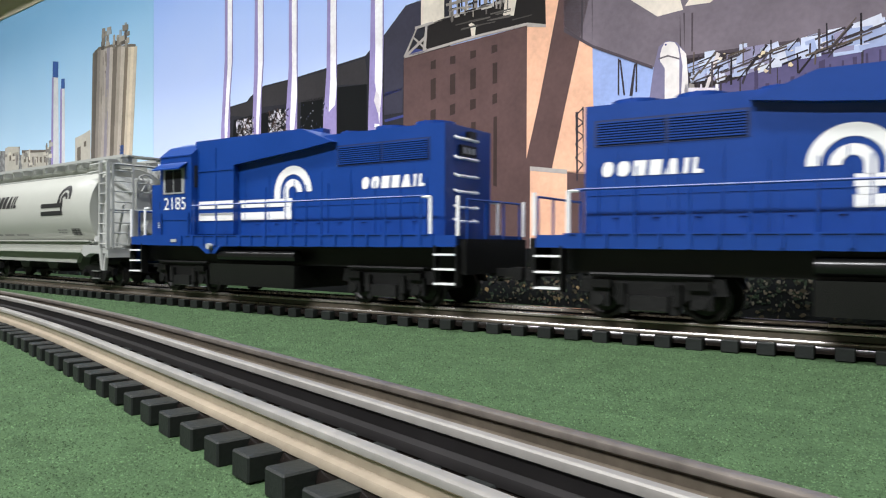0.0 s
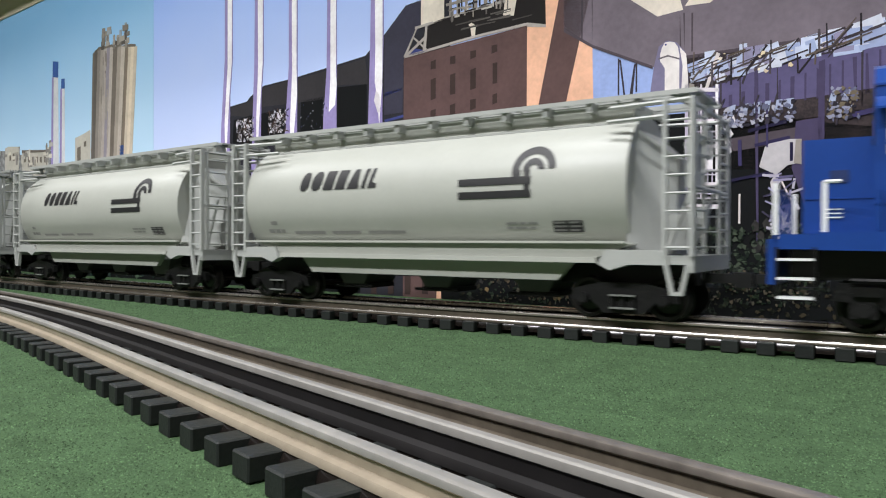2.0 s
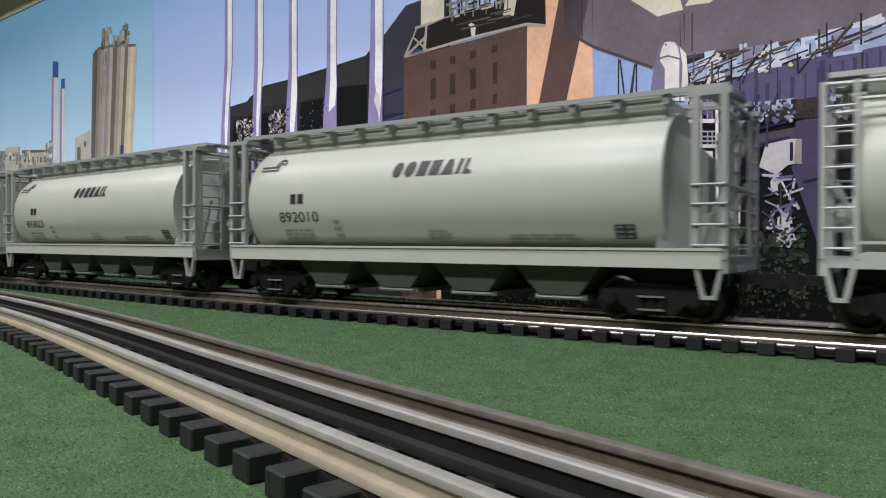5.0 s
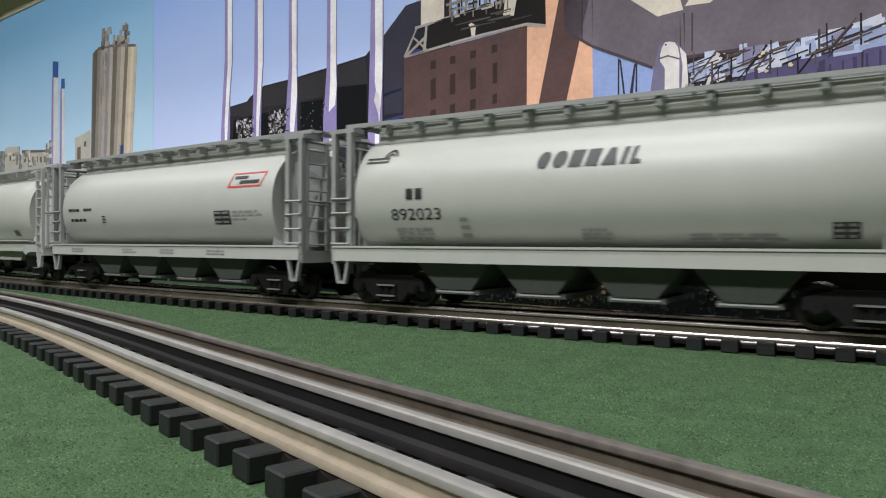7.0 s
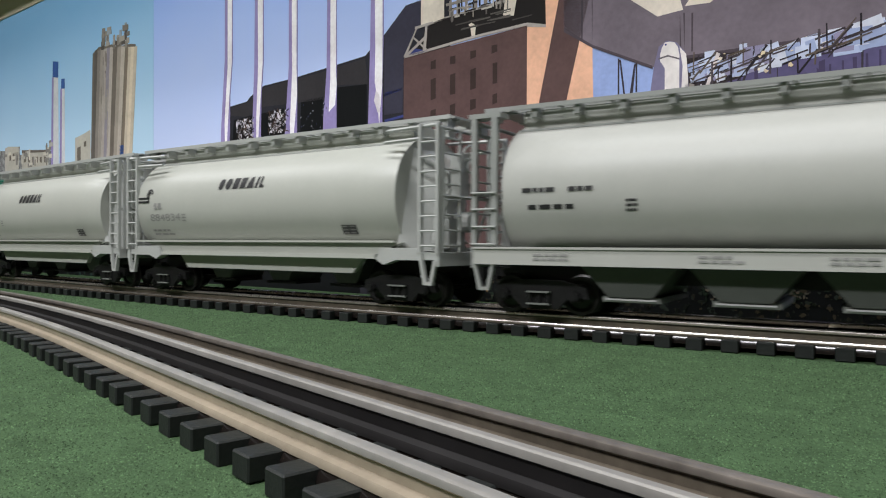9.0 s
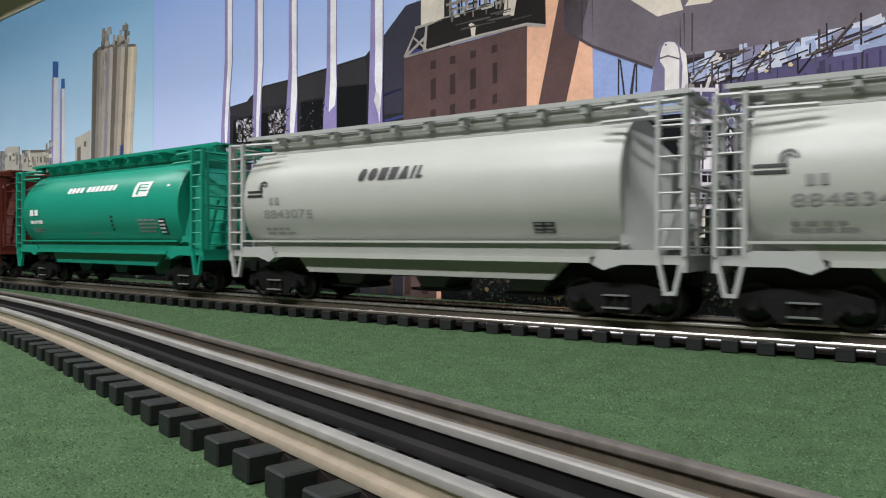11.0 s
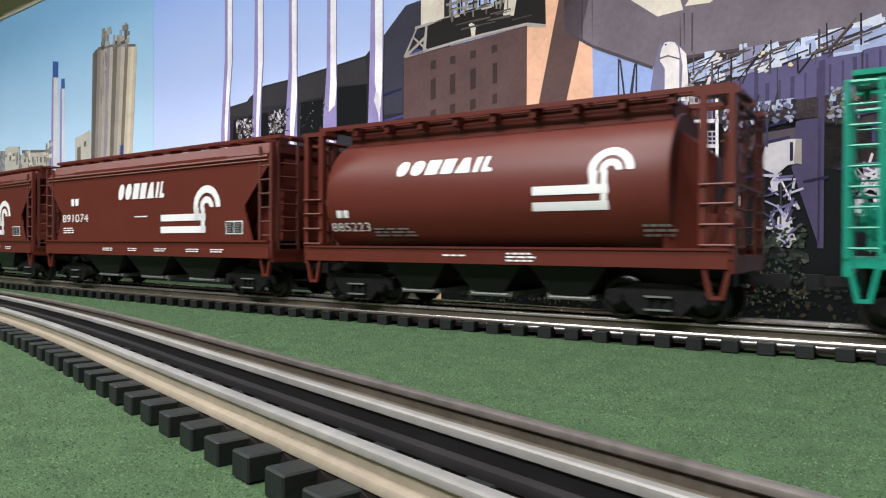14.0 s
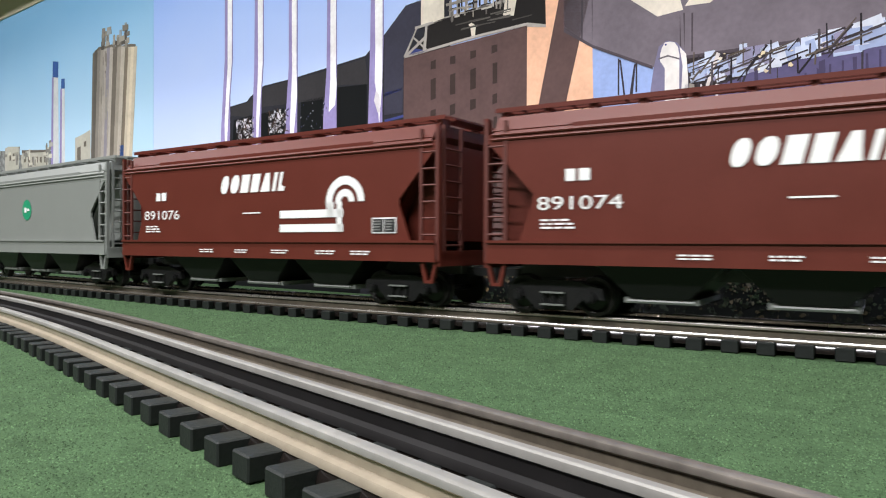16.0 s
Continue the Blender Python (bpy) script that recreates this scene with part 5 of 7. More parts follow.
class Marks:
    """Printed marks on one side of a vehicle, wrapped on its skin; shift moves them all along it."""
    shift = 0.0

    def __init__(self, side, skin):
        self.side, self.skin, self.v, self.f = side, skin, [], []

    def put(self, u, z):
        self.v.append((sided(self.side, u + Marks.shift), self.side * (self.skin(z) + 0.00025), z))
        return len(self.v) - 1

    def quad_grid(self, fn, nu, nv):
        g = [[self.put(*fn(i / nu, j / nv)) for j in range(nv + 1)] for i in range(nu + 1)]
        for i in range(nu):
            for j in range(nv):
                q = (g[i][j], g[i + 1][j], g[i + 1][j + 1], g[i][j + 1])
                self.f.append(q if self.side < 0 else q[::-1])

    def bar(self, u0, u1, z0, z1, slant=0.0):
        self.quad_grid(lambda a, b: (u0 + (u1 - u0) * a + slant * b * (z1 - z0), z0 + (z1 - z0) * b), 1, 4)

    def ring(self, u, z, r0, r1, a0, a1, n=20):
        self.quad_grid(lambda a, b: (u + (r0 + (r1 - r0) * b) * math.cos(radians(a0 + (a1 - a0) * a)), z + (r0 + (r1 - r0) * b) * math.sin(radians(a0 + (a1 - a0) * a))), n, 2)

    def block(self, u0, u1, z0, z1, slant, form):
        """One plain letter-sized shape: slab, oval, wedge or boot."""
        def at(a, b):
            w, c = u1 - u0, (u0 + u1) / 2
            k, lean = 1.0, 0.0
            if form == "oval":
                k = math.sqrt(max(0.0, 1 - abs(2 * b - 1) ** 2.4 * 0.86))
            elif form == "wedge":
                k = 1.05 - 0.62 * b
            elif form == "boot":
                k = 1.0 if b < 0.3 else 0.42
                lean = 0.0 if b < 0.3 else -0.29 * w
            return c + lean + (a - 0.5) * w * k + slant * b * (z1 - z0), z0 + (z1 - z0) * b
        self.quad_grid(at, 1, 10)

    def word(self, u0, u1, z0, z1, widths, slant=0.25, gap=0.30, forms=()):
        """A brand word as plain slanted shapes, one a letter."""
        total = sum(widths) + gap * (len(widths) - 1)
        k, u = (u1 - u0) / total, u0
        for i, w in enumerate(widths):
            self.block(u, u + w * k, z0, z1, slant, forms[i] if forms else "slab")
            u += (w + gap) * k

    def lines(self, u0, u1, z0, z1, rows, seed=1):
        rnd = random.Random(seed)
        for i in range(rows):
            z = z1 - (i + 0.5) * (z1 - z0) / rows
            h = 0.26 * (z1 - z0) / rows
            u = u0
            end = u0 + (u1 - u0) * rnd.uniform(0.6, 1)
            while u < end:
                w = rnd.uniform(0.12, 0.3) * (u1 - u0)
                self.bar(u, min(u + w, u1), z - h, z + h)
                u += w + 0.05 * (u1 - u0)

    def emblem(self, u0, u1, z0, z1, mirror=False):
        """Two rails that rise into a double arch."""
        h, w = z1 - z0, u1 - u0
        old = self.put
        if mirror:
            self.put = lambda u, z: old(u0 + u1 - u, z)
        a = len(self.f)
        r = 0.205 * w
        bt = h * 0.15
        ca, cz = u1 - 0.215 * w - 0.0, z0 + h - r
        self.bar(u0, ca - 0.02 * w, z0, z0 + bt)
        self.bar(u0, ca - 0.02 * w, z0 + 0.27 * h, z0 + 0.27 * h + bt)
        self.ring(ca, cz, 0.70 * r, r * 1.05, 0, 200)
        self.ring(ca, cz, 0.22 * r, 0.52 * r, 0, 190)
        self.bar(ca - 1.0 * r, ca - 0.62 * r, z0 + 0.27 * h, cz)
        self.bar(ca - 0.45 * r, ca - 0.16 * r, z0, cz)
        self.put = old
        if mirror:
            self.f[a:] = [q[::-1] for q in self.f[a:]]

    def digits(self, text, u0, u1, z0, z1):
        d = bpy.data.curves.new("digits", "FONT")
        d.body = text
        ob = bpy.data.objects.new("digits", d)
        scene.collection.objects.link(ob)
        bpy.context.view_layer.update()
        me = ob.evaluated_get(bpy.context.evaluated_depsgraph_get()).to_mesh()
        co = [v.co.copy() for v in me.vertices]
        lo_x, hi_x = min(c.x for c in co), max(c.x for c in co)
        lo_y, hi_y = min(c.y for c in co), max(c.y for c in co)
        k = len(self.v)
        for c in co:
            self.put(u0 + (c.x - lo_x) / (hi_x - lo_x) * (u1 - u0), z0 + (c.y - lo_y) / (hi_y - lo_y) * (z1 - z0))
        for p in me.polygons:
            q = tuple(k + i for i in p.vertices)
            self.f.append(q if self.side < 0 else q[::-1])
        bpy.data.objects.remove(ob)

    def done(self, name, material, parent, label=""):
        if name == "letter_block":
            for i in range(0, len(self.f), 10):
                ids = sorted({k for q in self.f[i:i + 10] for k in q})
                at = {k: n for n, k in enumerate(ids)}
                mesh_of(name, [self.v[k] for k in ids], [tuple(at[k] for k in q) for q in self.f[i:i + 10]], material, parent, label)
            return None
        ob = mesh_of(name, self.v, self.f, material, parent, label)
        if name in ("small_print", "panel_print", "sill_print", "car_print"):
            tagged(ob, kind="stuff")
        return ob


def wheel_section(bm, y, sign):
    """One flanged wheel on its axle line, y its tread's middle."""
    prof = ((0.0, 0.0030), (0.0028, 0.0030), (0.0058, 0.0014), (0.0072, 0.0022), (WHEEL_R, 0.0022), (WHEEL_R, -0.0012), (WHEEL_R + 0.0009, -0.0016), (WHEEL_R + 0.0009, -0.0024), (0.0, -0.0024))
    n = 24
    rings = [[bm.verts.new((r * math.cos(i * math.tau / n), y + sign * o, r * math.sin(i * math.tau / n))) for i in range(n)] for r, o in prof[1:-1]]
    for a, b in zip(rings, rings[1:]):
        for i in range(n):
            bm.faces.new((a[i], a[(i + 1) % n], b[(i + 1) % n], b[i]))
    bm.faces.new(rings[0])
    bm.faces.new(rings[-1])


def wheelset_mesh():
    bm = bmesh.new()
    for s in (-1, 1):
        wheel_section(bm, s * 0.0165, s)
    bm_rod(bm, (0, -0.0155, 0), (0, 0.0155, 0), 0.0016, 8)
    bmesh.ops.recalc_face_normals(bm, faces=bm.faces)
    me = bpy.data.meshes.new("wheelset")
    bm.to_mesh(me)
    bm.free()
    me.materials.append(WHEEL)
    return me


WHEELSET = wheelset_mesh()


def truck(parent, x, base=0.036, loco=False):
    """A two-axle truck: side frames with springs and bearing caps, a bolster and two wheelsets."""
    t = box_part("truck", (0, 0, 0.0225), (0.010, 0.046, 0.006), TRUCK, parent, "dull black cast truck", 0.0006)
    t.location = (x, 0, 0)
    h = base / 2
    for s in (-1, 1):
        bm = bmesh.new()
        y = s * 0.0232
        if loco:
            bm_prism(bm, ((-h - 0.010, 0.0225), (-h - 0.008, 0.0290), (h + 0.008, 0.0290), (h + 0.010, 0.0225), (h - 0.004, 0.0215), (0.010, 0.0150), (-0.010, 0.0150), (-h + 0.004, 0.0215)), y - 0.0018, y + 0.0018)
            for a in (-h, h):
                bm_box(bm, (a, y + s * 0.0016, AXLE_Z + 0.0015), (0.0085, 0.0040, 0.0090))
                bm_disc(bm, (a, y + s * 0.004, AXLE_Z), (0, 1, 0), 0.0026, 0.0016, 10)
                bm_rod(bm, (a * 0.55, y + s * 0.0028, 0.0265), (a * 0.55, y + s * 0.0028, 0.0175), 0.0019, 8)
            bm_rod(bm, (-h - 0.004, y + s * 0.003, 0.0300), (h + 0.004, y + s * 0.003, 0.0300), 0.0010, 6)
            bm_box(bm, (0, y + s * 0.003, 0.0185), (0.016, 0.0030, 0.0060))
        else:
            bm_prism(bm, ((-h - 0.006, 0.0185), (-h - 0.005, 0.0235), (-0.010, 0.0265), (0.010, 0.0265), (h + 0.005, 0.0235), (h + 0.006, 0.0185), (h - 0.003, 0.0190), (0.0085, 0.0135), (-0.0085, 0.0135), (-h + 0.003, 0.0190)), y - 0.0015, y + 0.0015)
            for a in (-h, h):
                bm_disc(bm, (a, y + s * 0.0022, AXLE_Z), (0, 1, 0), 0.0027, 0.0030, 10)
            for a in (-0.0045, 0, 0.0045):
                bm_rod(bm, (a, y + s * 0.0014, 0.0150), (a, y + s * 0.0014, 0.0215), 0.0014, 6)
        part("side_frame", bm, TRUCK, t)
        if loco:
            for a in (-0.5 * h, 0.5 * h):
                box_part("brake_cylinder", (a * 1.9, s * 0.0272, 0.0262), (0.0085, 0.0030, 0.0034), BLACKP, t, "", 0.0008)
                box_part("brake_shoe", (a, s * 0.0250, 0.0180), (0.0030, 0.0030, 0.0080), TRUCK, t)
            box_part("spring_plank", (0, s * 0.0262, 0.0165), (0.0150, 0.0020, 0.0030), SILVER, t, "grey spring plank")
        else:
            for a in (-h, h):
                bm = bmesh.new()
                bm_disc(bm, (a, s * 0.0272, AXLE_Z), (0, 1, 0), 0.0018, 0.0012, 8)
                part("bearing_cap", bm, TRUCK, t)
            # thin pale bars stand for the highlights on the springs
            for z in (0.0158, 0.0212):
                box_part("spring_cap", (0, s * 0.0262, z), (0.0110, 0.0016, 0.0007), SILVER, t, "pale grey bar painted as a glint on the springs")
    for a in (-h, h):
        w = new("wheelset", WHEELSET)
        w.parent = t
        w.location = (a, 0, AXLE_Z)
        WHEELSETS.append((w, a))
    return t


def coupler(parent, x, way):
    bm = bmesh.new()
    bm_box(bm, (x + way * 0.003, 0, 0.0285), (0.014, 0.0035, 0.0040))
    bm_box(bm, (x + way * 0.0115, way * 0.0012, 0.0280), (0.0055, 0.0060, 0.0062))
    part("coupler", bm, TRUCK, parent, "", 0.0006)


def ladder(parent, x0, x1, y, z0, z1, step, material, along="x"):
    """Two stiles with round rungs; along y it stands across the car's end."""
    bm = bmesh.new()
    P = (lambda a, z: (a, y, z)) if along == "x" else (lambda a, z: (y, a, z))
    for a in (x0, x1):
        c = P(a, (z0 + z1) / 2)
        bm_box(bm, c, (0.0016, 0.0014, z1 - z0) if along == "x" else (0.0014, 0.0016, z1 - z0))
    ob = part("ladder", bm, material, parent)
    n = int((z1 - z0) / step)
    key = (round(abs(x1 - x0), 5), along, material.name)
    if key not in RUNGS:
        bm = bmesh.new()
        w = abs(x1 - x0) / 2
        bm_rod(bm, (-w, 0, 0) if along == "x" else (0, -w, 0), (w, 0, 0) if along == "x" else (0, w, 0), 0.00055, 6)
        me = bpy.data.meshes.new("rung")
        bm.to_mesh(me)
        bm.free()
        me.materials.append(material)
        RUNGS[key] = me
    for i in range(n):
        r = new("rung", RUNGS[key])
        r.parent, r.location = ob, P((x0 + x1) / 2, z0 + step * (i + 0.5))
    return ob


def stirrup(parent, x, y, z0, z1, w, material):
    bm = bmesh.new()
    bm_prism(bm, ((x - w, z1), (x - w + 0.0016, z1), (x - 0.5 * w + 0.0014, z0 + 0.0014), (x + 0.5 * w - 0.0014, z0 + 0.0014), (x + w - 0.0016, z1), (x + w, z1), (x + 0.5 * w, z0), (x - 0.5 * w, z0)), y - 0.0011, y + 0.0011)
    part("stirrup_step", bm, material, parent)


def roof_walk(parent, half_len, z, material, yc=0.0215):
    """Running boards along both roof edges with cross boards at the ends, on brackets."""
    for s in (-1, 1):
        bm = bmesh.new()
        for k in (-2, 0, 2):
            bm_box(bm, (0, s * (yc + k * 0.0011), z), (2 * half_len, 0.0008, 0.0009))
        for k in range(int(half_len / 0.012)):
            bm_box(bm, ((k + 0.5) * 0.024 - half_len, s * yc, z - 0.0006), (0.0010, 0.0085, 0.0006))
        part("running_board", bm, material, parent, "", 0.0)
        for e in (yc + 0.0044, yc - 0.0044):
            box_part("board_edge", (0, s * e, z - 0.0004), (2 * half_len, 0.0007, 0.0020), material, parent)
        k = max(6, int(2 * half_len / 0.021))
        for i in range(k + 1):
            x = -half_len + 0.004 + (2 * half_len - 0.008) * i / k
            box_part("board_bracket", (x, s * (yc - 0.0004), z - 0.0030), (0.0028, 0.0076, 0.0044), material, parent)
    for e in (-1, 1):
        box_part("end_board", (e * (half_len - 0.006), 0, z), (0.012, 0.0330, 0.0010), material, parent)


def hatches(parent, half_len, z, material, n=4, long=True):
    for i in range(n):
        x = (i + 0.5) * 2 * half_len / n - half_len
        box_part("roof_hatch", (x, 0, z), (2 * half_len / n - 0.004 if long else 0.016, 0.012, 0.0045), material, parent, "", 0.0008)


def chutes(parent, half_len, n, material, style="sill"):
    """Discharge chutes that narrow downwards to an outlet gate."""
    w = 2 * half_len / n
    deep, wide = (0.058, 0.985) if style == "sill" else (0.030, 0.60)
    for i in range(n):
        x = -half_len + (i + 0.5) * w
        bm = bmesh.new()
        bm_box(bm, (x, 0, 0.0278), (w * wide, deep, 0.0150), (0.42, 0.88))
        c = part("hopper_chute", bm, material, parent)
        bm = bmesh.new()
        bm_box(bm, (x, 0, 0.0192), (w * wide * 0.55, deep * 0.80, 0.0024))
        bm_rod(bm, (x - w * 0.24, -deep * 0.42, 0.0190), (x + w * 0.24, -deep * 0.42, 0.0190), 0.0009, 6)
        part("outlet_gate", bm, SILVER if style == "sill" else TRUCK, c)


def tank_body(parent, x0, x1, material, zlow):
    """Rounded tank with slightly dished ends."""
    n = 44
    ring = []
    for i in range(n + 1):
        t = i / n
        ang = radians(-62) + (radians(242) - radians(-62)) * t
        c, s = math.cos(ang), math.sin(ang)
        e = 2 / 2.15
        y = 0.0335 * math.copysign(abs(c) ** e, c)
        z = 0.0665 + 0.0332 * math.copysign(abs(s) ** e, s)
        ring.append((y, max(z, zlow)))
    bm = bmesh.new()
    rows = []
    stations = [(x0 + 0.0005, 0.93), (x0, 0.985), (x0 + 0.0010, 1.0)] + [(x0 + (x1 - x0) * i / 6, 1.0) for i in range(1, 6)] + [(x1 - 0.0010, 1.0), (x1, 0.985), (x1 - 0.0005, 0.93)]
    for x, k in stations:
        rows.append([bm.verts.new((x, y * k, 0.0665 + (z - 0.0665) * k)) for y, z in ring])
    for a, b in zip(rows, rows[1:]):
        for i in range(n):
            bm.faces.new((a[i], a[i + 1], b[i + 1], b[i]))
        bm.faces.new((a[n], a[0], b[0], b[n]))
    bm.faces.new(rows[0])
    bm.faces.new(rows[-1])
    return part("tank", bm, material, parent, "", 0.0, True)


def end_frame(parent, L, e, material, style):
    """End platform, corner posts, ladders, steps and braces at the end e (-1 rear, 1 front)."""
    X = e * (L / 2)
    box_part("end_platform", (X - e * 0.014, 0, 0.0365), (0.028, 0.064, 0.0035), material, parent, "", 0.0005)
    box_part("end_sill", (X - e * 0.0015, 0, 0.0350), (0.0030, 0.066, 0.0065), material, parent, "", 0.0004)
    for s in (-1, 1):
        y = s * 0.0322
        if style == "open":
            for dx in (0.0010, 0.0115):
                box_part("corner_post", (X - e * dx, y, 0.0690), (0.0018, 0.0018, 0.0640), material, parent)
            ladder(parent, X - e * 0.0010, X - e * 0.0115, s * 0.0330, 0.0380, 0.1005, 0.0072, material)
            bm = bmesh.new()
            bm_rod(bm, (X - e * 0.001, y, 0.1000), (X - e * 0.036, y * 0.86, 0.1000), 0.0010)
            bm_rod(bm, (X - e * 0.012, y, 0.0940), (X - e * 0.036, y * 0.93, 0.0940), 0.0009)
            part("top_brace", bm, material, parent)
            bm = bmesh.new()
            bm_prism(bm, ((X - e * 0.036, 0.0405), (X - e * 0.014, 0.0405), (X - e * 0.010, 0.0380), (X - e * 0.010, 0.0345), (X - e * 0.026, 0.0345), (X - e * 0.034, 0.0320), (X - e * 0.039, 0.0345)), y - s * 0.004, y + s * 0.0012)
            part("jacking_pad", bm, material, parent, "", 0.0005)
            stirrup(parent, X - e * 0.0065, s * 0.0325, 0.0225, 0.0345, 0.0050, material)
        else:
            for dx, w in ((0.0015, 0.0026), (0.0120, 0.0030)):
                box_part("corner_post", (X - e * dx, y, 0.0690), (w, 0.0026, 0.0640), material, parent, "", 0.0003)
            for z in (0.0425, 0.0505, 0.0585, 0.0660):
                bm = bmesh.new()
                bm_rod(bm, (X - e * 0.0005, s * 0.0340, z), (X - e * 0.0130, s * 0.0340, z), 0.0006)
                part("grab_iron", bm, material, parent)
            box_part("post_cap", (X - e * 0.0070, y - s * 0.003, 0.1015), (0.0165, 0.0085, 0.0022), material, parent, "", 0.0003)
            stirrup(parent, X - e * 0.0068, s * 0.0325, 0.0215, 0.0345, 0.0056, material)
    ladder(parent, 0.014, 0.029, X - e * 0.0006, 0.0380, 0.1000, 0.0075, material, "y")
    ladder(parent, -0.029, -0.014, X - e * 0.0006, 0.0380, 0.1000, 0.0075, material, "y")
    for z in (0.0660, 0.0990):
        bm = bmesh.new()
        bm_rod(bm, (X - e * 0.001, -0.032, z), (X - e * 0.001, 0.032, z), 0.0009)
        part("cross_bar", bm, material, parent)
    # bulkhead between the tank's end and the platform, and the brake gear
    if e > 0:
        bm = bmesh.new()
        v = [bm.verts.new((X - dx, q * w, z)) for dx, w, z0, z1 in ((0.0280, 0.0305, 0.0395, 0.0930), (0.0130, 0.0110, 0.0385, 0.0800)) for q, z in ((-1, z0), (1, z0), (0.55, z1), (-0.55, z1))]
        for f in ((0, 1, 2, 3), (7, 6, 5, 4), (0, 4, 5, 1), (1, 5, 6, 2), (2, 6, 7, 3), (3, 7, 4, 0)):
            bm.faces.new([v[i] for i in f])
        part("end_hopper", bm, material, parent, "", 0.0015)
    for s in (-1, 1):
        bm = bmesh.new()
        bm_rod(bm, (X - e * 0.0135, s * 0.0200, 0.0400), (X - e * 0.0025, s * 0.0200, 0.0700), 0.0010)
        part("end_brace", bm, material, parent)
    bm = bmesh.new()
    bm_disc(bm, (X - e * 0.010, 0.004, 0.0540), (1, 0, 0), 0.0055, 0.012, 14)
    bm_box(bm, (X - e * 0.012, -0.010, 0.0480), (0.010, 0.009, 0.015))
    part("air_reservoir", bm, material, parent)
    if e > 0:
        bm = bmesh.new()
        n, r = 18, 0.0068
        c = Vector((X - 0.001, -0.004, 0.0860))
        ring = [c + Vector((0, r * math.cos(i * math.tau / n), r * math.sin(i * math.tau / n))) for i in range(n)]
        for i in range(n):
            bm_rod(bm, ring[i], ring[(i + 1) % n], 0.0006, 5)
        for i in range(0, n, 3):
            bm_rod(bm, c, ring[i], 0.0004, 4)
        bm_rod(bm, c, c - Vector((0.01, 0, 0)), 0.0010, 6)
        bm_box(bm, c - Vector((0.006, 0, 0.008)), (0.005, 0.010, 0.022))
        part("brake_wheel", bm, material, parent)


def hopper(L, style, paint, label, walk_paint=None, under=None, n_chutes=3):
    """A cylindrical covered hopper car, empty at its base."""
    car = tagged(new("covered_hopper_car"), label, "freight car", "hopper cars of the train")
    wp = walk_paint or paint
    inset, front = (0.0125, 0.0270) if style == "open" else (0.0160, 0.0250)
    tank_body(car, -L / 2 + inset, L / 2 - front, paint, 0.0385)
    mid = (inset - front) / 2
    tl = L - inset - front
    for s in (-1, 1):
        if style == "open":
            box_part("side_sill", (mid, s * 0.0325, 0.0437), (tl, 0.0024, 0.0011), paint, car)
            bm = bmesh.new()
            bm_prism(bm, ((-L / 2 + 0.0200, 0.0432), (L / 2 - front + 0.003, 0.0432), (L / 2 - 0.046, 0.0350), (-L / 2 + 0.046, 0.0350)), s * 0.0270, s * 0.0312)
            part("side_skirt", bm, paint, car)
            box_part("lower_rail", (0, s * 0.0320, 0.0360), (L - 0.080, 0.0022, 0.0022), paint, car)
            bm = bmesh.new()
            bm_prism(bm, ((-L / 2 + 0.052, 0.0352), (L / 2 - 0.052, 0.0352), (L / 2 - 0.060, 0.0268), (-L / 2 + 0.060, 0.0268)), s * 0.0245, s * 0.0275)
            part("slope_plate", bm, paint, car)
        else:
            bm = bmesh.new()
            bm_box(bm, (0, s * 0.0328, 0.0370), (L - 0.004, 0.0026, 0.0072))
            bm_box(bm, (0, s * 0.0322, 0.0409), (L - 0.004, 0.0050, 0.0010))
            part("side_sill", bm, paint, car, "", 0.0003)
    box_part("centre_sill", (0, 0, 0.0300), (L - 0.012, 0.010, 0.010), BLACKP, car)
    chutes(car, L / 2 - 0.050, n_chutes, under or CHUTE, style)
    roof_walk(car, L / 2 - 0.002, 0.1060, wp, 0.0165 if style == "open" else 0.0190)
    box_part("roof_coaming", (mid, 0, 0.1000), (tl - 0.006, 0.0270 if style == "open" else 0.0320, 0.0100), paint, car, "", 0.0008)
    for s in (-1, 1):
        box_part("roof_gutter", (mid, s * (tank_half(0.0955) + 0.0004), 0.0955), (tl - 0.004, 0.0012, 0.0009), wp, car)
    hatches(car, L / 2 - 0.03, 0.1055, wp)
    for e in (-1, 1):
        end_frame(car, L, e, wp, style)
        coupler(car, e * L / 2, e)
        truck(car, e * (L / 2 - 0.031), 0.0345)
    return car


def flat_half(z):
    return 0.0336 if z < 0.0925 else 0.0336 - (z - 0.0925) * 0.75


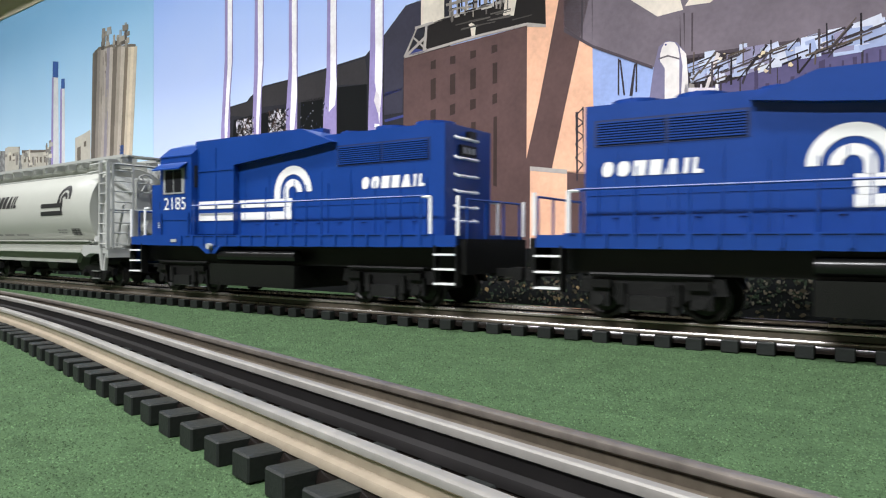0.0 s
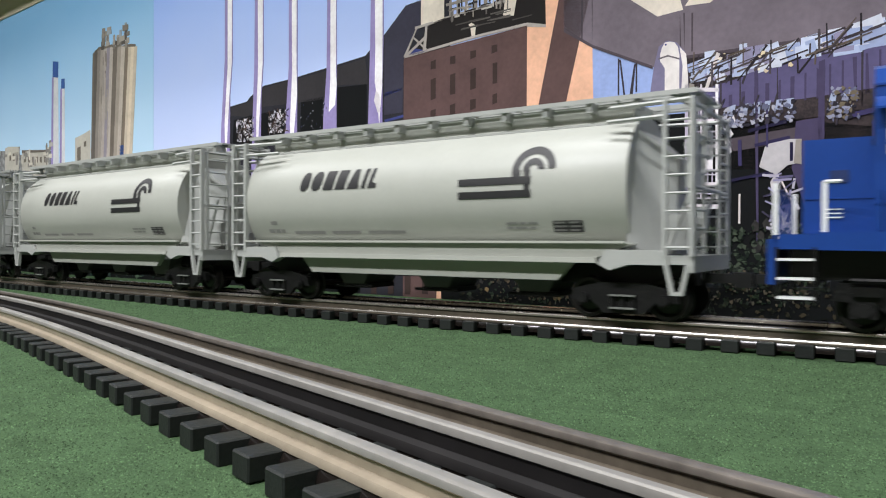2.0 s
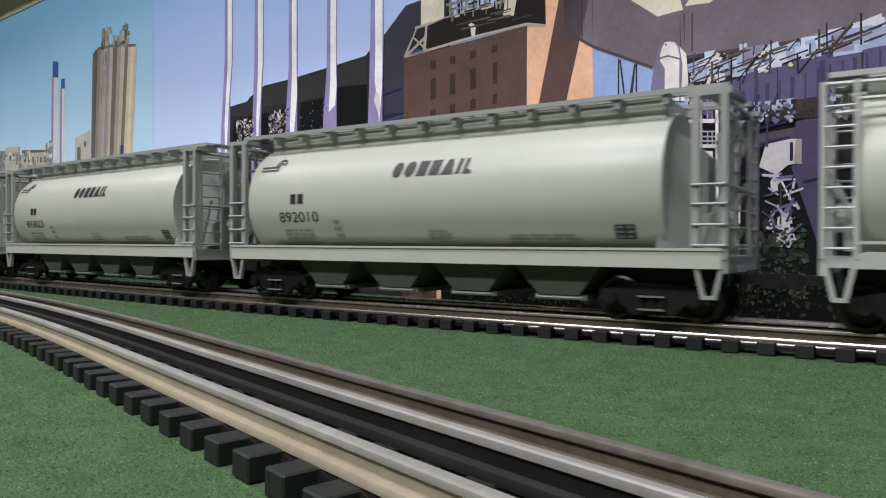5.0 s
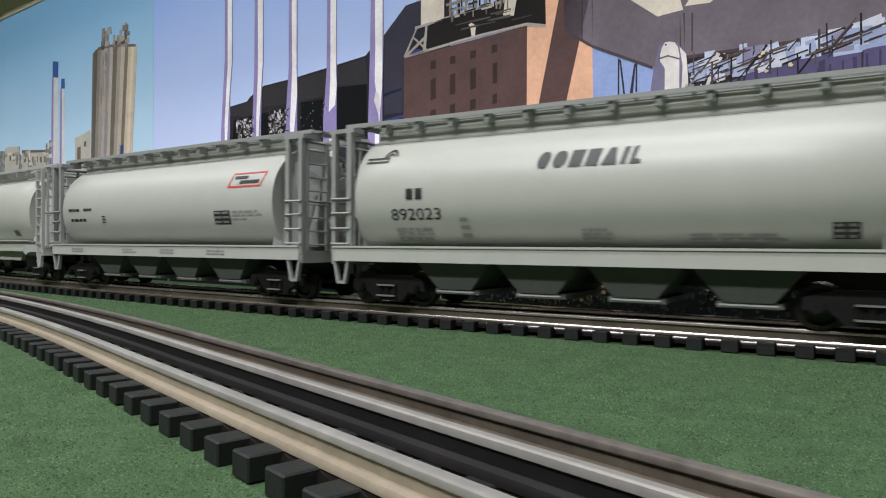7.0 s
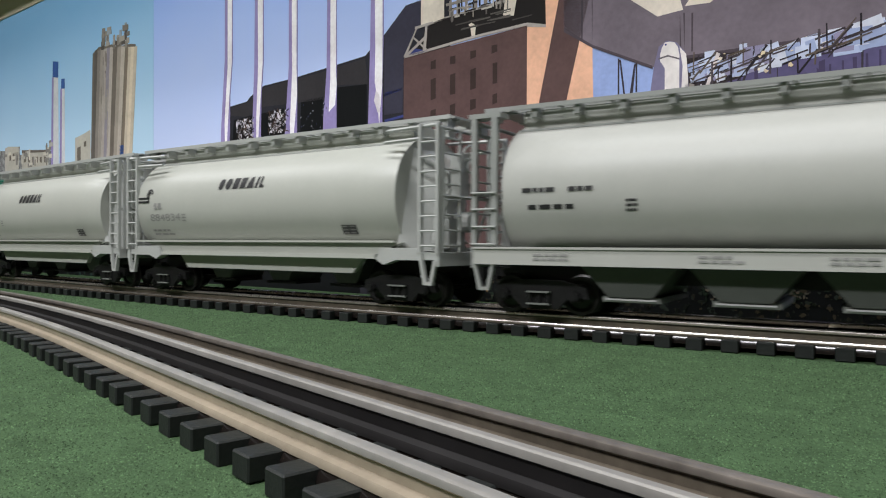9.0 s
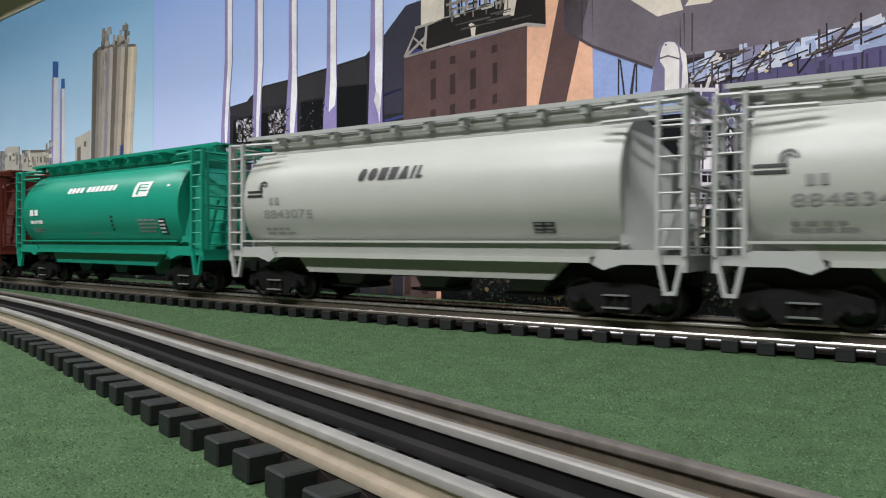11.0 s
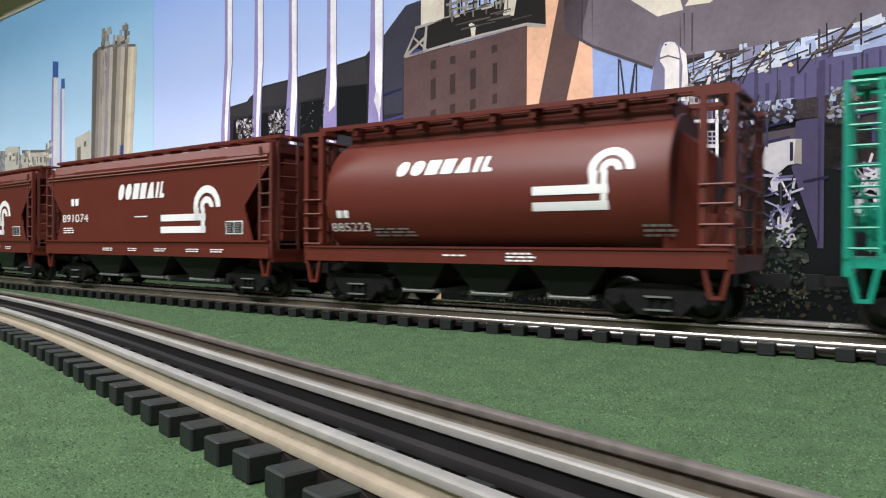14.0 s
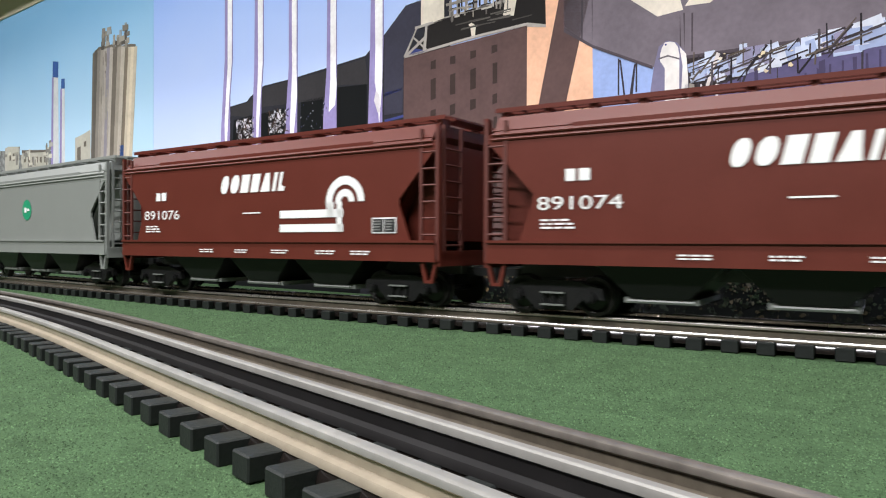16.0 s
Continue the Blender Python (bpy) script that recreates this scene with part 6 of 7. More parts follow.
def flat_hopper(L, paint, label):
    """A covered hopper with flat sides, notched end sheets and a sloped roof edge."""
    car = tagged(new("covered_hopper_car"), label, "freight car", "hopper cars of the train")
    h = L / 2
    iron = DULLBROWN if paint == BROWN else paint
    bm = bmesh.new()
    bm_prism(bm, ((-h + 0.002, 0.0925), (h - 0.002, 0.0925), (h - 0.002, 0.0890), (h - 0.0245, 0.0650), (h - 0.0245, 0.0610), (h - 0.018, 0.0440), (-h + 0.018, 0.0440), (-h + 0.0245, 0.0610), (-h + 0.0245, 0.0650), (-h + 0.002, 0.0890)), -0.0335, -0.0322)
    near_sheet = part("side_sheet", bm, paint, car)
    far_sheet = near_sheet.copy()
    scene.collection.objects.link(far_sheet)
    far_sheet.location = (0, 0.0657, 0)
    bm = bmesh.new()
    bm_box(bm, (0, 0, 0.0700), (L - 0.085, 0.0664, 0.0500))
    part("inner_body", bm, paint, car)
    bm = bmesh.new()
    v = bm_box(bm, (0, 0, 0.0968), (L - 0.010, 0.056, 0.0085), (1.0, 1.2))
    part("roof", bm, paint, car)
    for s in (-1, 1):
        for z in (0.0900, 0.0921, 0.0942):
            bm = bmesh.new()
            bm_rod(bm, (-h + 0.004, s * (flat_half(z) + 0.0001), z), (h - 0.004, s * (flat_half(z) + 0.0001), z), 0.00065, 6)
            part("roof_rib", bm, paint, car)
        bm = bmesh.new()
        bm_box(bm, (0, s * 0.0332, 0.0386), (L - 0.004, 0.0030, 0.0096))
        bm_box(bm, (0, s * 0.0335, 0.0437), (L - 0.004, 0.0042, 0.0012))
        part("side_sill", bm, paint, car, "", 0.0003)
        for e in (-1, 1):
            ladder(car, e * (h - 0.0015), e * (h - 0.0110), s * 0.0332, 0.0350, 0.0985, 0.0080, iron)
            stirrup(car, e * (h - 0.0065), s * 0.0325, 0.0235, 0.0345, 0.0050, paint)
            box_part("corner_post", (e * (h - 0.0013), s * 0.0326, 0.0670), (0.0022, 0.0022, 0.0660), paint, car)
    for e in (-1, 1):
        X = e * h
        box_part("end_platform", (X - e * 0.012, 0, 0.0365), (0.024, 0.064, 0.0035), paint, car)
        box_part("end_sill", (X - e * 0.0015, 0, 0.0355), (0.0030, 0.066, 0.0075), paint, car, "", 0.0004)
        bm = bmesh.new()
        bm_prism(bm, ((X - e * 0.003, 0.0950), (X - e * 0.005, 0.0950), (X - e * 0.040, 0.0440), (X - e * 0.038, 0.0440)), -0.030, 0.030)
        part("slope_sheet", bm, paint, car)
        ladder(car, 0.014, 0.029, X - e * 0.0006, 0.0380, 0.1000, 0.0078, iron, "y")
        ladder(car, -0.029, -0.014, X - e * 0.0006, 0.0380, 0.1000, 0.0078, iron, "y")
        coupler(car, X, e)
        truck(car, e * (h - 0.031), 0.0345)
        box_part("end_bulkhead", (X - e * 0.026, 0, 0.0680), (0.044, 0.044, 0.0480), paint, car)
    box_part("centre_sill", (0, 0, 0.0310), (L - 0.012, 0.010, 0.008), CHUTE, car)
    chutes(car, h - 0.050, 3, BLACKP)
    roof_walk(car, h - 0.002, 0.1050, paint)
    hatches(car, h - 0.02, 0.1020, paint)
    return car


SEVEN = (1.0, 1.1, 1.05, 1.0, 1.15, 0.40, 0.8)
SHAPES = ("oval", "oval", "slab", "slab", "wedge", "slab", "boot")


def mark_pair(car, skin, material, name, draw, label=""):
    for side in (-1, 1):
        m = Marks(side, skin)
        draw(m)
        m.done(name, material, car, label)


def panel(car, skin, u0, u1, z0, z1, ground=BLACK, ink=FAINT):
    mark_pair(car, skin, ground, "data_panel", lambda m: m.bar(u0, u1, z0, z1))
    sk = lambda z: skin(z) + 0.0002
    mark_pair(car, sk, ink, "panel_print", lambda m: (m.lines(u0 + 0.0008, (u0 + u1) / 2 - 0.0006, z0, z1, 3, 5), m.lines((u0 + u1) / 2 + 0.0008, u1 - 0.0008, z0, z1, 3, 6)))


def open_grey_car(L, label, number=""):
    """Light grey car with black word, small or large emblem and small data."""
    Marks.shift = 0.0
    car = hopper(L, "open", GREY, label, FRAME1)
    if not number:
        mark_pair(car, tank_half, BLACK, "letter_block", lambda m: m.word(-0.0785, -0.0245, 0.0712, 0.0815, SEVEN, forms=SHAPES))
        mark_pair(car, tank_half, BLACK, "emblem", lambda m: m.emblem(0.0255, 0.0750, 0.0635, 0.0860))
        panel(car, tank_half, 0.0730, 0.0870, 0.0480, 0.0530)
        mark_pair(car, tank_half, FAINT, "small_print", lambda m: (m.bar(-0.1020, -0.0970, 0.0530, 0.0550), m.lines(-0.1050, -0.0890, 0.0475, 0.0515, 1), m.lines(-0.0850, 0.02, 0.0470, 0.0500, 1, 3), m.lines(0.05, 0.07, 0.0490, 0.0530, 2, 8)))
    else:
        mark_pair(car, tank_half, BLACK, "letter_block", lambda m: m.word(-0.0345, 0.0065, 0.0750, 0.0815, SEVEN, forms=SHAPES))
        mark_pair(car, tank_half, BLACK, "emblem", lambda m: m.emblem(-0.1170, -0.1010, 0.0690, 0.0780))
        mark_pair(car, tank_half, FAINT, "car_number", lambda m: (m.digits(number, -0.1035, -0.0715, 0.0568, 0.0615), m.bar(-0.0990, -0.0960, 0.0645, 0.0685), m.bar(-0.0945, -0.0915, 0.0645, 0.0685)))
        mark_pair(car, tank_half, FAINT, "small_print", lambda m: (m.lines(-0.0700, -0.0660, 0.0560, 0.0615, 3, 2), m.lines(-0.1040, -0.0800, 0.0470, 0.0520, 2, 4)))
        panel(car, tank_half, 0.0660, 0.0765, 0.0475, 0.0525)
    return car


def sill_grey_car(L, label, number):
    Marks.shift = 0.0100
    car = hopper(L, "sill", GREY, label, FRAME2, n_chutes=4)
    mark_pair(car, tank_half, BLACK, "letter_block", lambda m: m.word(-0.0305, 0.0160, 0.0760, 0.0835, SEVEN, forms=SHAPES))
    mark_pair(car, tank_half, BLACK, "emblem", lambda m: m.emblem(-0.1276, -0.1093, 0.0838, 0.0908))
    mark_pair(car, tank_half, BLACK, "car_number", lambda m: (m.digits(number, -0.1093, -0.0801, 0.0544, 0.0600), m.bar(-0.1000, -0.0960, 0.0645, 0.0698), m.bar(-0.0945, -0.0905, 0.0645, 0.0698)))
    mark_pair(car, tank_half, FAINT, "small_print", lambda m: (m.lines(-0.1080, -0.0860, 0.0440, 0.0510, 3, 2), m.lines(-0.0700, -0.0640, 0.0450, 0.0560, 3, 3), m.lines(-0.0100, 0.0050, 0.0440, 0.0500, 3, 4), m.lines(0.0350, 0.0700, 0.0440, 0.0475, 2, 5)))
    panel(car, tank_half, 0.0850, 0.0940, 0.0450, 0.0510)
    return car


def leased_car(L, label):
    Marks.shift = 0.0065
    car = hopper(L, "sill", GREY2, label, FRAME2, n_chutes=4)
    mark_pair(car, tank_half, BLACK, "car_print", lambda m: (m.lines(-0.1207, -0.1050, 0.0646, 0.0684, 1, 2), m.lines(-0.0990, -0.0841, 0.0646, 0.0684, 1, 3), m.lines(-0.1180, -0.0900, 0.0570, 0.0610, 1, 4), m.lines(-0.0740, -0.0690, 0.0560, 0.0620, 3, 5)))
    mark_pair(car, tank_half, REDL, "red_outline", lambda m: (m.bar(0.0680, 0.0985, 0.0757, 0.0767), m.bar(0.0715, 0.1015, 0.0838, 0.0846), m.bar(0.0680, 0.0690, 0.0757, 0.0846, 0.35), m.bar(0.0975, 0.0985, 0.0757, 0.0846, 0.35)))
    mark_pair(car, tank_half, BLACK, "name_stripe", lambda m: (m.bar(0.0730, 0.0850, 0.0808, 0.0826, 0.3), m.bar(0.0785, 0.0960, 0.0778, 0.0798, 0.3)))
    panel(car, tank_half, 0.0558, 0.0714, 0.0540, 0.0622)
    mark_pair(car, tank_half, FAINT, "small_print", lambda m: (m.lines(0.0735, 0.1000, 0.0580, 0.0625, 2, 9), m.lines(0.0735, 0.0900, 0.0560, 0.0578, 1, 8)))
    sk = lambda z: 0.0341
    mark_pair(car, sk, FAINT, "sill_print", lambda m: [m.lines(u, u + 0.017, 0.0352, 0.0388, 2, int(u * 1000) + 300) for u in (-0.115, -0.045, 0.0, 0.05)])
    return car


def jade_car(L, label):
    Marks.shift = 0.0
    # chutes take a dimmed jade, with the under-car shade painted in
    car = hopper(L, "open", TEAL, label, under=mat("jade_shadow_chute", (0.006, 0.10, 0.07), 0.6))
    mark_pair(car, tank_half, WHITE, "letter_block", lambda m: (m.word(-0.0460, -0.0225, 0.0797, 0.0838, (1, 0.9, 1, 1)), m.word(-0.0170, 0.0240, 0.0797, 0.0838, (1, 0.9, 1, 0.9, 1, 1, 0.8))))
    mark_pair(car, tank_half, WHITE, "emblem", lambda m: m.bar(0.0490, 0.0680, 0.0739, 0.0840, 0.25))
    sk = lambda z: tank_half(z) + 0.0002
    mark_pair(car, sk, TEAL, "emblem_cut", lambda m: (m.bar(0.0535, 0.0560, 0.0755, 0.0825, 0.25), m.bar(0.0560, 0.0665, 0.0777, 0.0783, 0.25), m.bar(0.0560, 0.0665, 0.0797, 0.0803, 0.25), m.bar(0.0560, 0.0665, 0.0817, 0.0823, 0.25)))
    mark_pair(car, tank_half, WHITE, "car_print", lambda m: (m.word(-0.1046, -0.0906, 0.0638, 0.0686, (1, 1), 0), m.lines(-0.1046, -0.0832, 0.0560, 0.0612, 1, 2), m.bar(0.0890, 0.0925, 0.0795, 0.0808)))
    mark_pair(car, tank_half, FAINT, "small_print", lambda m: (m.lines(-0.103, -0.085, 0.0500, 0.0545, 2, 2), m.lines(0.0560, 0.0790, 0.0490, 0.0590, 4, 5), m.lines(-0.0150, 0.0000, 0.0480, 0.0500, 1, 6)))
    mark_pair(car, tank_half, BLACK, "data_panel", lambda m: m.bar(0.0810, 0.0890, 0.0480, 0.0585))
    for z in (0.0510, 0.0540, 0.0570, 0.0600):
        mark_pair(car, tank_half, BLACK, "data_mark", lambda m: m.bar(0.0205, 0.0235, z, z + 0.0016))
    mark_pair(car, sk, WHITE, "panel_print", lambda m: m.lines(0.0818, 0.0882, 0.0485, 0.0580, 4, 5))
    return car


def oxide_tank_car(L, label, number):
    Marks.shift = 0.0
    car = hopper(L, "sill", BROWN, label, n_chutes=3, under=BLACKP)
    mark_pair(car, tank_half, WHITE, "letter_block", lambda m: m.word(-0.0498, 0.0050, 0.0762, 0.0835, SEVEN, forms=SHAPES))
    mark_pair(car, tank_half, WHITE, "emblem", lambda m: m.emblem(0.0264, 0.0720, 0.0572, 0.0830))
    mark_pair(car, tank_half, WHITE, "car_number", lambda m: (m.digits(number, -0.0930, -0.0670, 0.0490, 0.0535), m.bar(-0.0880, -0.0845, 0.0560, 0.0600), m.bar(-0.0835, -0.0800, 0.0560, 0.0600)))
    mark_pair(car, tank_half, FAINT, "small_print", lambda m: (m.lines(-0.0650, -0.0350, 0.0460, 0.0510, 3, 3), m.lines(0.0750, 0.0900, 0.0455, 0.0515, 3, 4)))
    sk = lambda z: 0.0341
    mark_pair(car, sk, WHITE, "sill_print", lambda m: (m.lines(-0.020, -0.003, 0.0365, 0.0380, 1, 3), m.lines(0.014, 0.030, 0.0345, 0.0392, 3, 4)))
    return car


def oxide_flat_car(L, label, number):
    Marks.shift = 0.0085
    car = flat_hopper(L, BROWN, label)
    mark_pair(car, flat_half, WHITE, "letter_block", lambda m: m.word(-0.0370, 0.0190, 0.0722, 0.0828, SEVEN, forms=SHAPES))
    mark_pair(car, flat_half, WHITE, "emblem", lambda m: m.emblem(0.0155, 0.0785, 0.0488, 0.0775))
    mark_pair(car, flat_half, WHITE, "car_number", lambda m: (m.digits(number, -0.1155, -0.0775, 0.0576, 0.0634), m.bar(-0.1025, -0.0980, 0.0698, 0.0750), m.bar(-0.0965, -0.0915, 0.0698, 0.0750)))
    mark_pair(car, flat_half, WHITE, "small_print", lambda m: (m.lines(-0.1140, -0.0960, 0.0490, 0.0540, 3, 3), m.bar(-0.0160, -0.0005, 0.0598, 0.0605)))
    mark_pair(car, flat_half, WHITE, "panel_border", lambda m: m.bar(0.0835, 0.0995, 0.0478, 0.0558))
    sk = lambda z: flat_half(z) + 0.0002
    for u0, u1 in ((0.0842, 0.0912), (0.0918, 0.0988)):
        mark_pair(car, sk, BLACK, "data_panel", lambda m: m.bar(u0, u1, 0.0485, 0.0551))
        mark_pair(car, lambda z: flat_half(z) + 0.0004, FAINT, "panel_print", lambda m: m.lines(u0 + 0.0008, u1 - 0.0008, 0.0490, 0.0546, 4, 7))
    mark_pair(car, lambda z: 0.0349, WHITE, "sill_print", lambda m: [m.lines(u, u + 0.014, 0.0365, 0.0392, 2, int(900 * u) + 200) for u in (-0.055, -0.022, 0.010, 0.045, 0.07)])
    return car


def grey_flat_car(L, label):
    Marks.shift = 0.0
    car = flat_hopper(L, SILVER, label)
    mark_pair(car, flat_half, GREENL, "round_emblem", lambda m: (m.ring(0.000, 0.069, 0.0, 0.0085, 0, 360, 24)))
    mark_pair(car, lambda z: flat_half(z) + 0.0002, WHITE, "emblem_stripe", lambda m: (m.bar(-0.0045, 0.0000, 0.0670, 0.0710), m.bar(0.0010, 0.0050, 0.068, 0.070)))
    return car


def locomotive(label, number="", tail=0.1145):
    """Road switcher: long hood to the rear, wide cab, short nose, fuel tank, two trucks."""
    Marks.shift = 0.0
    car = tagged(new("diesel_locomotive"), label, "locomotive", "locomotives of the train")
    bm = bmesh.new()
    bm_box(bm, (0, 0, 0.0440), (0.2660, 0.0660, 0.0055))
    part("walkway", bm, BLUE, car, "", 0.0005)
    for s in (-1, 1):
        bm = bmesh.new()
        bm_prism(bm, ((-0.1200, 0.0475), (0.1200, 0.0475), (0.1200, 0.0410), (0.0600, 0.0405), (0.0520, 0.0360), (0.0440, 0.0360), (0.0380, 0.0405), (-0.1200, 0.0410)), s * 0.0318, s * 0.0334)
        part("side_sill", bm, BLUE, car)
    bm = bmesh.new()
    bm_box(bm, ((0.0695 - tail) / 2, 0, 0.0745), (0.0695 + tail, 0.0440, 0.0570))
    hood = part("long_hood", bm, BLUE, car, "", 0.0022)
    bm = bmesh.new()
    for i in range(9):
        bm_box(bm, (-0.1000 + i * 0.0215, 0, 0.0660), (0.0005, 0.0446, 0.0330))
    for z in (0.0640, 0.0560):
        bm_box(bm, (-0.0225, 0, z), (0.1800, 0.0445, 0.0004))
    part("door_seams", bm, BLUE, hood)
    bm = bmesh.new()
    for s in (-1, 1):
        bm_prism(bm, ((0.0720, 0.1075), (-0.0240, 0.1075), (-0.0470, 0.0985), (-0.0240, 0.0958), (0.0350, 0.0905), (0.0350, 0.0480), (0.0720, 0.0480)), 0 if s < 0 else 0.0, s * 0.0262)
    part("roof_bulge", bm, BLUE, hood, "", 0.0012)
    for s in (-1, 1):
        for i in range(9):
            z = 0.0862 + i * 0.00112
            for x0, x1 in ((-0.1090, -0.0800), (-0.0785, -0.0485)):
                box_part("louvre_slat", ((x0 + x1) / 2, s * 0.0221, z), (x1 - x0, 0.0012, 0.0006), BLUE, hood)
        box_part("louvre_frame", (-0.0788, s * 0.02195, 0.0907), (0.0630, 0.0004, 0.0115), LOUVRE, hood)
    for x, r in ((-0.0980, 0.0110), (-0.0700, 0.0110), (-0.0400, 0.0075)):
        bm = bmesh.new()
        bm_disc(bm, (x, 0, 0.1048), (0, 0, 1), r, 0.0048, 24)
        fan = part("radiator_fan", bm, BLUE, hood, "", 0.0004)
        box_part("fan_bar", (x, 0, 0.1074), (2 * r * 0.9, 0.0010, 0.0006), BLUE, fan)
        box_part("fan_bar", (x, 0, 0.1074), (0.0010, 2 * r * 0.9, 0.0006), BLUE, fan)
    box_part("exhaust_stack", (-0.0120, 0, 0.1095), (0.0120, 0.0060, 0.0040), BLUE, hood, "", 0.0005)
    # cab
    bm = bmesh.new()
    outline = [(-0.0310, 0.0470), (-0.0310, 0.0990), (-0.0235, 0.1055), (-0.0120, 0.1090), (0.0120, 0.1090), (0.0235, 0.1055), (0.0310, 0.0990), (0.0310, 0.0470)]
    a = [bm.verts.new((0.0700, y, z)) for y, z in outline]
    b = [bm.verts.new((0.1030, y, z)) for y, z in outline]
    for i in range(8):
        bm.faces.new((a[i], a[(i + 1) % 8], b[(i + 1) % 8], b[i]))
    bm.faces.new(a[::-1])
    bm.faces.new(b)
    cab = part("cab", bm, BLUE, car, "", 0.0008)
    for s in (-1, 1):
        box_part("window_frame", (0.0880, s * 0.0310, 0.0825), (0.0221, 0.0010, 0.0165), FRAMEC, cab, "pale grey window frame", 0.0003)
        for x in (0.0835, 0.0925):
            box_part("window_pane", (x, s * 0.0313, 0.0825), (0.0078, 0.0010, 0.0142), GLASSY, cab, "dark window glass")
        bm = bmesh.new()
        bm_prism(bm, ((0.0740, 0.0945), (0.1025, 0.0945), (0.1025, 0.0937), (0.0740, 0.0937)), s * 0.0308, s * 0.0375)
        v = bm.verts[:]
        for q in v:
            if abs(q.co.y) > 0.035:
                q.co.z -= 0.0045
        part("sun_shade", bm, BLUE, cab)
        for x in (0.0698, 0.1032):
            box_part("end_window", (x, s * 0.0262, 0.0850), (0.0008, 0.0052, 0.0140), GLASSY, cab)
    bm = bmesh.new()
    bm_box(bm, (0.1145, 0, 0.0645), (0.0230, 0.0440, 0.0350))
    part("short_nose", bm, BLUE, car, "", 0.0020)
    for s in (-1, 1):
        box_part("cab_seam", (0.0865, s * 0.0311, 0.0575), (0.0330, 0.0005, 0.0005), BLUE, cab)
        box_part("roof_seam", (0.0865, s * 0.0311, 0.0985), (0.0330, 0.0006, 0.0007), BLUE, cab)
        box_part("nose_seam", (0.1145, s * 0.0221, 0.0600), (0.0220, 0.0005, 0.0005), BLUE, car)
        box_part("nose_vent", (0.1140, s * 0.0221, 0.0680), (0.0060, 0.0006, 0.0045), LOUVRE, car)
        for z in (0.0530, 0.0545, 0.0560):
            box_part("vent_slot", (0.1160, s * 0.0221, z), (0.0060, 0.0006, 0.0005), BARE, car)
        box_part("builder_plate", (0.0850, s * 0.0336, 0.0440), (0.0060, 0.0004, 0.0020), FRAMEC, car)
        box_part("cabinet_seam", (0.0525, s * 0.0264, 0.0880), (0.0340, 0.0005, 0.0006), BLUE, hood)
        for x in (0.0520, 0.0690):
            box_part("cabinet_strip", (x, s * 0.0264, 0.0760), (0.0006, 0.0005, 0.0520), BLUE, hood)
        for i in range(8):
            box_part("door_latch", (-0.1005 + i * 0.0170, s * 0.0222, 0.0545), (0.0030, 0.0008, 0.0006), BLUE, hood)
            box_part("door_strip", (-0.1085 + i * 0.0170, s * 0.0222, 0.0620), (0.0006, 0.0006, 0.0280), BLUE, hood)
        box_part("roof_strip", (-0.0800, s * 0.0215, 0.1026), (0.0640, 0.0008, 0.0007), BLUE, hood)
        for x in (0.0720, 0.1010):
            bm = bmesh.new()
            bm_rod(bm, (x, s * 0.0320, 0.0480), (x, s * 0.0320, 0.0620), 0.0006)
            part("cab_grab_rail", bm, BLUE, cab)
    # ends: platforms, steps, rails
    for e in (-1, 1):
        X = e * 0.1370
        bm = bmesh.new()
        bm_box(bm, (X - e * 0.002, 0, 0.0365), (0.0040, 0.0600, 0.0170))
        part("pilot", bm, BLUE if e > 0 else BLACKP, car, "", 0.0006)
        for s in (-1, 1):
            bm = bmesh.new()
            for x0 in (0.0035, 0.0160):
                bm_box(bm, (X - e * x0, s * 0.0310, 0.0320), (0.0010, 0.0050, 0.0200))
            st = part("step_well", bm, BLACKP, car)
            for z in (0.0235, 0.0305, 0.0375):
                box_part("step_tread", (X - e * 0.0098, s * 0.0315, z), (0.0120, 0.0060, 0.0009), BARE, st, "white-edged step tread")
            bm = bmesh.new()
            for x0 in (0.0030, 0.0190):
                bm_box(bm, (X - e * x0, s * 0.0325, 0.0560), (0.0016, 0.0008, 0.0190))
            bm_rod(bm, (X - e * 0.0190, s * 0.0325, 0.0655), (X - e * 0.0240, s * 0.0325, 0.0655), 0.0007)
            part("end_grab_rail", bm, BARE, car, "bright painted grab rail")
        bm = bmesh.new()
        bm_rod(bm, (X - e * 0.002, -0.026, 0.0640), (X - e * 0.002, 0.026, 0.0640), 0.0006)
        for y in (-0.026, -0.009, 0.009, 0.026):
            bm_rod(bm, (X - e * 0.002, y, 0.0450), (X - e * 0.002, y, 0.0640), 0.0006)
        part("end_rail", bm, BLUE, car)
        coupler(car, e * 0.1370, e)
        truck(car, e * 0.0850, 0.0420, True)
    for s in (-1, 1):
        bm = bmesh.new()
        bm_rod(bm, (-0.1150, s * 0.0325, 0.0660), (0.0680, s * 0.0325, 0.0660), 0.0006)
        for i in range(9):
            x = -0.1120 + i * 0.0222
            bm_rod(bm, (x, s * 0.0325, 0.0410), (x, s * 0.0325, 0.0660), 0.0006)
            bm_box(bm, (x, s * 0.0336, 0.0440), (0.0028, 0.0010, 0.0060))
        part("hand_rail", bm, BLUE, car)
    # rear end of the hood: rungs and dark number board
    for z in (0.0540, 0.0610, 0.0690, 0.0770, 0.0860, 0.0960):
        bm = bmesh.new()
        bm_rod(bm, (-tail - 0.0025, -0.0052, z), (-tail - 0.0025, 0.0132, z), 0.0008)
        for y in (-0.0052, 0.0132):
            bm_rod(bm, (-tail - 0.0025, y, z), (-tail + 0.0003, y, z + 0.0012), 0.0007)
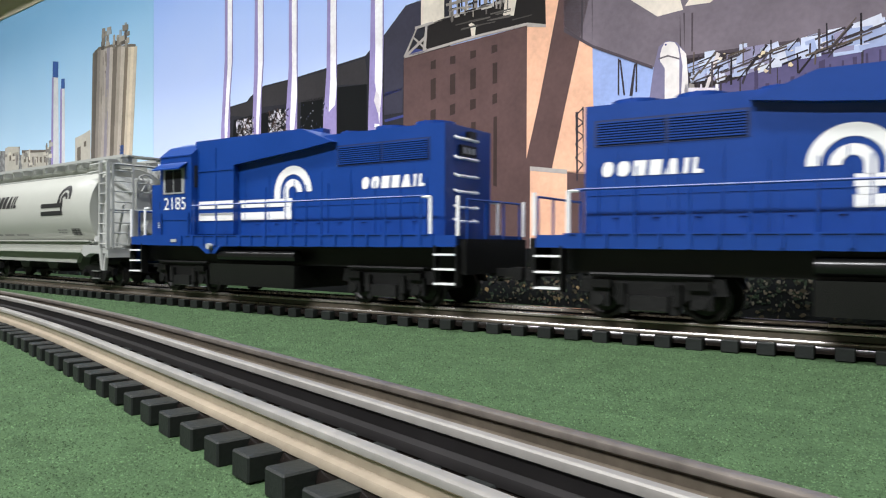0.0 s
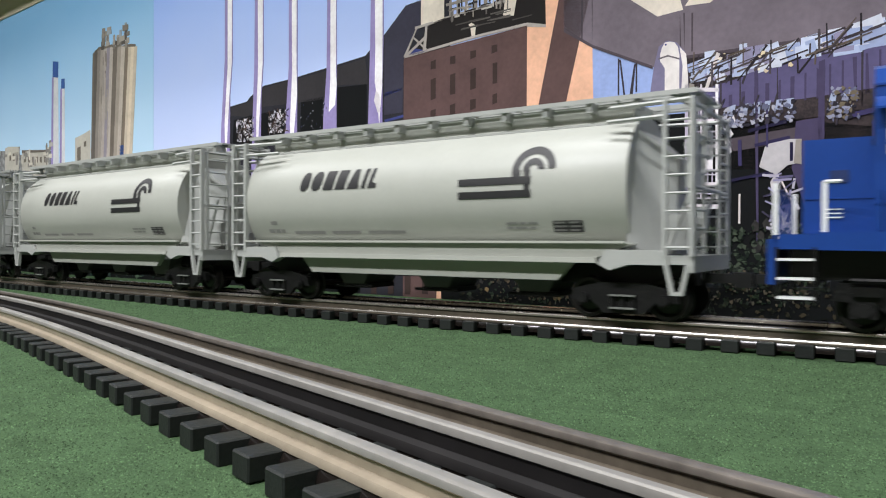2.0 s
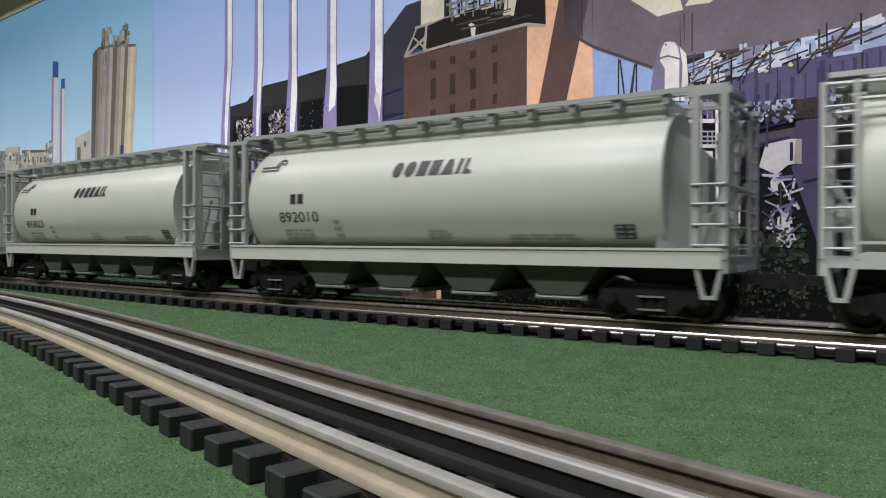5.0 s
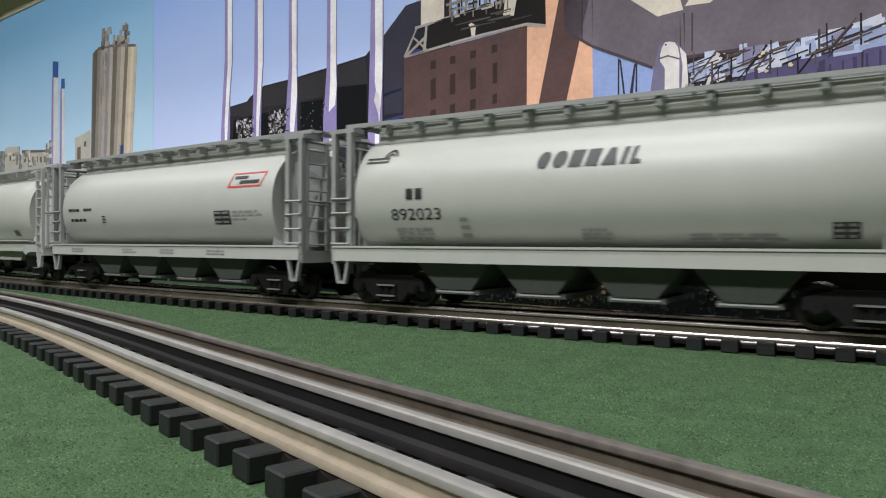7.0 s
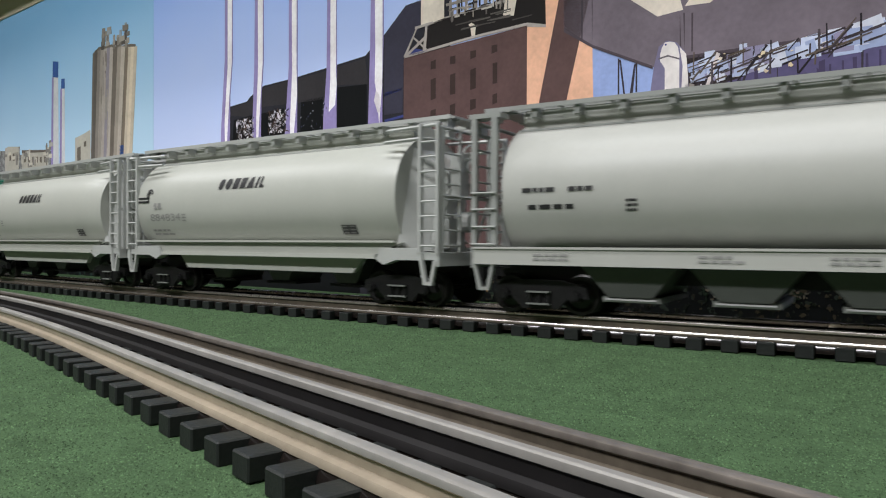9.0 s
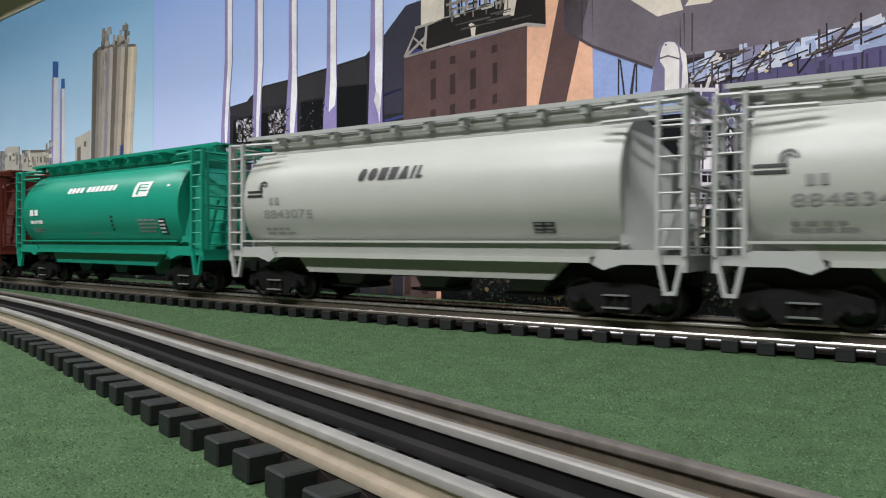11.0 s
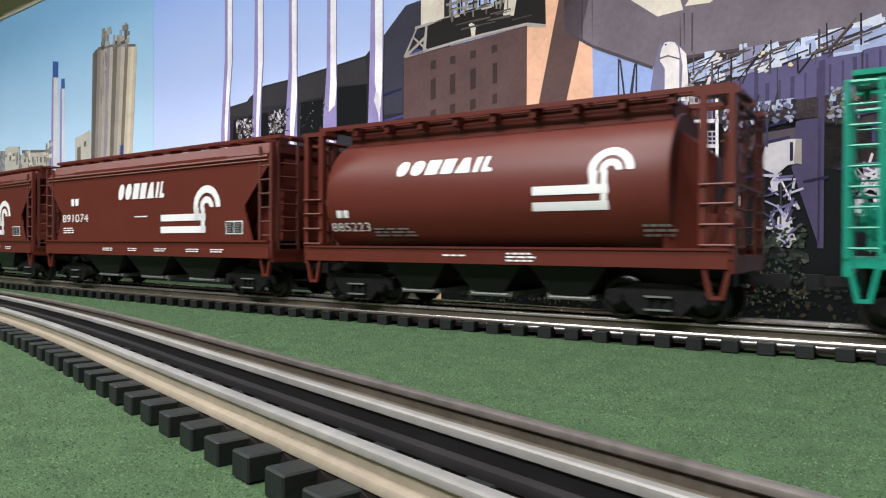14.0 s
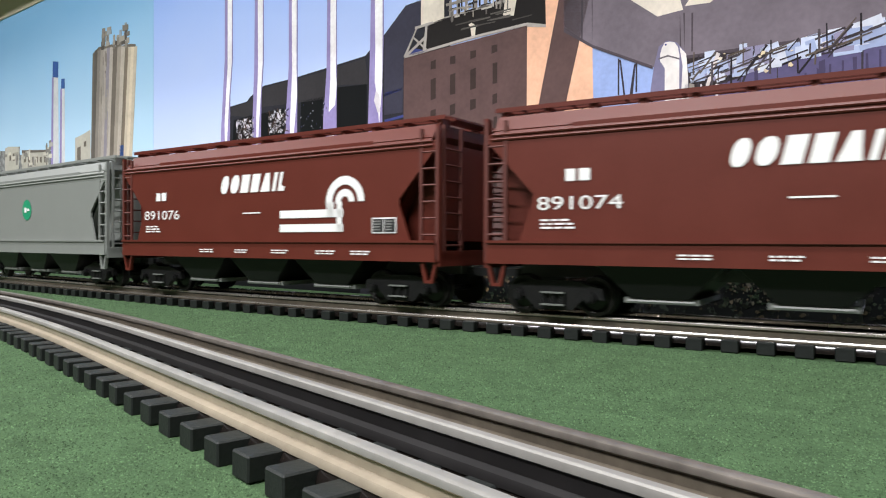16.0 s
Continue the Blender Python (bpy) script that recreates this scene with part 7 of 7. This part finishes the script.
        part("grab_iron", bm, BARE, hood, "bright wire grab iron")
    box_part("number_board", (-tail - 0.0007, 0.002, 0.0905), (0.0016, 0.0150, 0.0055), BLACKP, hood, "black number board")
    for y in (-0.0020, 0.0020, 0.0060):
        box_part("number_bar", (-tail - 0.0016, y, 0.0905), (0.0004, 0.0026, 0.0032), FRAMEC, hood)
    box_part("head_lamp", (-tail - 0.0015, 0, 0.0985), (0.0030, 0.0060, 0.0040), BLACKP, hood, "", 0.0008)
    # fuel tank with reservoirs
    bm = bmesh.new()
    bm_box(bm, (0.0130, 0, 0.0235), (0.0740, 0.0640, 0.0130))
    tank = part("fuel_tank", bm, GLOSSB, car, "", 0.0045, True)
    box_part("under_frame", (0, 0, 0.0355), (0.2600, 0.0460, 0.0110), BLACKP, car)
    for s in (-1, 1):
        bm = bmesh.new()
        bm_disc(bm, (0.0470, s * 0.0350, 0.0405), (0, 1, 0), 0.0018, 0.0026, 14)
        part("filler_cap", bm, FRAMEC, car, "grey round filler cap")
        for i in range(9):
            box_part("sill_rib", (-0.1010 + i * 0.0222, s * 0.0338, 0.0445), (0.0012, 0.0010, 0.0056), BLUE, car)
        box_part("step_edge", (-0.0225, s * 0.0335, 0.0472), (0.1900, 0.0008, 0.0006), BLUE, car)
    for s in (-1, 1):
        bm = bmesh.new()
        bm_rod(bm, (-0.0240, s * 0.0288, 0.0350), (0.0430, s * 0.0288, 0.0350), 0.0036, 16)
        part("air_reservoir", bm, GLOSSB, tank, "", 0.0, True)
    # marks
    hs = lambda z: 0.0220
    wide = lambda z: 0.0264
    for side in (-1, 1):
        m = Marks(side, hs)
        a, b = (-0.1070, -0.0650) if side < 0 else (0.0650, 0.1070)
        m.word(a, b, 0.0718, 0.0782, SEVEN, 0.12, forms=SHAPES)
        m.done("letter_block", WHITE, hood)
        m = Marks(side, hs)
        k = -1 if side < 0 else 1
        f = lambda x: -k * x
        m.ring(f(-0.0125), 0.0722, 0.0104, 0.0154, 0, 180)
        m.ring(f(-0.0125), 0.0722, 0.0035, 0.0077, 0, 180)
        for z in (0.0565, 0.0640):
            m.bar(min(f(-0.0120), f(0.0345)), max(f(-0.0120), f(0.0345)), z, z + 0.0048)
        m.bar(min(f(-0.0110), f(-0.0050)), max(f(-0.0110), f(-0.0050)), 0.0610, 0.0640)
        m.bar(min(f(-0.0021), f(0.0029)), max(f(-0.0021), f(0.0029)), 0.0685, 0.0722)
        m.bar(min(f(-0.0090), f(-0.0048)), max(f(-0.0090), f(-0.0048)), 0.0685, 0.0722)
        m.done("emblem", WHITE, hood)
        m = Marks(side, wide)
        for z in (0.0565, 0.0640):
            m.bar(min(f(0.0350), f(0.0680)), max(f(0.0350), f(0.0680)), z, z + 0.0048)
        m.done("emblem_stripe", WHITE, hood)
        if number:
            m = Marks(side, lambda z: 0.0310)
            a, b = (0.0755, 0.0985) if side < 0 else (-0.0985, -0.0755)
            m.digits(number, a, b, 0.0640, 0.0720)
            m.done("road_number", WHITE, cab)
    return car


G1 = "light grey cylindrical covered hopper with open end cages and black emblem"
G2 = "light grey cylindrical covered hopper with deep white side sill"
TRAIN = [
    (locomotive("blue four-axle road diesel leading the train with white emblem"), 0.2025, 0),
    (locomotive("blue four-axle road diesel running cab to the rear", "2185", 0.1192), -0.1030, 180),
    (open_grey_car(0.267, G1), -0.3985, 0),
    (open_grey_car(0.267, G1), -0.6920, 0),
    (sill_grey_car(0.281, G2 + " numbered 892010", "892010"), -0.9960, 0),
    (sill_grey_car(0.277, G2 + " numbered 892023", "892023"), -1.3060, 0),
    (leased_car(0.281, "pale grey cylindrical covered hopper with a red outlined emblem"), -1.6045, 0),
    (open_grey_car(0.262, "light grey cylindrical covered hopper with small emblem, numbered 884834", "884834"), -1.8920, 0),
    (open_grey_car(0.267, "light grey cylindrical covered hopper with small emblem, numbered 884307", "884307"), -2.1650, 0),
    (jade_car(0.262, "jade green cylindrical covered hopper with white lettering blocks"), -2.4530, 0),
    (oxide_tank_car(0.222, "short oxide red cylindrical covered hopper with white emblem", "885223"), -2.7300, 0),
    (oxide_flat_car(0.268, "oxide red flat-sided covered hopper numbered 891074", "891074"), -2.9975, 0),
    (oxide_flat_car(0.268, "oxide red flat-sided covered hopper numbered 891076", "891076"), -3.2877, 0),
    (grey_flat_car(0.268, "grey flat-sided covered hopper with a round green emblem"), -3.5740, 0),
]


def run(t):
    """How far the train has run by the time t, in metres."""
    d, last, v = 0.0, 0.0, 0.20137
    for t1, v1 in ((4.2, 0.20137), (6.3, 0.19321), (9.2, 0.19321), (10.2, 0.18921), (11.3, 0.20181), (16.0, 0.20181)):
        if t <= t1:
            vt = v + (v1 - v) * (t - last) / (t1 - last)
            return d + (v + vt) / 2 * (t - last)
        d, last, v = d + (v + v1) / 2 * (t1 - last), t1, v1
    return d


def motions():
    """The whole train rolls along the far track, and its wheels turn while it crosses the stretch by the camera."""
    for car, rel, turn in TRAIN:
        rows = []
        for i in range(33):
            s = rel + run(i * 0.5)
            a, b = on_far(s - 0.09), on_far(s + 0.09)
            c = (a + b) / 2
            rows.append((i * 0.5, pose(c.x, c.y, 0, 0, 0, math.degrees(math.atan2(b.y - a.y, b.x - a.x)) + turn)))
        walk(car, rows)
        sense = -1 if turn else 1
        seen = [k / 15 for k in range(241) if -0.62 < rel + run(k / 15) < 0.42]
        for t in car.children:
            for w in t.children:
                if w.data == WHEELSET and seen:
                    spin = [(q, pose(*w.location, 0, sense * math.degrees((run(q) - run(seen[0])) / WHEEL_R), 0)) for q in seen]
                    ends = ([(0, spin[0][1])] if seen[0] > 0 else []) + spin + ([(16.0, spin[-1][1])] if seen[-1] < 15.99 else [])
                    walk(w, ends)


motions()
